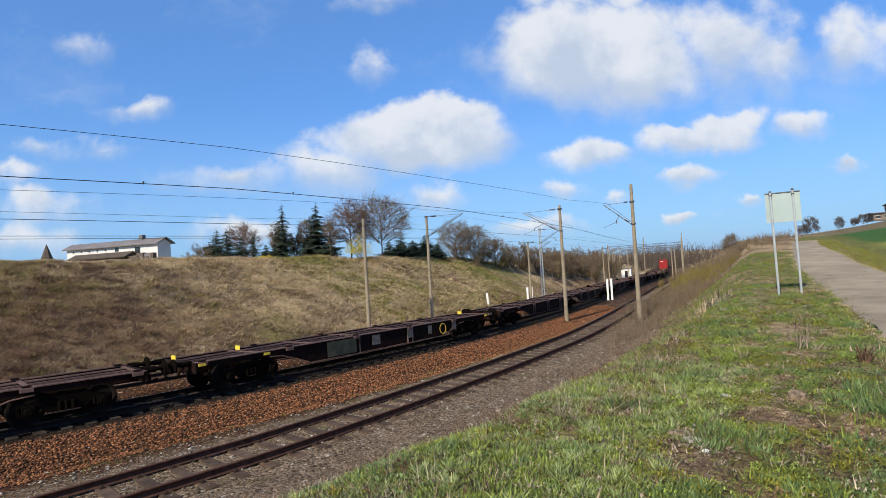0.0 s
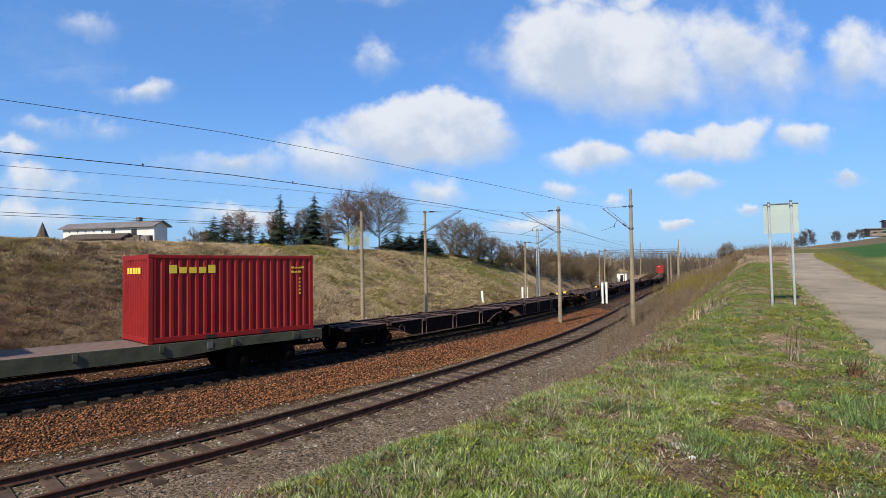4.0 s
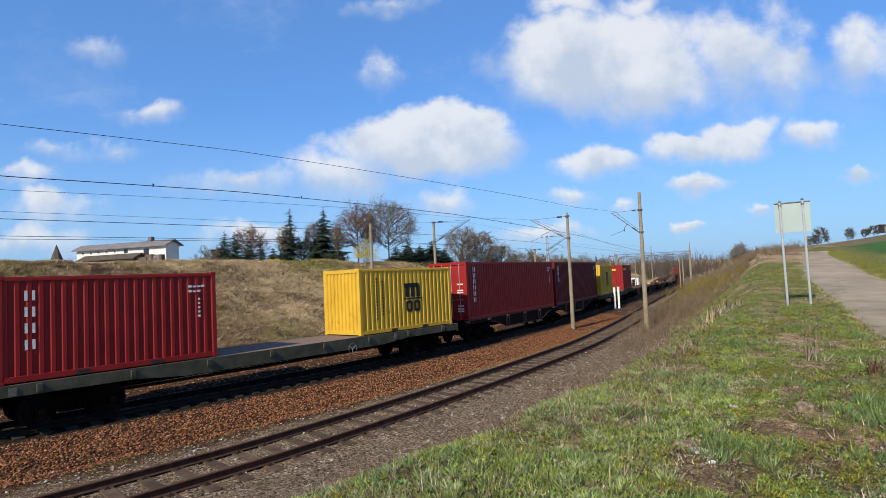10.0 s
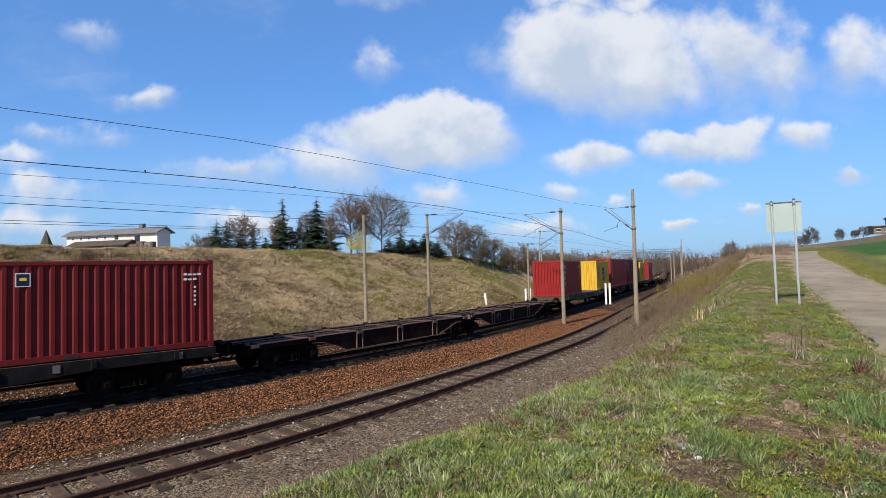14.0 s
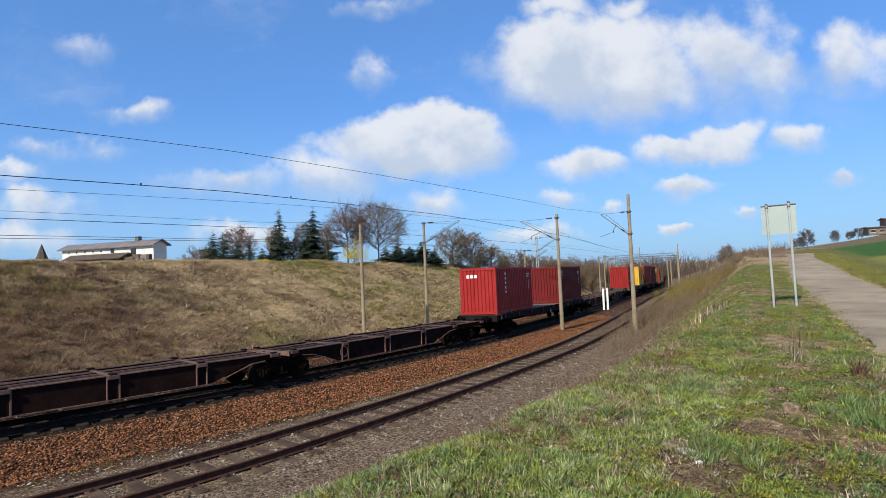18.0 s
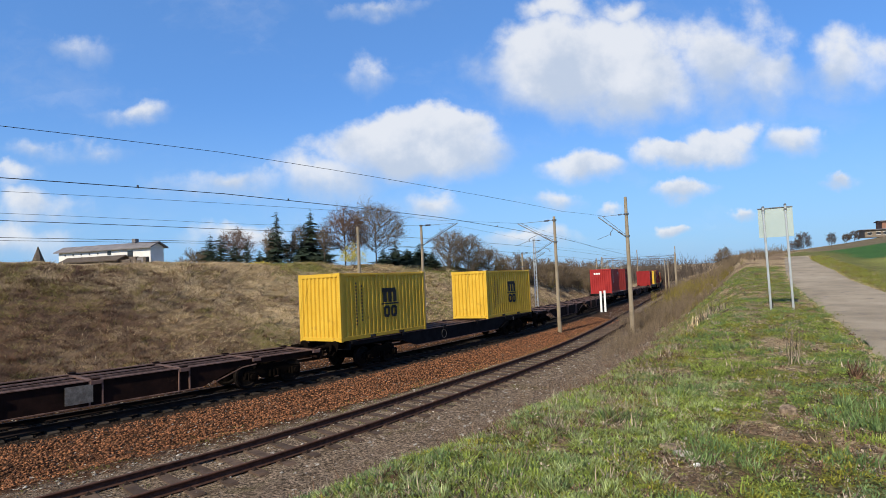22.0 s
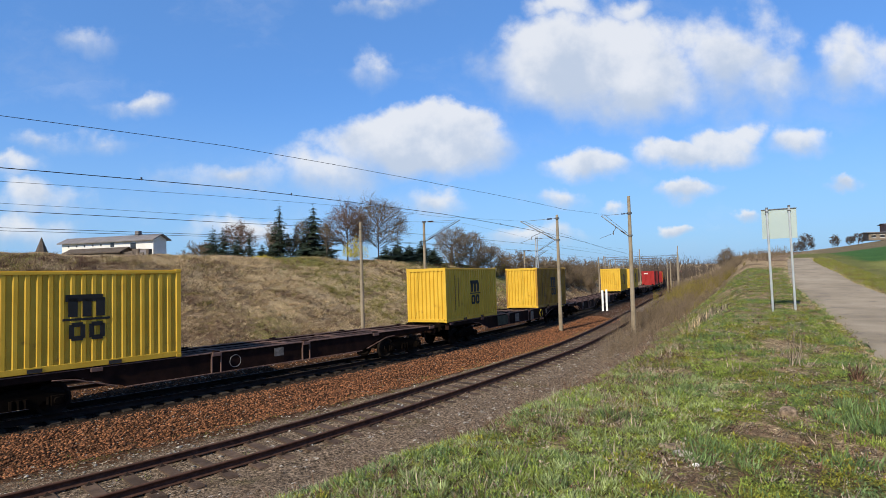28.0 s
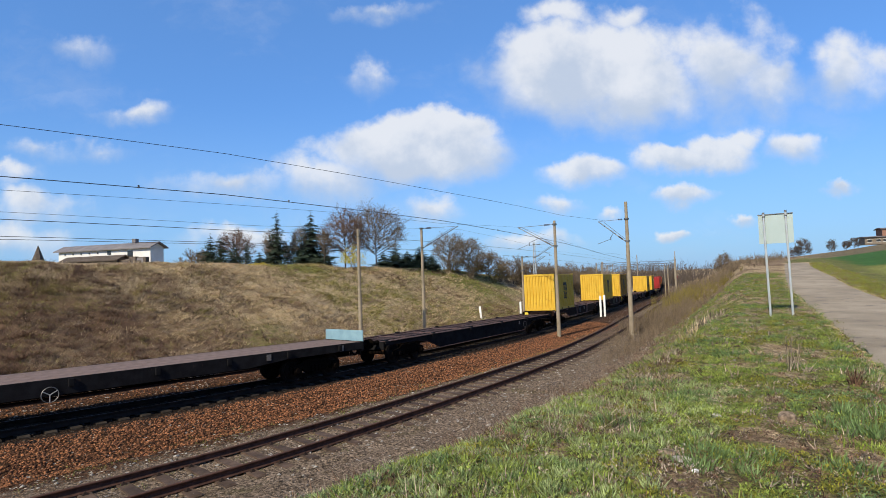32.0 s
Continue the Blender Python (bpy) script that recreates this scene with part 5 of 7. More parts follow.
# ---------------------------------------------------------------- masts and wires
def mast(s, n, z0, top, reach, toward, label, arm_z, foot_r=0.145, head_r=0.09, style="concrete"):
    """A catenary mast at (s, n); reach: how far its bracket goes, toward: +1 to the right, -1 to the left."""
    th = heading(s)
    m = Matrix.Translation(on(s, n, z0)) @ pose(0, 0, 0, 0, 0, -math.degrees(th))
    t = thing("catenary_mast", m, label, "mast", "catenary masts")
    h = top - z0
    if style == "concrete":
        bm = bmesh.new()
        tube(bm, (0, 0, -0.6), (0, 0, h), foot_r, head_r, 10)
        part("pole", bm, M_MAST, t)
        part("foundation", block(-0.26, 0.26, -0.26, 0.26, -0.8, -0.42, 0.03), M_MAST, t)
    else:
        bm = bmesh.new()
        for x, y in ((-0.13, -0.13), (0.13, -0.13), (0.13, 0.13), (-0.13, 0.13)):
            tube(bm, (x * 1.3, y * 1.3, -0.5), (x * 0.7, y * 0.7, h), 0.035, 0.03, 4)
        k = int(h / 0.55)
        for i in range(k):
            f0, f1 = 1.3 - 0.6 * i / k, 1.3 - 0.6 * (i + 1) / k
            za, zb = h * i / k, h * (i + 1) / k
            d = 0.13
            for (x0, y0), (x1, y1) in (((-d, -d), (d, -d)), ((d, -d), (d, d)), ((d, d), (-d, d)), ((-d, d), (-d, -d))):
                tube(bm, (x0 * f0, y0 * f0, za), (x1 * f1, y1 * f1, zb), 0.012, 0.012, 4)
        part("lattice_pole", bm, M_POST, t)
    if not reach:
        return t
    az = arm_z - z0            # height of the upper end of the bracket
    tip = (toward * reach, 0, az)
    low = (toward * 0.15, 0, az - 1.45)
    tie_from = (toward * 0.12, 0, az + 0.05)
    bm = bmesh.new()
    tube(bm, low, tip, 0.035, 0.03, 8)
    part("bracket_tube", bm, M_STEEL, t)
    bm = bmesh.new()
    tube(bm, (toward * 0.15, 0, az - 1.30), (tip[0] - toward * 0.35, 0, tip[2] - 0.04), 0.016, 0.016, 6)
    part("bracket_stay", bm, M_STEEL, t)
    bm = bmesh.new()
    tube(bm, tie_from, tip, 0.014, 0.014, 6)
    part("tie_rod", bm, M_STEEL, t)
    for a, b in ((low, tip), (tie_from, tip)):
        a, b = Vector(a), Vector(b)
        bm = bmesh.new()
        for i in range(5):
            p = a.lerp(b, 0.10 + 0.03 * i)
            q = a.lerp(b, 0.10 + 0.03 * i + 0.014)
            tube(bm, p, q, 0.07, 0.045, 8)
        part("insulator", bm, M_INSUL, t)
    mid = Vector(low).lerp(Vector(tip), 0.45)
    end = Vector((toward * (reach + 0.1), 0, az - 1.55))
    bm = bmesh.new()
    start = Vector((mid.x, 0, mid.z - 0.12))
    tube(bm, mid, start, 0.02, 0.02, 6)
    tube(bm, start, (end.x - toward * 0.9, 0, end.z + 0.42), 0.018, 0.018, 6)
    tube(bm, (end.x - toward * 0.9, 0, end.z + 0.42), (end.x - toward * 0.9, 0, end.z + 0.2), 0.03, 0.03, 6)
    tube(bm, (end.x - toward * 0.9, 0, end.z + 0.3), end, 0.014, 0.014, 6)
    part("steady_arm", bm, M_STEEL, t)
    bm = bmesh.new()
    for z in (az + 0.05, az - 1.45):
        tube(bm, (0, 0, z - 0.05), (0, 0, z + 0.05), head_r + 0.07, head_r + 0.07, 10)
    part("clamp", bm, M_STEEL, t)
    return t


CONC = "leaning grey concrete catenary mast with a bracket over the track"
mast(37.4, 2.9, -0.35, 7.65, 2.7, -1, CONC, 7.35)
mast(38.9, 7.45, -0.15, 8.72, 1.9, -1, "tall grey concrete mast beside the siding", 7.5, 0.165, 0.10)
mast(28.8, -7.6, -0.7, 7.25, 0, 1, "plain concrete mast at the foot of the grass bank", 7.2)
mast(36.9, -7.6, -0.7, 7.75, 3.2, 1, "concrete mast at the foot of the bank with a bracket", 7.75)
mast(59.0, -7.0, -0.7, 6.2, 2.6, 1, "concrete mast further along the bank", 6.1)
mast(62.5, -6.6, -0.7, 7.9, 2.6, 1, "pale lattice steel mast further along the bank", 7.6, style="lattice")
for s, n, h in ((106, -7.2, 6.5), (112, -7.2, 6.9), (118, -7.2, 6.4), (122, -7.4, 6.6), (148, -7.4, 7.0), (129, 3.4, 6.6), (164, 3.4, 7.0), (176, -7.4, 7.2), (205, 3.6, 7.2)):
    mast(s, n, -0.5, h, 2.6, 1 if n < 0 else -1, "distant concrete catenary mast", h - 0.4)
mast(141, -3.0, -0.5, 9.4, 2.2, 1, "tall thin mast among the distant portals", 7.2)
mast(150, 5.3, -0.5, 10.3, 2.0, -1, "tall pale signal mast beside the distant portal", 8.2)


def wire(name, points, r, label, sag=0.0, sub=26):
    """A wire hung through points (s, n, z)."""
    verts, faces = [], []
    line = []
    for (s0, n0, z0), (s1, n1, z1) in zip(points, points[1:]):
        for i in range(sub):
            f = i / sub
            line.append(on(s0 + (s1 - s0) * f, n0 + (n1 - n0) * f, z0 + (z1 - z0) * f - 4 * sag * f * (1 - f)))
    line.append(on(*points[-1]))
    for i, p in enumerate(line):
        a, b = line[max(0, i - 1)], line[min(len(line) - 1, i + 1)]
        d = (b - a).normalized()
        side = d.cross(Vector((0, 0, 1))).normalized()
        up = side.cross(d)
        for k in range(4):
            verts.append(p + (side * math.cos(k * 1.5708) + up * math.sin(k * 1.5708)) * r)
    for i in range(len(line) - 1):
        for k in range(4):
            faces.append((i * 4 + k, i * 4 + (k + 1) % 4, (i + 1) * 4 + (k + 1) % 4, (i + 1) * 4 + k))
    return tagged(new(name, soup(name, verts, faces, [M_WIRE])), label, "wire", "overhead wires")


MESSENGER, CONTACT = "dark bare messenger wire of the overhead line", "dark bare contact wire of the overhead line"
NEAR_LOW = [(-30, 6.2, 6.0), (5.9, 6.2, 6.0), (10.3, 6.2, 6.06), (18.6, 6.2, 5.95), (29.7, 6.2, 5.55), (38, 6.0, 5.2), (70, 5.2, 4.6), (110, 3.5, 4.6)]
wire("messenger_wire", [(-30, 6.2, 7.0), (5.9, 6.2, 7.05), (10.3, 6.2, 7.14), (18.6, 6.2, 7.06), (29.7, 6.2, 7.06), (38.9, 6.1, 7.5)], 0.0065, MESSENGER)
wire("contact_wire", NEAR_LOW, 0.009, CONTACT)
wire("messenger_wire", [(-30, 0, 6.5), (6.6, 0, 6.6), (13.4, 0, 6.75), (19, 0, 6.86), (27.2, 0, 6.92), (38, 0.1, 7.42), (64, 0, 6.5), (96, -0.4, 7.2), (165, 0, 6.6)], 0.0055, MESSENGER)
wire("contact_wire", [(-30, 0, 5.75), (6.6, 0, 5.76), (13.4, 0, 5.78), (19, 0, 5.85), (38, 0.0, 5.82), (96, 0, 5.7), (165, 0, 5.7)], 0.009, CONTACT)
wire("messenger_wire", [(-30, FAR_N, 6.5), (7.4, FAR_N, 6.45), (15.9, FAR_N, 6.5), (18.4, FAR_N, 6.55), (37, FAR_N, 7.5), (62, FAR_N, 6.8), (96, FAR_N, 7.1), (165, FAR_N, 6.6)], 0.0055, MESSENGER)
wire("contact_wire", [(-30, FAR_N, 5.6), (7.4, FAR_N, 5.6), (14.6, FAR_N, 5.65), (19.2, FAR_N, 5.72), (37, FAR_N, 5.82), (96, FAR_N, 5.7), (165, FAR_N, 5.7)], 0.009, CONTACT)
wire("contact_wire", [(-30, FAR_N - 0.5, 5.55), (7.4, FAR_N - 0.5, 5.53), (17, FAR_N - 0.4, 5.62), (37, FAR_N, 5.80)], 0.008, CONTACT)
for s in (8.3, 12.1, 22.5, 30.0):
    z = float(np.interp(s, [q[0] for q in NEAR_LOW], [q[2] for q in NEAR_LOW]))
    tagged(part("wire_clamp", block(-0.012, 0.012, -0.02, 0.02, -0.015, 0.055, 0.004), M_STEEL, at=Matrix.Translation(on(s, 6.2, z))), "small steel clamp on the contact wire", "clamp", "wire clamps")


# portal across the far tracks
def portal(s, n0, n1, top, label):
    t = thing("catenary_portal", Matrix.Identity(4), label, "portal", "catenary portals")
    for n in (n0, n1):
        bm = bmesh.new()
        tube(bm, on(s, n, -0.6), on(s, n, top + (0.9 if n == n1 else 0.3)), 0.17, 0.12, 6)
        part("leg", bm, M_MAST, t)
    for z in (top, top - 0.6):
        bm = bmesh.new()
        tube(bm, on(s, n0, z), on(s, n1, z), 0.05, 0.05, 5)
        part("beam", bm, M_STEEL, t)
    bm = bmesh.new()
    k = 12
    for i in range(k):
        a, b = n0 + (n1 - n0) * i / k, n0 + (n1 - n0) * (i + 1) / k
        tube(bm, on(s, a, top - 0.6 * (i % 2)), on(s, b, top - 0.6 * ((i + 1) % 2)), 0.025, 0.025, 4)
    part("lattice", bm, M_STEEL, t)
    for n in np.linspace(n0 + 3, n1 - 2, 3):
        bm = bmesh.new()
        tube(bm, on(s, n, top - 0.6), on(s, n, top - 2.0), 0.04, 0.04, 5)
        part("hanger", bm, M_STEEL, t)


portal(150, -12, 5.2, 8.0, "distant steel portal carrying the overhead wires")
portal(178, -12, 5.6, 8.2, "distant steel portal carrying the overhead wires")
portal(215, -12, 6, 8.4, "distant steel portal carrying the overhead wires")


# a white hut beside the line, far off
def far_hut(s, n):
    m = Matrix.Translation(on(s, n, -0.5)) @ pose(0, 0, 0, 0, 0, -math.degrees(heading(s)))
    t = thing("trackside_hut", m, "small white flat-roofed hut far down the line", "hut")
    part("wall", block(-1.3, 1.3, -1.5, 1.5, -0.3, 2.5, 0.03), M_WHITE, t)
    part("roof", block(-1.5, 1.5, -1.7, 1.7, 2.5, 2.65, 0.03), M_ROOF, t)
    part("door", block(-0.4, 0.4, -1.54, -1.49, 0.0, 2.0), M_DARK, t)


far_hut(166, -9.4)


# white distance markers beside the tracks
def marker(s, n, z, wide, high, label, lean=0.0):
    m = Matrix.Translation(on(s, n, z)) @ pose(0, 0, 0, 0, lean, -math.degrees(heading(s)))
    t = thing("marker_post", m, label, "post", "white posts")
    part("post", block(-wide / 2, wide / 2, -0.05, 0.05, -0.4, high, 0.02), M_WHITE, t)
    part("cap", block(-wide / 2 - 0.01, wide / 2 + 0.01, -0.06, 0.06, high, high + 0.05, 0.015), M_WHITE, t)


marker(57.0, 1.62, -0.1, 0.2, 1.86, "white-painted double trackside post between the tracks")
marker(57.2, 1.98, -0.1, 0.2, 1.90, "white-painted double trackside post between the tracks")
marker(54.5, -10.3, -0.35, 0.22, 1.25, "leaning white marker post at the foot of the bank", -5)
marker(66.0, -9.6, -0.4, 0.24, 1.3, "white marker post at the foot of the bank")
marker(67.2, -9.4, -0.4, 0.2, 1.3, "white marker post at the foot of the bank")


# ---------------------------------------------------------------- sign beside the lane
def make_sign():
    a, b = Vector((-1.5, 19.0, 0)), Vector((-0.95, 19.05, 0))
    a.z, b.z = land(a.x, a.y)[2], land(b.x, b.y)[2]
    t = thing("road_sign", Matrix.Translation((a + b) / 2), "back of a pale road sign on two zinc posts", "sign")
    half = (b - a) / 2
    for d in (-1, 1):
        foot = Vector((half.x * d, half.y * d, half.z * d))
        bm = bmesh.new()
        tube(bm, foot + Vector((0, 0, -0.5)), foot + Vector((-0.05, 0, 2.97)), 0.032, 0.032, 10)
        part("post", bm, M_POST, t)
        part("cap", bar(foot + Vector((-0.05, 0, 2.97)), foot + Vector((-0.05, 0, 3.02)), 0.04, 0.03), M_STEEL, t)
        part("bracket", block(foot.x - 0.09, foot.x - 0.01, foot.y - 0.04, foot.y + 0.06, 2.86, 2.90, 0.008), M_STEEL, t)
    bm = block(-0.47, 0.40, 0.05, 0.075, 2.10, 2.94)
    part("board", bm, M_BOARD, t)
    part("rim", block(-0.48, 0.41, 0.03, 0.05, 2.93, 2.955), M_STEEL, t)


make_sign()


# ---------------------------------------------------------------- plants
def sticks(segments, sides=3):
    """Many tapered twigs at once: (a, b, r0, r1)."""
    a = np.array([s[0] for s in segments], float)
    b = np.array([s[1] for s in segments], float)
    r0 = np.array([s[2] for s in segments], float)
    r1 = np.array([s[3] for s in segments], float)
    d = b - a
    d /= np.linalg.norm(d, axis=1, keepdims=True) + 1e-9
    ref = np.where(np.abs(d[:, 2:3]) < 0.9, [[0, 0, 1.0]], [[1.0, 0, 0]])
    u = np.cross(d, ref)
    u /= np.linalg.norm(u, axis=1, keepdims=True) + 1e-9
    v = np.cross(d, u)
    verts = []
    for p, r in ((a, r0), (b, r1)):
        for k in range(sides):
            w = 2 * math.pi * k / sides
            verts.append(p + (u * math.cos(w) + v * math.sin(w)) * r[:, None])
    verts = np.stack(verts, 1).reshape(-1, 3)
    n = len(a)
    base = np.arange(n)[:, None] * (2 * sides)
    faces = np.concatenate([base + np.array([[k, (k + 1) % sides, sides + (k + 1) % sides, sides + k]]) for k in range(sides)])
    return verts, faces


def grow(rng, at, way, length, radius, level, out, spread=0.6, kids=3, lift=0.15, tip=0.004):
    """Branches that fork again and again."""
    steps = 3 if level > 1 else 2
    p, d = Vector(at), Vector(way).normalized()
    for i in range(steps):
        d = (d + Vector((rng.uniform(-1, 1), rng.uniform(-1, 1), rng.uniform(-0.6, 1) + lift)) * 0.16).normalized()
        q = p + d * length / steps
        r0, r1 = radius * (1 - 0.3 * i / steps), radius * (1 - 0.3 * (i + 1) / steps)
        out.append((p.copy(), q.copy(), max(r0, tip), max(r1, tip), level))
        if level > 0:
            for _ in range(kids if i == steps - 1 else max(1, kids - 2)):
                e = (d + Vector((rng.uniform(-1, 1), rng.uniform(-1, 1), rng.uniform(-0.5, 0.9))) * spread).normalized()
                grow(rng, q, e, length * rng.uniform(0.55, 0.82), radius * 0.55, level - 1, out, spread, kids, lift, tip)
        p = q


def bare_tree(x, y, height, label, seed, trunk=0.3, spread=0.75, level=5, stems=1, twig=None, z=None, tip=0.006, kids=3, lift=0.2, first=0.36):
    rng = random.Random(seed)
    z = land(x, y)[2] if z is None else z
    t = thing("bare_tree", Matrix.Translation((x, y, z)), label, "tree", "bare trees")
    segs = []
    for k in range(stems):
        way = Vector((rng.uniform(-0.3, 0.3), rng.uniform(-0.3, 0.3), 1)) if stems > 1 else Vector((0, 0, 1))
        grow(rng, (0.25 * k, 0, -0.2), way, height * first, trunk, level, segs, spread, kids, lift, tip)
    top = max(s[1].z for s in segs)
    f = height / top
    segs = [(a * f, b * f, r0, r1, lv) for a, b, r0, r1, lv in segs]
    thick = [s[:4] for s in segs if s[4] >= level]
    thin = [s[:4] for s in segs if s[4] < level]
    limbs = [s[:4] for s in segs if level > s[4] >= level - 1]
    part("trunk", soup("trunk", *sticks(thick, 7), [M_BARK]), None, t)
    part("branch_fork", soup("branch_fork", *sticks(limbs, 5), [M_BARK]), None, t)
    part("crown", soup("crown", *sticks([s[:4] for s in segs if s[4] < level - 1], 3), [twig or M_TWIG]), None, t, "bare crown of fine twigs")
    return t


def round_tree(x, y, height, wide, label, seed, limbs=13, low=0.12, thick=0.085, fine=0.006, twig=None, lean=0.0, name="bare_tree", full=13):
    """A leafless tree whose boughs fill a rounded crown: trunk, limbs, boughs and fine twigs."""
    rng = random.Random(seed)
    t = thing(name, Matrix.Translation((x, y, land(x, y)[2])), label, "tree", "bare trees")
    mid = Vector((lean, 0, height * (0.5 + low * 0.5)))
    half = Vector((wide / 2, wide / 2, height * (0.5 - low * 0.5)))
    fork = Vector((lean * 0.3, 0, height * (low + 0.14)))
    head = Vector((lean, 0, height * 0.72))
    part("trunk", soup("trunk", *sticks([(Vector((0, 0, -0.4)), fork * 0.5, thick, thick * 0.9), (fork * 0.5, fork, thick * 0.9, thick * 0.8), (fork, head, thick * 0.8, thick * 0.3)], 7), [M_BARK]), None, t)
    boughs, twigs = [], []
    for i in range(limbs):
        a = 2.4 * i + rng.random() * 0.5
        up = -0.45 + 1.4 * (i + rng.random()) / limbs
        flat = math.sqrt(max(0.05, 1 - up * up))
        way = Vector((math.cos(a) * flat, math.sin(a) * flat, up))
        end = mid + Vector((way.x * half.x, way.y * half.y, way.z * half.z)) * rng.uniform(0.72, 0.92)
        start = fork.lerp(head, max(0.0, min(1.0, (up + 0.45) / 1.6 * 0.9)))
        knee = start.lerp(end, 0.5) + Vector((0, 0, 0.05 * height * rng.uniform(-0.4, 1.0)))
        boughs += [(start, knee, thick * 0.42, thick * 0.28), (knee, end, thick * 0.28, thick * 0.1)]
        for k in range(full):
            g = rng.uniform(0.15, 1.0)
            c = start.lerp(knee, g * 2) if g < 0.5 else knee.lerp(end, g * 2 - 1)
            jit = Vector((rng.uniform(-1, 1), rng.uniform(-1, 1), rng.uniform(-0.7, 1))) * 0.75
            d = (way + jit).normalized()
            tip = mid + Vector((d.x * half.x, d.y * half.y, d.z * half.z)) * rng.uniform(0.75, 1.08)
            tip = c.lerp(tip, rng.uniform(0.5, 1.0))
            bend = c.lerp(tip, 0.5) + Vector((0, 0, 0.06 * height * rng.uniform(-0.3, 1)))
            twigs += [(c, bend, fine * 2.6, fine * 1.9), (bend, tip, fine * 1.9, fine)]
            L = (tip - c).length
            for _ in range(full):
                f = rng.uniform(0.2, 1.0)
                q = c.lerp(bend, f * 2) if f < 0.5 else bend.lerp(tip, f * 2 - 1)
                w = ((tip - c).normalized() + Vector((rng.uniform(-1, 1), rng.uniform(-1, 1), rng.uniform(-0.5, 1)))).normalized()
                e = q + w * (0.05 * height + L * rng.uniform(0.1, 0.35))
                twigs.append((q, e, fine, fine * 0.5))
    part("branch_fork", soup("branch_fork", *sticks(boughs, 5), [M_BARK]), None, t)
    part("crown", soup("crown", *sticks(twigs, 3), [twig or M_TWIG]), None, t, "bare crown of fine twigs")
    return t


def fir(x, y, height, label, seed, wide=0.26, bare=0.08, z=None):
    rng = random.Random(seed)
    z = land(x, y)[2] if z is None else z
    t = thing("fir_tree", Matrix.Translation((x, y, z)), label, "tree", "fir trees")
    part("trunk", bar((0, 0, -0.3), (0, 0, height * 0.97), 0.02 * height, 0.01, 7), M_BARK, t)
    verts, faces = [], []
    tiers = int(16 + height * 2.4)
    for i in range(tiers):
        f = i / (tiers - 1)
        zc = height * (bare + (1 - bare) * f)
        reach = height * wide * (1 - f) ** 0.8 * rng.uniform(0.6, 1.2) + 0.07
        n = max(4, int(9 * (1 - f) + 4))
        for k in range(n):
            if rng.random() < 0.26:
                continue
            a = 2 * math.pi * (k + rng.random() * 0.8) / n
            r = reach * rng.uniform(0.55, 1.15)
            out = Vector((math.cos(a), math.sin(a), 0))
            side = Vector((-math.sin(a), math.cos(a), 0))
            zb = zc + rng.uniform(-0.5, 0.5) * height / tiers * 1.8
            p0 = Vector((0, 0, zb + 0.1 * r))
            p1 = out * r + Vector((0, 0, zb + r * rng.uniform(-0.35, 0.22)))
            m = 7
            for j in range(m):
                g = (j + 0.6) / m
                c = p0.lerp(p1, g)
                w = r * 0.42 * (1.15 - g) + 0.13
                for sd in (-1, 1):
                    tip = c + side * sd * w * rng.uniform(0.5, 1.2) + out * w * 0.6 + Vector((0, 0, -w * rng.uniform(0.0, 0.6)))
                    b = len(verts)
                    verts += [c - out * 0.10 * r, c + out * 0.06 * r + Vector((0, 0, -0.05 * r)), tip]
                    faces.append((b, b + 1, b + 2))
            b = len(verts)
            verts += [p0 + side * 0.04 * r, p0 - side * 0.04 * r, p1]
            faces.append((b, b + 1, b + 2))
    part("crown", soup("crown", verts, faces, [M_NEEDLE]), None, t, "drooping dark green boughs")
    return t


def brush(segs, rng, x, y, z, height, stems, spread, sub=5, thick=0.009):
    """Stems of a leafless shrub, added to a list of sticks."""
    for _ in range(stems):
        a = rng.uniform(0, 6.283)
        lean = rng.uniform(0.05, spread)
        p = Vector((x + rng.uniform(-0.25, 0.25) * height * 0.5, y + rng.uniform(-0.25, 0.25) * height * 0.5, z - 0.05))
        d = Vector((math.cos(a) * lean, math.sin(a) * lean, 1)).normalized()
        L = height * rng.uniform(0.55, 1.05)
        q = p + d * L * 0.5
        d2 = (d + Vector((rng.uniform(-0.25, 0.25), rng.uniform(-0.25, 0.25), 0.1))).normalized()
        e = q + d2 * L * 0.5
        segs.append((p, q, thick, thick * 0.8))
        segs.append((q, e, thick * 0.8, thick * 0.35))
        for _ in range(sub):
            f = rng.uniform(0.25, 0.95)
            c = p.lerp(q, f * 2) if f < 0.5 else q.lerp(e, f * 2 - 1)
            w = (d2 + Vector((rng.uniform(-1, 1), rng.uniform(-1, 1), rng.uniform(-0.1, 0.7))) * 0.8).normalized()
            segs.append((c, c + w * L * rng.uniform(0.12, 0.3), thick * 0.5, thick * 0.25))


def shrub(x, y, height, label, seed, stems=50, spread=0.7, mat=None, sub=6, name="bush", thick=0.01, z=None):
    rng = random.Random(seed)
    segs = []
    brush(segs, rng, 0, 0, 0, height, stems, spread, sub, thick)
    t = thing(name, Matrix.Translation((x, y, land(x, y)[2] if z is None else z)), label, "bush", "bushes")
    tagged(part("undergrowth", soup("undergrowth", *sticks([s for s in segs if s[2] >= thick * 0.75], 3), [M_TWIG if mat is None else mat]), None, t), kind="stuff")
    tagged(part("crown", soup("crown", *sticks([s for s in segs if s[2] < thick * 0.75], 3), [M_TWIG if mat is None else mat]), None, t), kind="stuff")
    return t


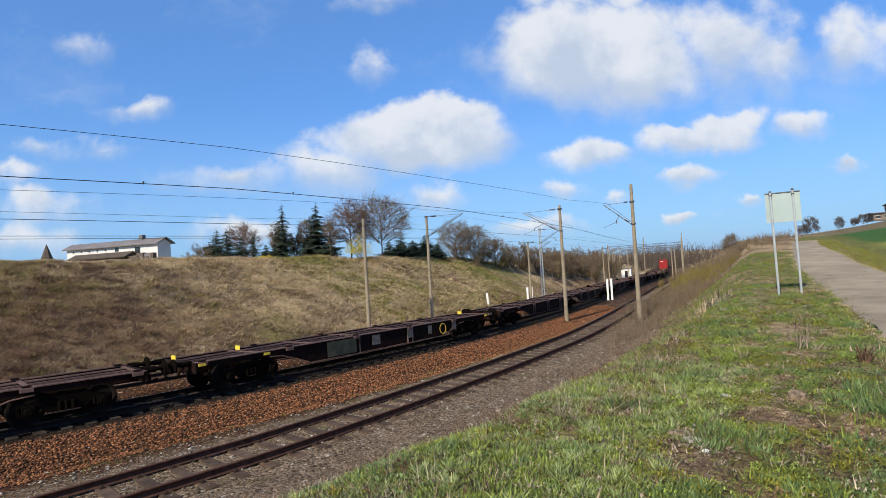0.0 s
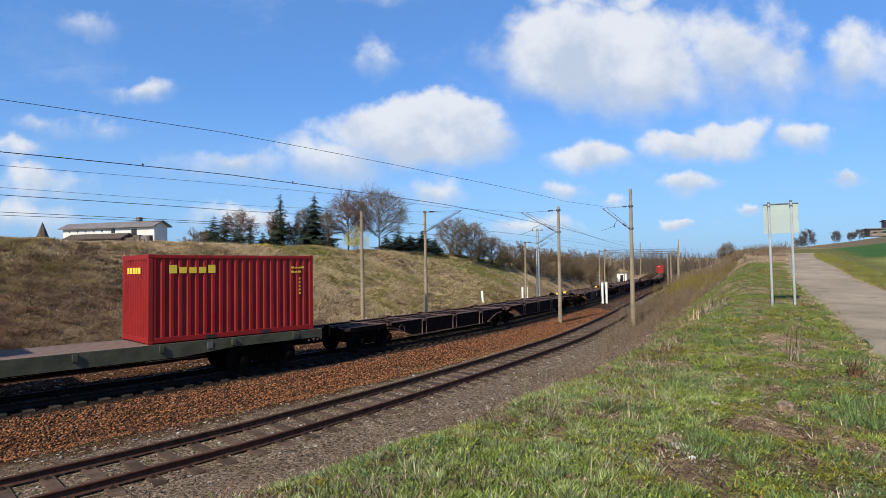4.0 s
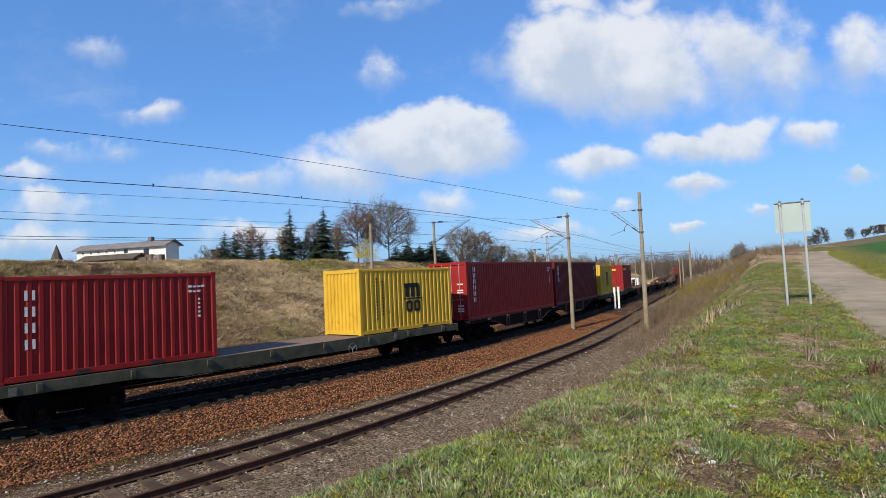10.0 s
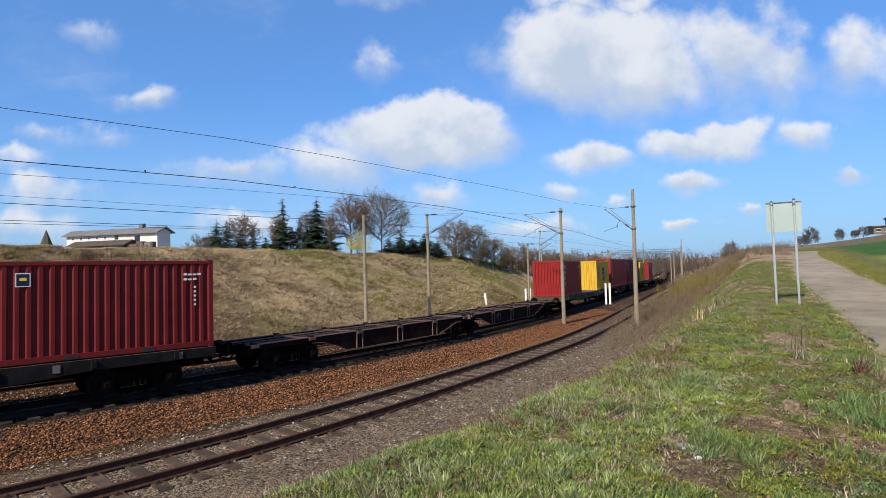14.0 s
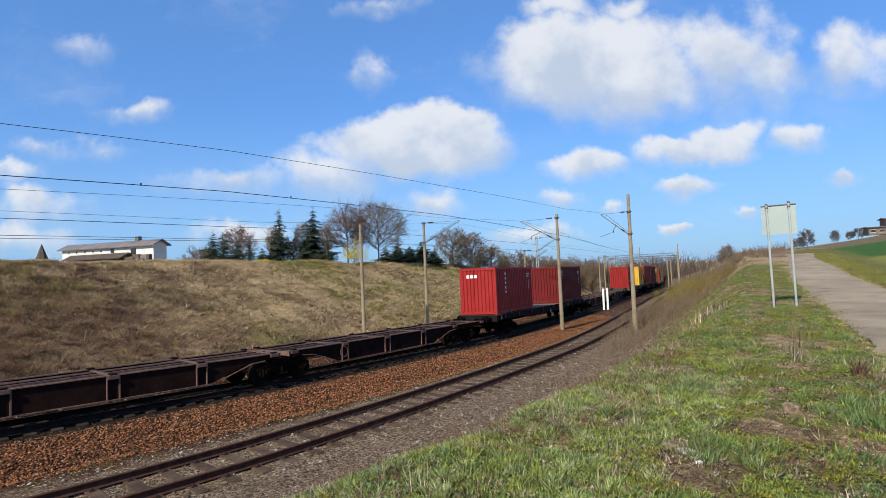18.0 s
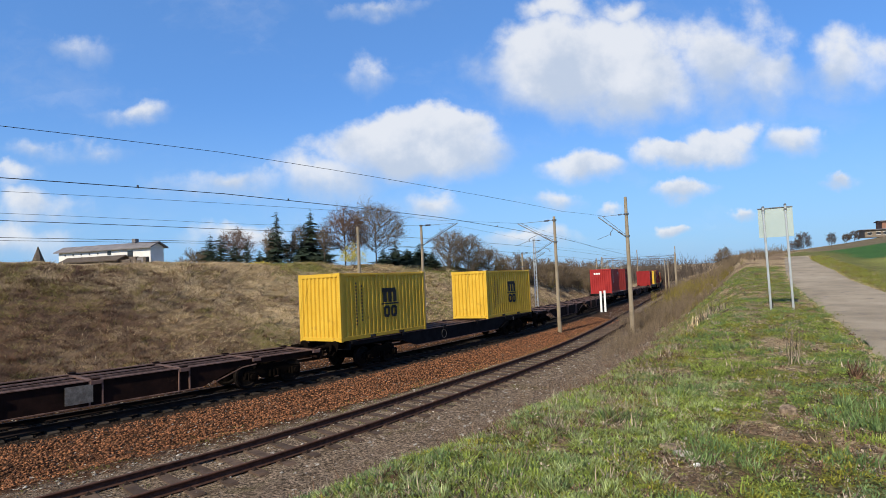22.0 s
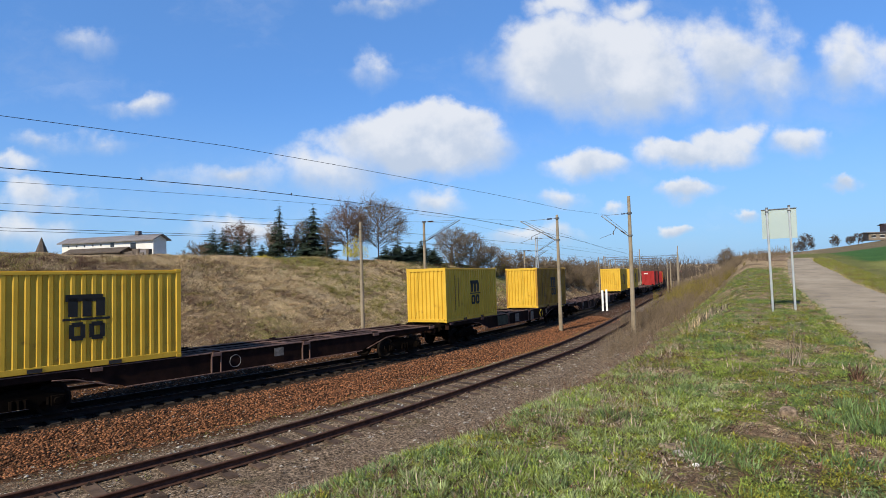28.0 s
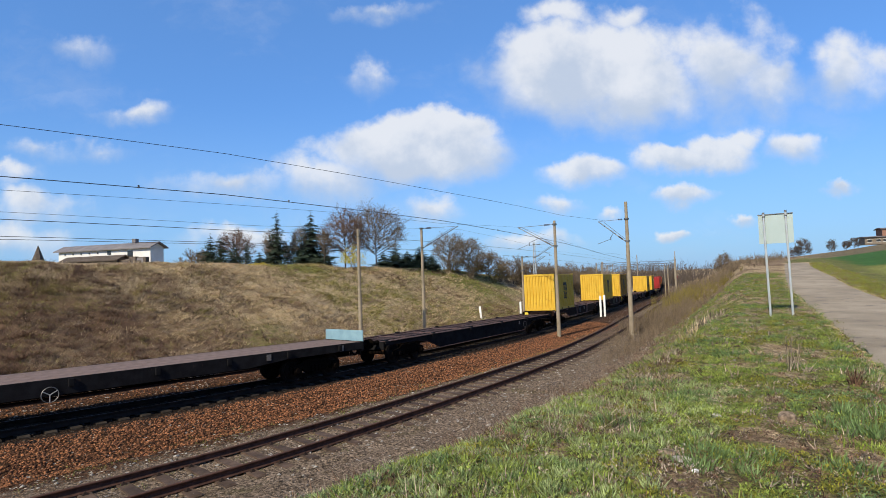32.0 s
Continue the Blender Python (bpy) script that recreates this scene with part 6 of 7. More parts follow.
# trees on the bank
fir(-49.4, 41.6, 6.3, "tall slender dark fir tree on top of the grass bank", 3, 0.30)
fir(-46.3, 43.6, 6.1, "broad dark fir tree on top of the grass bank", 5, 0.46)
for i, (x, y, h, w) in enumerate(((-58.7, 39.8, 4.6, 0.44), (-57.7, 40.4, 4.5, 0.46), (-56.0, 41.0, 3.4, 0.55), (-54.8, 41.8, 3.8, 0.26), (-52.9, 42.0, 2.3, 0.7), (-52.0, 42.6, 2.0, 0.8), (-44.9, 44.2, 2.6, 0.5), (-47.0, 42.9, 2.8, 0.6))):
    fir(x, y, h, "small dark conifer in the row behind the bank", 20 + i, w)
for i, (x, y, h, w) in enumerate(((-48.2, 57.8, 2.5, 0.85), (-47.0, 58.8, 3.1, 0.75), (-45.8, 59.8, 2.4, 0.95), (-44.4, 60.6, 2.9, 0.75), (-43.0, 61.4, 2.2, 0.9))):
    fir(x, y, h, "low dark pine behind the bank", 40 + i, w, 0.06)
round_tree(-45.0, 47.4, 7.0, 5.8, "bare spreading tree with reddish buds behind the bank", 12, 24, 0.02, fine=0.007, twig=M_TWIG_RED)
round_tree(-43.4, 50.8, 7.7, 7.8, "large bare tree with a rounded crown behind the bank", 19, 30, 0.02, fine=0.0065)
round_tree(-48.9, 44.6, 5.0, 2.6, "thin pale bare tree between the firs", 23, 11, 0.05, fine=0.008)
round_tree(-44.4, 43.6, 4.6, 2.0, "thin bare tree beside the broad fir", 24, 8, 0.05, fine=0.006)
round_tree(-52.2, 43.2, 5.2, 2.2, "thin bare tree beside the slender fir", 25, 8, 0.05, fine=0.006)
round_tree(-66.5, 49.0, 6.4, 5.4, "bare tree with a pinkish crown behind the conifers", 29, 16, 0.15, fine=0.009, twig=M_TWIG_RED)
for _k, (_s, _n, _h, _w) in enumerate(((69.0, -20.2, 5.6, 6.0), (72.5, -19.0, 5.4, 5.6), (77.0, -17.6, 4.6, 5.2), (84.0, -16.2, 4.4, 5.4), (90.0, -15.4, 4.2, 5.0), (98.0, -14.6, 4.2, 5.2), (107.0, -14.0, 4.4, 5.4))):
    _p = on(_s, _n)
    round_tree(_p.x, _p.y, _h, _w, "airy rounded bare tree on top of the bank", 140 + _k, 17, 0.0, fine=0.009, twig=M_TWIG)
for i, (x, y, h) in enumerate(((-72.6, 47.4, 4.3), (-66.0, 44.0, 3.6), (-55.0, 45.0, 4.2), (-78.9, 49.2, 3.6), (-50.6, 44.0, 3.6), (-82, 52, 3.2))):
    bare_tree(x, y, h, "thin bare tree behind the bank", 50 + i, 0.07, 0.7, 4, 2, tip=0.012)
_rng = random.Random(15)
for i in range(46):
    s_at = 64 + 70 * (i / 45) + _rng.uniform(-1, 1)
    n_at = float(np.interp(s_at, [64, 70, 80, 92, 110, 134], [-22.5, -19.2, -16.6, -14.6, -13.2, -12.6])) + _rng.uniform(-1.6, 1.2)
    spot = on(s_at, n_at)
    tall = (1.6 if s_at < 67.5 else 2.8) * _rng.uniform(0.75, 1.15)
    shrub(spot.x, spot.y, tall, "dense leafless thicket on top of the bank", 70 + i, 46, 1.0, M_TWIG if i % 3 else M_TWIG_OLIVE, 14, "thicket", 0.012)
for i, (x, y, h) in enumerate(((-36.5, 112, 5.2), (-39.5, 120, 5.0), (-37.5, 104, 3.8))):
    bare_tree(x, y, h, "bare tree at the end of the bank", 90 + i, 0.1, 0.7, 4, 2, tip=0.016)
for _k in range(26):
    _s = 92 + 84 * (_k / 25) + _rng.uniform(-2, 2)
    _p = on(_s, _rng.uniform(-16.5, -11.5))
    round_tree(_p.x, _p.y, _rng.uniform(3.4, 5.4), _rng.uniform(4.0, 5.6), "bare grey-brown tree in the thicket beside the line", 330 + _k, 10, 0.05, fine=0.013, twig=M_TWIG, full=9)
round_tree(-22.4, 160, 7.4, 5.2, "lone bare tree on the skyline above the cutting", 33, 14, 0.1, fine=0.014)


# brush on the right-hand slope
def slope_brush():
    rng = random.Random(77)
    brown, olive = [], []
    for i in range(150):
        s0 = 40 + 110 * rng.random() ** 1.25
        n0 = rng.uniform(7.2, 13.5) if s0 < 60 else rng.uniform(5.8, 16)
        low = n0 < 10.5
        tall = rng.uniform(0.7, 1.3) * float(np.interp(s0, [40, 58, 75, 110], [0.7, 1.5, 2.0, 2.1] if low else [0.6, 0.9, 0.9, 1.0]))
        bud = rng.random() < (0.75 if 52 < s0 < 115 and n0 < 12 else 0.15)
        for k in range(7):
            a, d = rng.uniform(0, 6.283), rng.uniform(0, 1.3) * (0.8 + tall * 0.3)
            s, n = s0 + d * math.cos(a) * 1.4, n0 + d * math.sin(a)
            p = on(s, n)
            h = tall * rng.uniform(0.75, 1.15) * (1.1 - 0.25 * d)
            brush(olive if bud else brown, rng, p.x, p.y, ground_z(s, n, p.x, p.y)[0], max(h, 0.35), 10, 0.75, 4, 0.009 if s0 < 60 else 0.015)
    for i in range(170):
        s = rng.uniform(27, 44)
        n = rng.uniform(8.2, 10.2)
        p = on(s, n)
        brush(brown, rng, p.x, p.y, ground_z(s, n, p.x, p.y)[0], rng.uniform(0.35, 1.0), 5, 0.6, 4, 0.006)
    for i in range(70):
        s = rng.uniform(33, 44)
        n = rng.uniform(6.9, 8.5)
        p = on(s, n)
        brush(brown, rng, p.x, p.y, ground_z(s, n, p.x, p.y)[0], rng.uniform(0.4, 1.2), 5, 0.5, 4, 0.006)
    for i in range(260):
        s = 43.5 + 55 * rng.random() ** 1.4
        n = rng.uniform(5.4, 8.4)
        p = on(s, n)
        brush(brown, rng, p.x, p.y, ground_z(s, n, p.x, p.y)[0], rng.uniform(0.5, 1.3), 6, 0.6, 4, 0.009)
    for i in range(230):
        s = rng.uniform(41.5, 64)
        n = rng.uniform(6.7, 9.8)
        p = on(s, n)
        brush(brown, rng, p.x, p.y, ground_z(s, n, p.x, p.y)[0], rng.uniform(0.8, 1.6), 9, 0.6, 5, 0.008)
    for segs, m, label in ((brown, M_TWIG, "brown leafless scrub along the foot of the slope"), (olive, M_TWIG_OLIVE, "olive-brown budding scrub on the slope above the tracks")):
        tagged(new("scrub", soup("scrub", *sticks(segs, 3), [m])), label, "scrub", kind="stuff")
    far = []
    for i in range(260):
        y = rng.uniform(95, 200)
        x = np.interp(y, [95, 150, 200], [-10, -16, -26]) + rng.uniform(-10, 1.5) - 2.5
        brush(far, rng, x, y, land(x, y)[2], rng.uniform(1.2, 3.0), 6, 0.7, 4, 0.028)
    for i in range(150):
        y = rng.uniform(58, 150)
        x = lane_left(y) - rng.uniform(1.0, 5.0)
        brush(far, rng, x, y, land(x, y)[2], rng.uniform(0.5, 1.2), 8, 0.7, 4, 0.014)
    for i in range(420):
        s = rng.uniform(100, 215)
        n = rng.uniform(6, 22)
        p = on(s, n)
        brush(far, rng, p.x, p.y, ground_z(s, n, p.x, p.y)[0], rng.uniform(1.0, 2.6), 6, 0.7, 4, 0.026)
    for k, (x, y, h, w) in enumerate(((-4.8, 150, 4.4, 4.0), (-6.4, 152, 3.0, 3.4), (0.3, 172, 3.6, 2.4), (3.4, 174, 2.6, 2.0), (5.2, 178, 3.2, 3.0))):
        round_tree(x, y, h, w, "dark leafless bush on the edge of the field", 300 + k, 11, 0.0, 0.05, 0.012, M_BARK, name="field_bush")
    tagged(new("scrub", soup("scrub", *sticks(far, 3), [M_TWIG])), "distant brown scrub along the lane", "scrub", kind="stuff")


slope_brush()


def bank_brambles():
    """Low leafless brambles scattered over the bank, thickest at its foot and its near end."""
    rng = random.Random(66)
    segs = []
    for i in range(420):
        s = 4 + 60 * rng.random() ** (2.0 if i % 2 else 1.0)
        top = float(np.interp(s, BANK_S, BANK_H))
        n = -9.4 - (top + 0.75) / 0.55 * (rng.random() ** 2.2 if s > 20 else rng.random() ** 1.3)
        p = on(s, n)
        if hum(p.x, p.y, 0.3, 97) < (0.0 if s > 18 else -0.2):
            continue
        brush(segs, rng, p.x, p.y, ground_z(s, n, p.x, p.y)[0], rng.uniform(0.25, 0.6), 12, 1.1, 4, 0.008)
    tagged(new("brambles", soup("brambles", *sticks(segs, 3), [M_TWIG_RED])), "low reddish-brown leafless brambles on the grass bank", "brambles", kind="stuff")


bank_brambles()


# ---------------------------------------------------------------- grass, straw and stones
def blades(name, label, mats, clumps, seed, thick=1.0):
    """One object of many grass blades. clumps: (place, height, width, count, lean, material)."""
    rng = np.random.default_rng(seed)
    verts, index = [], []
    for p, h, w, count, lean, mi in clumps:
        a = rng.uniform(0, 2 * np.pi, count)
        r = rng.uniform(0, w, count)
        base = np.stack([p[0] + r * np.cos(a), p[1] + r * np.sin(a), np.full(count, p[2] - 0.012)], 1)
        hh = h * rng.uniform(0.45, 1.2, count)
        out = rng.uniform(0.1, lean, count)
        b = rng.uniform(0, 2 * np.pi, count)
        tip = base + np.stack([np.cos(a) * out * hh + 0.3 * hh * np.cos(b), np.sin(a) * out * hh + 0.3 * hh * np.sin(b), hh], 1)
        side = np.stack([-np.sin(b), np.cos(b), np.zeros(count)], 1) * (0.0022 + 0.016 * hh[:, None]) * thick
        verts.append(np.stack([base - side, base + side, tip], 1).reshape(-1, 3))
        index.append(np.full(count, mi))
    v = np.concatenate(verts)
    return tagged(new(name, soup(name, v, np.arange(len(v)).reshape(-1, 3), mats, np.concatenate(index))), label, "grass", kind="stuff")


def leafy(name, label, mats, spots, seed, leaves=48):
    """One object of many low leafy cushions: (place, radius, height, leaf length, material)."""
    rng = np.random.default_rng(seed)
    n = len(spots)
    p = np.array([tuple(q[0]) for q in spots])[:, None]
    r, h, size = (np.array([q[k] for q in spots])[:, None] for k in (1, 2, 3))
    a, d = rng.uniform(0, 2 * np.pi, (n, leaves)), np.sqrt(rng.uniform(0, 1, (n, leaves)))
    rim = 1 + 0.45 * np.sin(3 * a + rng.uniform(0, 6.28, (n, 1)))
    c = p + np.stack([r * d * rim * np.cos(a), r * d * rim * np.sin(a), h * (1 - d ** 2) * rng.uniform(0.5, 1.15, (n, leaves))], 2)
    b = rng.uniform(0, 2 * np.pi, (n, leaves))
    tilt = rng.uniform(0.1, 1.1, (n, leaves))
    L = size * rng.uniform(0.6, 1.4, (n, leaves))
    way = np.stack([np.cos(b) * np.cos(tilt), np.sin(b) * np.cos(tilt), np.sin(tilt)], 2)
    side = np.stack([-np.sin(b), np.cos(b), rng.uniform(-0.4, 0.4, (n, leaves))], 2) * (L * 0.22)[:, :, None]
    mid = c + way * (L * 0.45)[:, :, None]
    tip = c + way * L[:, :, None]
    v = np.stack([c, mid - side, tip, mid + side], 2).reshape(-1, 3)
    f = np.arange(len(v)).reshape(-1, 4)
    index = np.repeat(np.array([q[4] for q in spots]), leaves)
    me = soup(name, v, f, mats, index)
    return me if not label else tagged(new(name, me), label, "plants", kind="stuff")




def verge_spot(rng, reach, power, first=3.6):
    """A place on the verge, denser near its beginning, or None where the lane or the bare ground round the eye is."""
    s = first + reach * rng.random() ** power
    e = float(np.interp(s, EDGE_S, EDGE_N))
    n = rng.uniform(e - 0.35, 20.6)
    p = on(s, n)
    if p.x > lane_left(p.y) + 0.1 + 0.25 * hum(0, p.y, 0.9, 11) or p.x ** 2 + p.y ** 2 < 4.5:
        return None
    p.z = ground_z(s, n, p.x, p.y)[0]
    return s, n, n - e, p


def verge_plants():
    rng = random.Random(45)
    spots = []
    for i in range(12500):
        q = verge_spot(rng, 34, 1.7)
        if not q:
            continue
        s, n, inside, p = q
        v = sward(p.x, p.y)
        r = rng.random()
        if v < -0.02:
            if r < 0.45:
                continue
            mi = 3 if r < 0.66 else 5 if r < 0.92 else 4
        else:
            moss = hum(p.x, p.y, 1.1, 51)
            mi = 4 if moss > 0.14 and r < 0.8 else 1 if hum(p.x, p.y, 0.8, 31) > 0.12 and r < 0.8 else 0 if r < 0.86 else 5
        p.z -= 0.004
        big = 1.0 if s < 14 else 1.4
        wide = rng.uniform(0.03, 0.11) * big
        spots.append((p, wide, wide * rng.uniform(0.35, 0.9), rng.uniform(0.012, 0.028) * big, mi))
    leafy("verge_plants", "low leafy weeds and moss cushions on the verge", [M_BLADE, M_BLADE_BLUE, M_STRAW, M_DEAD, M_MOSS, M_LITTER], spots, 77, 30)


def verge_grass():
    rng = random.Random(5)
    clumps = []
    # kinds: 0 fresh, 1 blue-green, 2 straw, 3 dead, 4 moss, 5 litter
    for i in range(34000):
        q = verge_spot(rng, 42, 1.75)
        if not q:
            continue
        s, n, inside, p = q
        v = sward(p.x, p.y) + (0.14 if inside < 2.2 else -0.22 if p.x > -0.5 and p.y < 9 else -0.07)
        blue = (0.16 if p.x > -0.9 else 0.0) + hum(p.x, p.y, 0.75, 61) + 0.5 * hum(p.x, p.y, 2.1, 62)
        moss = hum(p.x, p.y, 1.1, 51) + 0.3 * hum(p.x, p.y, 3.1, 52)
        r = rng.random()
        far = 1.0 if s < 14 else 1.3
        if v < 0.0:
            # bare patches: litter, dead stalks, a blade here and there
            if r < 0.75:
                clumps.append((p, rng.uniform(0.012, 0.05), 0.10 * far, 10, 2.8, 3 if r < 0.40 and p.x > -0.7 and p.y < 9 else 5 if r < 0.40 else 3 if r < 0.68 else 0))
            continue
        if inside < 1.9 and p.y < 8 and 0.25 < r < 0.55:
            # thick pale tufts along the edge of the slope
            clumps.append((p, rng.uniform(0.03, 0.075), 0.06, 30, 1.4, 6))
        elif r < 0.13 or (inside < 0.9 and r < 0.40):
            clumps.append((p, rng.uniform(0.02, 0.07), 0.08 * far, 12, 1.9, 5 if r < 0.09 or r > 0.2 else 3))
        elif blue > 0.24:
            clumps.append((p, rng.uniform(0.03, 0.075) * far, 0.06 * far, 20 if s < 14 else 14, 1.1, 1 if r < 0.75 else 0))
        elif moss > 0.06:
            clumps.append((p, rng.uniform(0.016, 0.042), 0.08 * far, 26 if s < 14 else 16, 1.9, 4 if r < 0.6 else 0 if r < 0.85 else 5))
        else:
            clumps.append((p, (0.024 + 0.03 * min(1.0, max(0.0, v))) * rng.uniform(0.6, 1.7) * far, 0.045 * far, 20 if s < 14 else 13, 1.6, 1 if r < 0.55 and p.x > -0.7 and p.y < 9 else 0 if r < 0.84 else 5 if r < 0.92 else 1 if r < 0.96 else 3))
    # the rough strip between lane and field
    for i in range(2600):
        y = 9 + 54 * rng.random()
        x = lane_left(y) + lane_width(y) + 0.1 + rng.random() ** 1.5 * 1.3
        p = Vector((x, y, land(x, y)[2]))
        r = rng.random()
        clumps.append((p, rng.uniform(0.03, 0.13), 0.14, 16, 1.3, 4 if r < 0.5 else 0 if r < 0.75 else 5 if r < 0.9 else 3))
    # dry stalks and taller tufts among it
    for i in range(1500):
        q = verge_spot(rng, 36, 1.0, 6.5)
        if not q:
            continue
        p, r = q[3], rng.random()
        if r < 0.5:
            clumps.append((p, rng.uniform(0.05, 0.14), 0.06, 7, 0.8, 5))
        else:
            clumps.append((p, rng.uniform(0.04, 0.10), 0.08, 24, 1.0, 0 if r < 0.8 else 1))
    for x, y, h, w, mi in ((-0.90, 4.75, 0.12, 0.26, 1), (-0.55, 4.85, 0.11, 0.22, 1), (0.12, 6.3, 0.15, 0.32, 1), (0.15, 7.1, 0.13, 0.3, 1), (0.05, 5.1, 0.10, 0.25, 1), (0.2, 5.6, 0.08, 0.22, 0),
                           (-2.0, 7.6, 0.10, 0.2, 1), (-1.5, 6.9, 0.10, 0.22, 1), (-1.35, 6.7, 0.08, 0.18, 0), (-2.4, 6.0, 0.09, 0.25, 0), (-1.7, 5.3, 0.10, 0.2, 1), (-1.2, 10.6, 0.13, 0.4, 1), (-2.6, 17.2, 0.14, 0.7, 1), (-1.9, 22.5, 0.12, 0.8, 1)):
        for k in range(6):
            q = Vector((x + rng.uniform(-w, w), y + rng.uniform(-w, w), 0))
            q.z = land(q.x, q.y)[2]
            clumps.append((q, h * rng.uniform(0.45, 0.95), w * 0.6, 60, 0.8, mi))
    # a stand of tawny stubble
    for k in range(46):
        q = Vector((-3.4 + rng.gauss(0, 0.28), 19.4 + rng.gauss(0, 0.45), 0))
        q.z = land(q.x, q.y)[2]
        clumps.append((q, rng.uniform(0.22, 0.48), 0.10, 9, 0.35, 2 if rng.random() < 0.45 else 5))
    blades("verge_grass", "short fresh green grass with moss, bare and dead patches on the verge", [M_BLADE, M_BLADE_BLUE, M_STRAW, M_DEAD, M_MOSS, M_LITTER, M_BLADE_PALE], clumps, 1, 2.0)
    clumps = []
    for i in range(13000):
        s = 3 + 45 * rng.random() ** 1.3
        f = float(np.interp(s, [-70, 10, 26, 40, 80, 470], [9.4, 9.2, 8.6, 8.0, 7.7, 7.6]))
        e = float(np.interp(s, EDGE_S, EDGE_N))
        n = f + 0.2 + (e - f + 1.0) * rng.random() ** 0.6
        p = on(s, n)
        if hum(p.x, p.y, 0.9, 81) < -0.1:
            continue
        p.z = ground_z(s, n, p.x, p.y)[0]
        clumps.append((p, rng.uniform(0.03, 0.17), 0.13, 9, 1.6, rng.choice((3, 3, 3, 5, 5))))
    for i in range(160):
        s = rng.uniform(20, 46)
        n = rng.uniform(11.5, 15.8)
        p = on(s, n)
        p.z = ground_z(s, n, p.x, p.y)[0]
        clumps.append((p, rng.uniform(0.10, 0.28), 0.14, 8, 0.5, rng.choice((3, 3, 0))))
    for i in range(3000):
        s = rng.uniform(2, 42)
        n = rng.uniform(3.9, 5.4)
        p = on(s, n)
        if hum(p.x, p.y, 0.6, 95) + 0.4 * hum(p.x, p.y, 1.8, 96) < 0.12:
            continue
        p.z = ground_z(s, n, p.x, p.y)[0]
        clumps.append((p, rng.uniform(0.015, 0.05), 0.12, 14, 1.8, rng.choice((0, 4, 4, 3))))
    for i in range(900):
        s = rng.uniform(2, 40)
        n = rng.uniform(3.9, siding_n(s) - 1.0) if rng.random() < 0.7 else siding_n(s) + rng.uniform(-0.6, 1.6)
        p = on(s, n)
        p.z = ground_z(s, n, p.x, p.y)[0]
        clumps.append((p, rng.uniform(0.03, 0.10), 0.16, 12, 1.2, 0 if rng.random() < 0.6 else 3))
    blades("dead_grass", "dead stalks and straw on the gravel slope and beside the siding", [M_BLADE, M_BLADE_BLUE, M_STRAW, M_DEAD, M_MOSS, M_LITTER], clumps, 2)


def bank_grass():
    """Tangled grass on the bank: straw streaks, olive patches, dark brambles towards the foot and the near end."""
    rng = random.Random(9)
    clumps = []
    for i in range(42000):
        s = 3 + 69 * rng.random() ** 1.15 if rng.random() < 0.9 else rng.uniform(72, 110)
        top = float(np.interp(s, BANK_S, BANK_H))
        n = -9.3 - rng.random() * ((top + 0.75) / 0.55 + 1.2)
        p = on(s, n)
        p.z = ground_z(s, n, p.x, p.y)[0]
        up = (-9.3 - n) / ((top + 0.75) / 0.55)
        streak = hum(p.x, p.y, 0.45, 42) + 0.6 * hum(p.x, p.y, 1.3, 44)
        olive = hum(p.x, p.y, 0.13, 7) + 0.4 * hum(p.x, p.y, 0.5, 46) + float(np.interp(s, [6, 20, 27, 36, 48, 58], [0.30, 0.10, -0.25, 0.22, 0.25, 0.0])) * (1.0 if up > 0.45 else 0.3)
        dark = hum(p.x, p.y, 0.22, 15) + 0.4 * hum(p.x, p.y, 0.9, 43) + (0.32 if up < 0.30 else 0) + float(np.interp(s, [6, 14, 23], [0.85, 0.62, 0])) * (1.0 if up < 0.7 else 0.15)
        r = rng.random()
        if up > 0.5 and s < 26 and olive > -0.15 and r < 0.8:
            mi = 4 if r < 0.62 else 0 if r < 0.68 else 2
        elif dark > 0.34:
            mi = 3 if r < 0.62 else 5 if r < 0.84 else 2 if r < 0.90 else 4
        elif olive > 0.12:
            mi = 4 if r < 0.62 else 2 if r < 0.74 else 3 if r < 0.88 else 0
        elif streak > -0.12:
            mi = 2 if r < 0.80 else 5 if r < 0.88 else 4
        else:
            mi = 3 if r < 0.22 else 5 if r < 0.56 else 4 if r < 0.78 else 2
        tall = rng.uniform(0.06, 0.24) * (1.35 if dark > 0.4 else 1) + (0.22 * rng.random() if r > 0.95 else 0)
        clumps.append((p, tall, 0.24, 8, 2.8 if mi in (2, 5) else 1.6, mi))
    # tussocks: thick bunches that catch the light, each with its own shade
    for i in range(2600):
        s = rng.uniform(4, 66)
        top = float(np.interp(s, BANK_S, BANK_H))
        n = -9.6 - rng.random() * ((top + 0.75) / 0.55 + 0.6)
        p = on(s, n)
        p.z = ground_z(s, n, p.x, p.y)[0]
        warm = hum(p.x, p.y, 0.3, 48) + float(np.interp(s, [10, 20, 32, 48], [-0.35, 0.05, 0.4, 0.1]))
        mi = 3 if s < 17 and n > -17 and rng.random() < 0.7 else 4 if 34 < s < 52 and hum(p.x, p.y, 0.2, 49) > -0.05 else 2 if warm > 0.05 else 3 if warm < -0.3 else rng.choice((2, 2, 4, 4, 5, 5, 3))
        clumps.append((p, rng.uniform(0.16, 0.36), 0.25, 46, 2.4, mi))
    blades("bank_grass", "tangled dry straw-coloured grass with olive patches on the railway bank", [M_BLADE, M_BLADE_BLUE, M_STRAW, M_DEAD, M_OLIVE, M_LITTER], clumps, 3, 1.5)


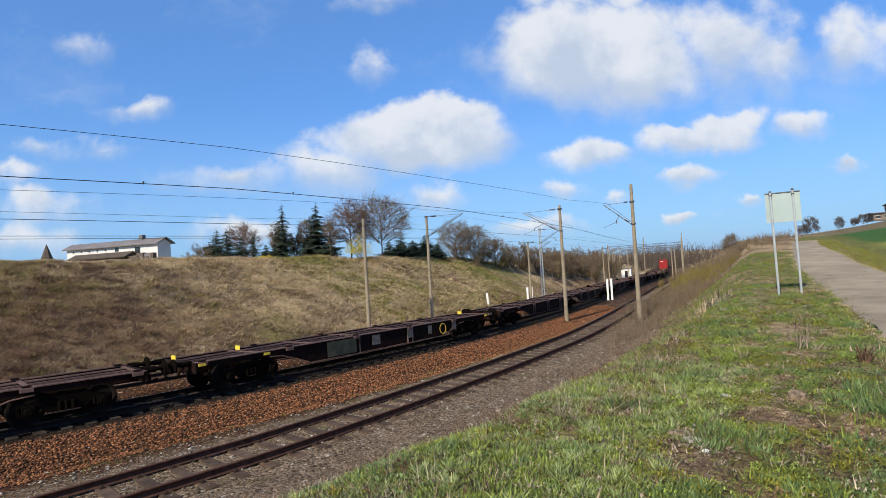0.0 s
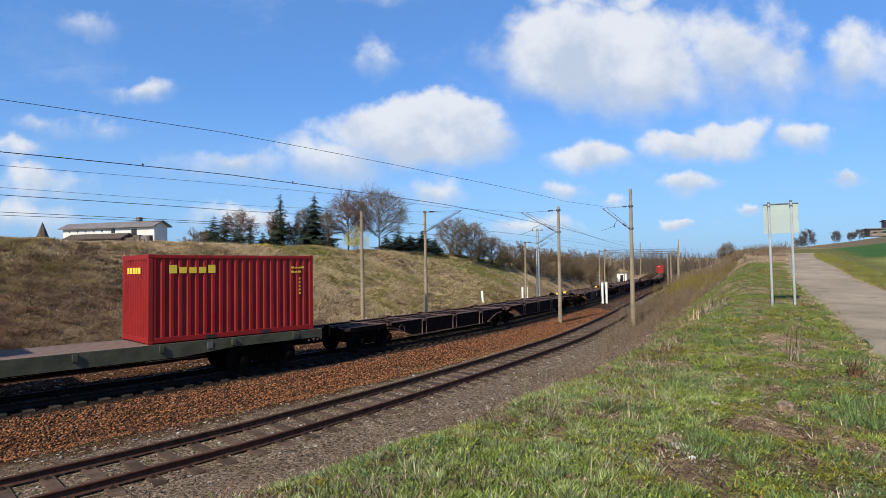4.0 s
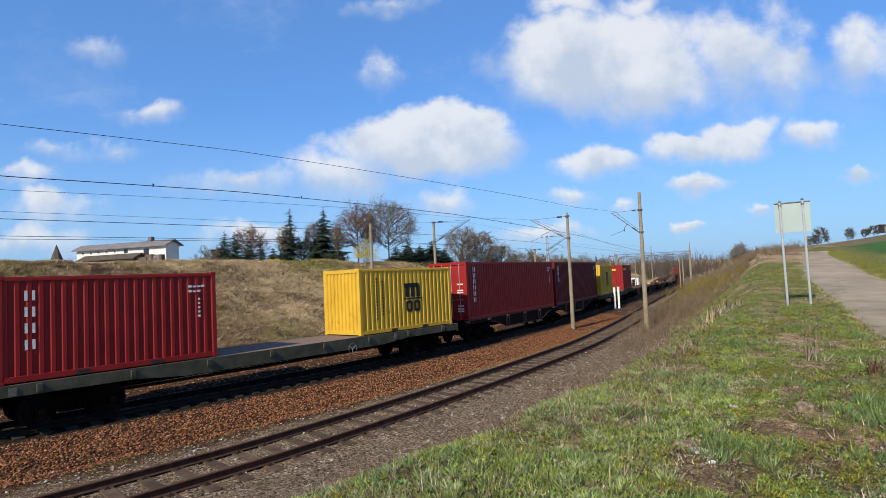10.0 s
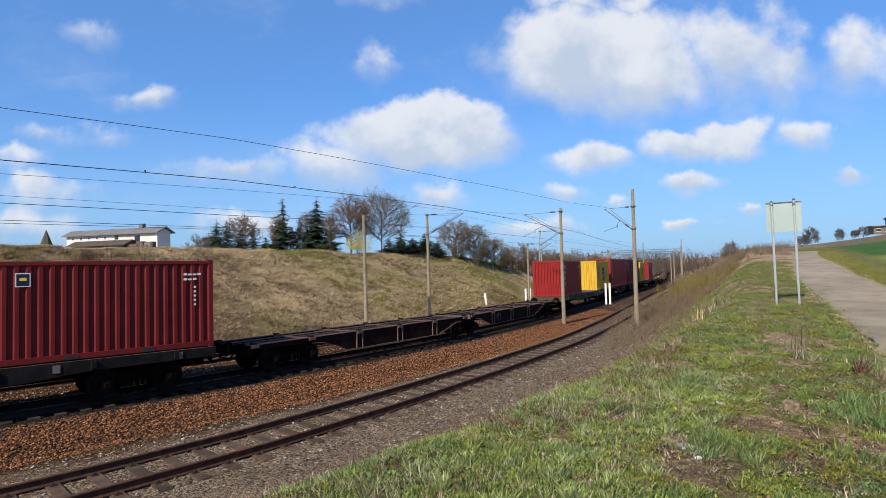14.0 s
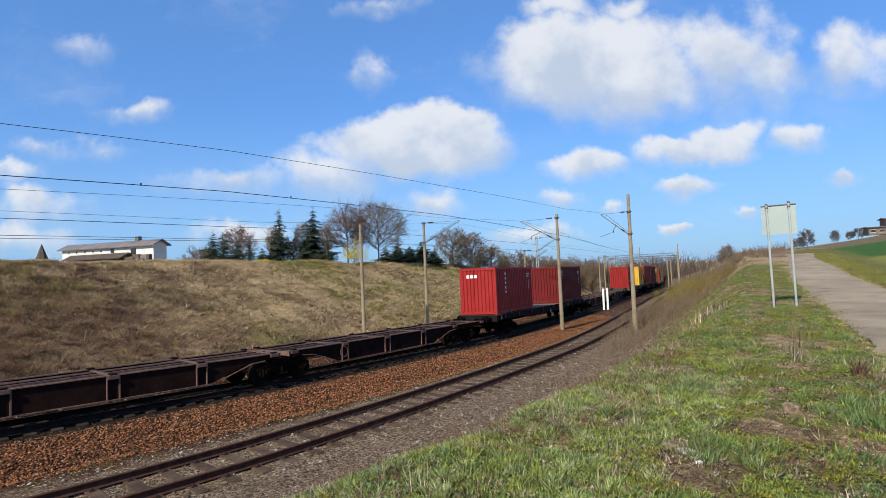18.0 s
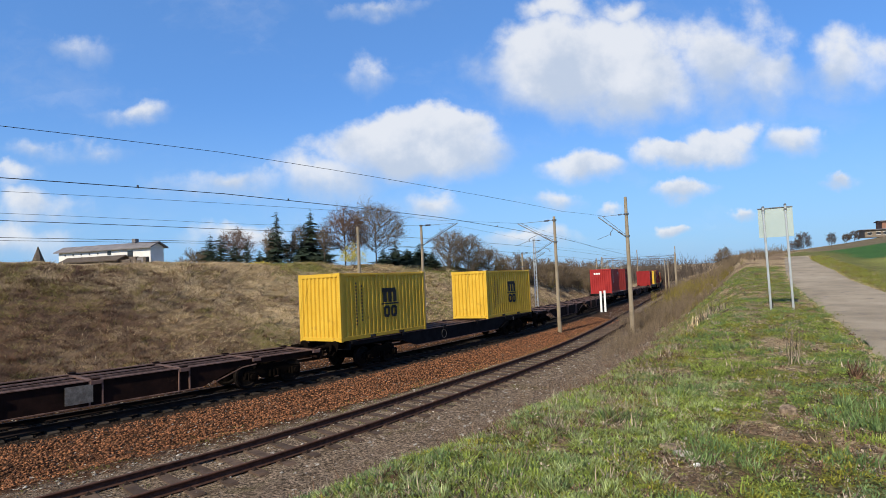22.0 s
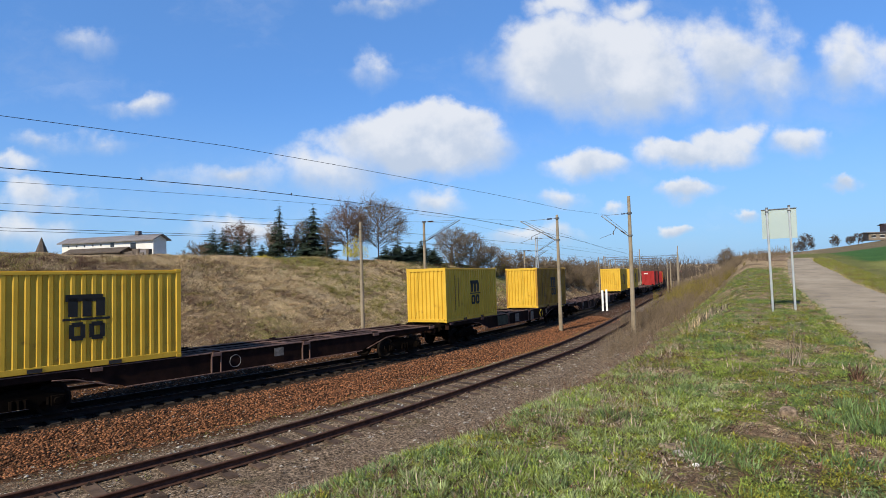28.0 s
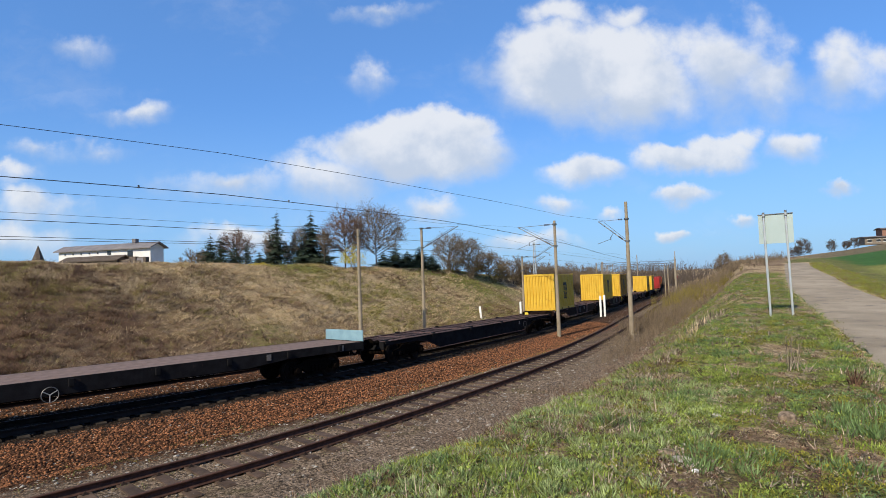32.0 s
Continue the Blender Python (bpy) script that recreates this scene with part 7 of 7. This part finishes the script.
def forsythia(x, y, wide, high, label, seed):
    rng = random.Random(seed)
    t = thing("forsythia_bush", Matrix.Translation((x, y, land(x, y)[2])), label, "bush", "bushes")
    segs = []
    brush(segs, rng, 0, 0, 0, high * 0.9, 26, 0.9, 4, 0.012)
    part("undergrowth", soup("undergrowth", *sticks(segs, 3), [M_TWIG]), None, t)
    spots = []
    for i in range(34):
        a, d = rng.uniform(0, 6.283), rng.random() ** 0.5
        spots.append(((wide / 2 * d * math.cos(a), wide / 2 * d * math.sin(a), high * rng.uniform(0.15, 0.85) * (1.1 - 0.5 * d)), 0.3 * wide / 2, 0.22 * high, 0.10, 0))
    part("crown", leafy("crown", "", [M_SHRUB], spots, seed, 110), None, t, "dense yellow blossom")


forsythia(-41.3, 44.6, 2.6, 2.4, "yellow-flowering forsythia bush on the bank", 4)
forsythia(-49.8, 39.6, 2.4, 0.9, "small yellow-flowering bush on the bank", 8)
verge_grass()
verge_plants()
bank_grass()


def stones(name, label, mat, places, seed, squash=0.7):
    """One object of many small rough stones: (place, size)."""
    rng = np.random.default_rng(seed)
    dirs = np.array([(1, 0, 0), (-1, 0, 0), (0, 1, 0), (0, -1, 0), (0, 0, 1), (0, 0, -1)], float)
    tri = np.array([(0, 2, 4), (2, 1, 4), (1, 3, 4), (3, 0, 4), (2, 0, 5), (1, 2, 5), (3, 1, 5), (0, 3, 5)])
    p = np.array([tuple(q[0]) for q in places])
    r = np.array([q[1] for q in places])
    n = len(p)
    turn = rng.uniform(0, 2 * np.pi, n)
    k = rng.uniform(0.55, 1.25, (n, 6, 1))
    v = dirs[None] * k * r[:, None, None]
    c, s = np.cos(turn)[:, None], np.sin(turn)[:, None]
    x = v[:, :, 0] * c - v[:, :, 1] * s + v[:, :, 2] * 0.4
    y = v[:, :, 0] * s + v[:, :, 1] * c
    z = v[:, :, 2] * squash + v[:, :, 0] * 0.25
    v = np.stack([x, y, z], 2) + p[:, None]
    f = (np.arange(n)[:, None, None] * 6 + tri[None]).reshape(-1, 3)
    return tagged(new(name, soup(name, v.reshape(-1, 3), f, [mat])), label, "stones", kind="stuff")


def scatter_stones():
    rng = random.Random(31)
    out, shade_stones, grey, pale = [], [], [], []
    for i in range(38000):
        s = 3 + 47 * rng.random() ** 1.25
        n = rng.uniform(1.72, 4.6)
        p = on(s, n)
        p.z = ground_z(s, n, p.x, p.y)[0] + 0.012
        (shade_stones if n < 2.7 and rng.random() < 0.55 * (2.7 - n) else out).append((p, rng.uniform(0.026, 0.056)))
    # stones between the rails, blackened to stand for the train's shade
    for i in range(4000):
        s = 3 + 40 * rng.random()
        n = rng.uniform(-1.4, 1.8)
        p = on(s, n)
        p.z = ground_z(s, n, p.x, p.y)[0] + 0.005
        shade_stones.append((p, rng.uniform(0.022, 0.045)))
    for i in range(5000):
        s = 3 + 47 * rng.random()
        n = rng.uniform(-3.4, -1.5)
        p = on(s, n)
        p.z = ground_z(s, n, p.x, p.y)[0] + 0.005
        out.append((p, rng.uniform(0.024, 0.05)))
    for i in range(24000):
        s = 2 + 36 * rng.random() ** 1.3
        n = rng.uniform(4.3, 12.2 if s > 20 else 15.8)
        p = on(s, n)
        if hum(p.x, p.y, 0.7, 91) + 0.5 * hum(p.x, p.y, 2.0, 92) > 0.12 and rng.random() < 0.75 or abs(n - siding_n(s)) < 1.25 and rng.random() < 0.6:
            continue
        p.z = ground_z(s, n, p.x, p.y)[0]
        grey.append((p, rng.uniform(0.012, 0.05)))
    for i in range(1300):
        s = 3 + 34 * rng.random() ** 1.2
        n = rng.uniform(4.5, 12.5)
        p = on(s, n)
        p.z = ground_z(s, n, p.x, p.y)[0] + 0.01
        pale.append((p, rng.uniform(0.018, 0.065)))
    for i in range(120):
        s = 5 + 16 * rng.random()
        n = rng.uniform(13, 19.5)
        p = on(s, n)
        p.z = ground_z(s, n, p.x, p.y)[0]
        pale.append((p, rng.uniform(0.012, 0.035)))
    stones("ballast_stones", "rust-stained broken ballast stones", M_BALLAST, out, 1)
    stones("shade_dark_stones", "dark ballast stones coloured for the shade under and beside the train", M_SHADE_BALLAST, shade_stones, 5)
    stones("gravel_stones", "grey dirty gravel beside the siding", M_GRAVEL, grey, 2)
    stones("pale_stones", "scattered pale stones", M_STONE, pale, 3)


scatter_stones()


def rock(x, y, r, label, seed, flat=0.45, mat=None):
    rng = random.Random(seed)
    bm = bmesh.new()
    bmesh.ops.create_icosphere(bm, subdivisions=2, radius=r)
    for v in bm.verts:
        v.co *= 1 + 0.28 * noise.noise(v.co * (1.6 / r) + Vector((seed, 0, 0)))
        v.co.z *= flat
    m = Matrix.Translation((x, y, land(x, y)[2] + r * flat * 0.35)) @ pose(0, 0, 0, 0, 0, rng.uniform(0, 360))
    return tagged(part("rock", bm, mat or M_STONE, at=m), label, "rock", "loose rocks")


# ---------------------------------------------------------------- buildings
def gable_house(name, a, b, depth, wall, ridge, label, roof=None, base_z=None, chimney=None, openings=(), wall_mat=None):
    """A long house whose front wall goes from a to b; it stands behind that wall."""
    a, b = Vector(a), Vector(b)
    L = (b - a).length
    turn = math.atan2(b.y - a.y, b.x - a.x)
    z = base_z
    t = thing(name, Matrix.Translation((a.x, a.y, z)) @ pose(0, 0, 0, 0, 0, math.degrees(turn)), label, "building", "buildings")
    bm = bmesh.new()
    pts = [(0, -0.5), (0, wall), (depth / 2, ridge), (depth, wall), (depth, -0.5)]
    e0 = [bm.verts.new((0, y, zz)) for y, zz in pts]
    e1 = [bm.verts.new((L, y, zz)) for y, zz in pts]
    bm.faces.new(e0)
    bm.faces.new(e1[::-1])
    for i in range(5):
        j = (i + 1) % 5
        bm.faces.new((e0[i], e1[i], e1[j], e0[j]))
    bmesh.ops.recalc_face_normals(bm, faces=bm.faces[:])
    part("wall", bm, wall_mat or M_HOUSE, t)
    for sgn in (0, 1):
        bm = bmesh.new()
        y0, y1 = (-0.5, depth / 2) if sgn == 0 else (depth + 0.5, depth / 2)
        k = (ridge - wall) / (depth / 2)
        z0 = wall - 0.5 * k
        v = [bm.verts.new(p) for p in ((-0.5, y0, z0 + 0.05), (L + 0.5, y0, z0 + 0.05), (L + 0.5, y1, ridge + 0.05), (-0.5, y1, ridge + 0.05),
                                       (-0.5, y0, z0 + 0.2), (L + 0.5, y0, z0 + 0.2), (L + 0.5, y1, ridge + 0.2), (-0.5, y1, ridge + 0.2))]
        for f in ((3, 2, 1, 0), (4, 5, 6, 7), (0, 1, 5, 4), (1, 2, 6, 5), (2, 3, 7, 6), (3, 0, 4, 7)):
            bm.faces.new([v[i] for i in f])
        bmesh.ops.recalc_face_normals(bm, faces=bm.faces[:])
        part("roof", bm, roof or M_ROOF, t)
    if chimney:
        part("chimney", block(chimney - 0.35, chimney + 0.35, depth / 2 - 0.35, depth / 2 + 0.35, ridge - 0.4, ridge + 0.8, 0.04), M_ROOF, t)
    for x0, x1, z0, z1 in openings:
        win = part("window", block(x0, x1, -0.03, 0.02, z0, z1), M_DARK, t)
        part("window_frame", block(x0 - 0.08, x1 + 0.08, -0.05, -0.02, z0 - 0.1, z0), M_HOUSE, win)
        part("window_frame", block(x0 - 0.08, x1 + 0.08, -0.05, -0.02, z1, z1 + 0.08), M_HOUSE, win)
    return t


gable_house("long_house", (-100.2, 41.3), (-83.4, 46.6), 2.6, 2.38, 3.0, "long low white house with a grey roof behind the bank", base_z=6.9, chimney=13.6,
            openings=((13.4, 14.4, 0.95, 1.95), (9.6, 10.3, 1.45, 2.1), (1.2, 1.5, 1.7, 1.95), (2.8, 3.1, 1.7, 1.95), (4.4, 4.7, 1.7, 1.95), (6.0, 6.3, 1.7, 1.95), (7.6, 7.9, 1.7, 1.95)))
gable_house("shed", (-96.0, 40.2), (-86.6, 43.4), 2.2, 0.62, 1.12, "dark low shed in front of the house", roof=M_BARK, base_z=6.9, wall_mat=M_BARK)


def timber_stack(x, y, turn, long, high):
    """A low heap of dark boards and posts."""
    rng = random.Random(int(long * 10))
    t = thing("timber_stack", Matrix.Translation((x, y, 6.5)) @ pose(0, 0, 0, 0, 0, turn), "dark heap of timber and scrap before the house", "timber stack")
    for k in range(12):
        a = rng.uniform(-long / 2, long / 2 - 1.2)
        part("board", block(a, a + rng.uniform(0.8, 1.9), rng.uniform(-0.5, 0), rng.uniform(0.1, 0.6), 0, high * rng.uniform(0.5, 1.0), 0.02), M_BARK if k % 3 else M_ROOF, t)


timber_stack(-84.6, 44.4, 15, 5.0, 1.35)


def cone_roof(x, y, z, r, h):
    t = thing("pavilion", Matrix.Translation((x, y, z)), "small dark pavilion with a pointed roof", "building")
    bm = bmesh.new()
    tube(bm, (0, 0, 1.0), (0, 0, h), r, 0.05, 6)
    part("roof", bm, M_BARK, t)
    part("wall", bar((0, 0, -1.5), (0, 0, 1.3), r * 0.75, r * 0.75, 6), M_BARK, t)


cone_roof(-119.0, 45.7, 7.5, 1.05, 3.9)
gable_house("far_house", (8.2, 198), (13.5, 199), 6, 1.5, 1.65, "flat-roofed pale farm building on the hill", base_z=8.5, openings=((0.6, 1.6, 0.2, 0.9), (2.6, 3.6, 0.2, 0.9), (4.2, 5.0, 0.2, 0.9)), wall_mat=M_LITTER)
gable_house("barn", (12.6, 206), (22, 207), 9, 4.4, 4.7, "taller brown farm building on the hill", base_z=8.1, openings=((1, 2.2, 2.6, 3.4),), wall_mat=M_BRICKY)


def far_woods():
    """A line of bare woods behind the end of the line."""
    rng = random.Random(3)
    segs = []
    for i in range(520):
        y = rng.uniform(240, 330)
        x = rng.uniform(-150, -10)
        brush(segs, rng, x, y, -4.5, rng.uniform(6, 11.5), 6, 0.5, 6, 0.09)
    tagged(new("far_woods", soup("far_woods", *sticks(segs, 3), [M_BARK])), "hazy bare woods far down the line", "trees", kind="stuff")


far_woods()

# rocks and stalks on the verge
rock(-0.42, 6.40, 0.085, "blue-grey rock lying in the grass", 3, 0.7, M_GRAVEL)
rock(-0.24, 6.28, 0.055, "weathered flat rock lying in the grass", 5, 0.3, M_GRAVEL)
rock(-1.02, 4.66, 0.075, "pale broken slab on a bare patch of the verge", 7, 0.22)
rock(-0.93, 4.56, 0.035, "pale splinter on a bare patch of the verge", 8, 0.4)
rock(-1.14, 4.74, 0.08, "grey flat stone on a bare patch of the verge", 9, 0.3, M_GRAVEL)
rock(-0.88, 4.44, 0.025, "small white stone on a bare patch of the verge", 10, 0.6, M_WHITE)
rock(-1.0, 6.1, 0.05, "pale stone in the grass", 11, 0.5)
rock(-4.4, 6.05, 0.07, "pale rock at the foot of the verge", 12, 0.7)
for i, (x, y, h, st) in enumerate(((-0.5, 9.5, 0.58, 12), (0.16, 8.5, 0.26, 34), (-4.9, 19.5, 1.3, 8), (-6.2, 21.5, 1.7, 6), (-7.6, 23.0, 1.5, 6), (-7.3, 18.0, 0.9, 8), (-5.6, 24.5, 1.2, 8), (-8.9, 26.0, 1.7, 5))):
    shrub(x, y, h, "dry leafless stalks standing on the slope", 200 + i, st, 0.55, (M_LITTER, M_DEAD)[i] if i < 2 else M_TWIG, 3 if i != 1 else 6, "dry_stalks", 0.006)


# ---------------------------------------------------------------- what moves
def motions():
    """The train rolls away: every wagon and container follows the curve."""
    times = [0.0] + [float(t) for t in range(1, 32)] + [32.0]
    for ob, mid, hold in moving:
        walk(ob, [(t, ride(mid, t) @ hold if hold else ride(mid, t)) for t in times])


motions()
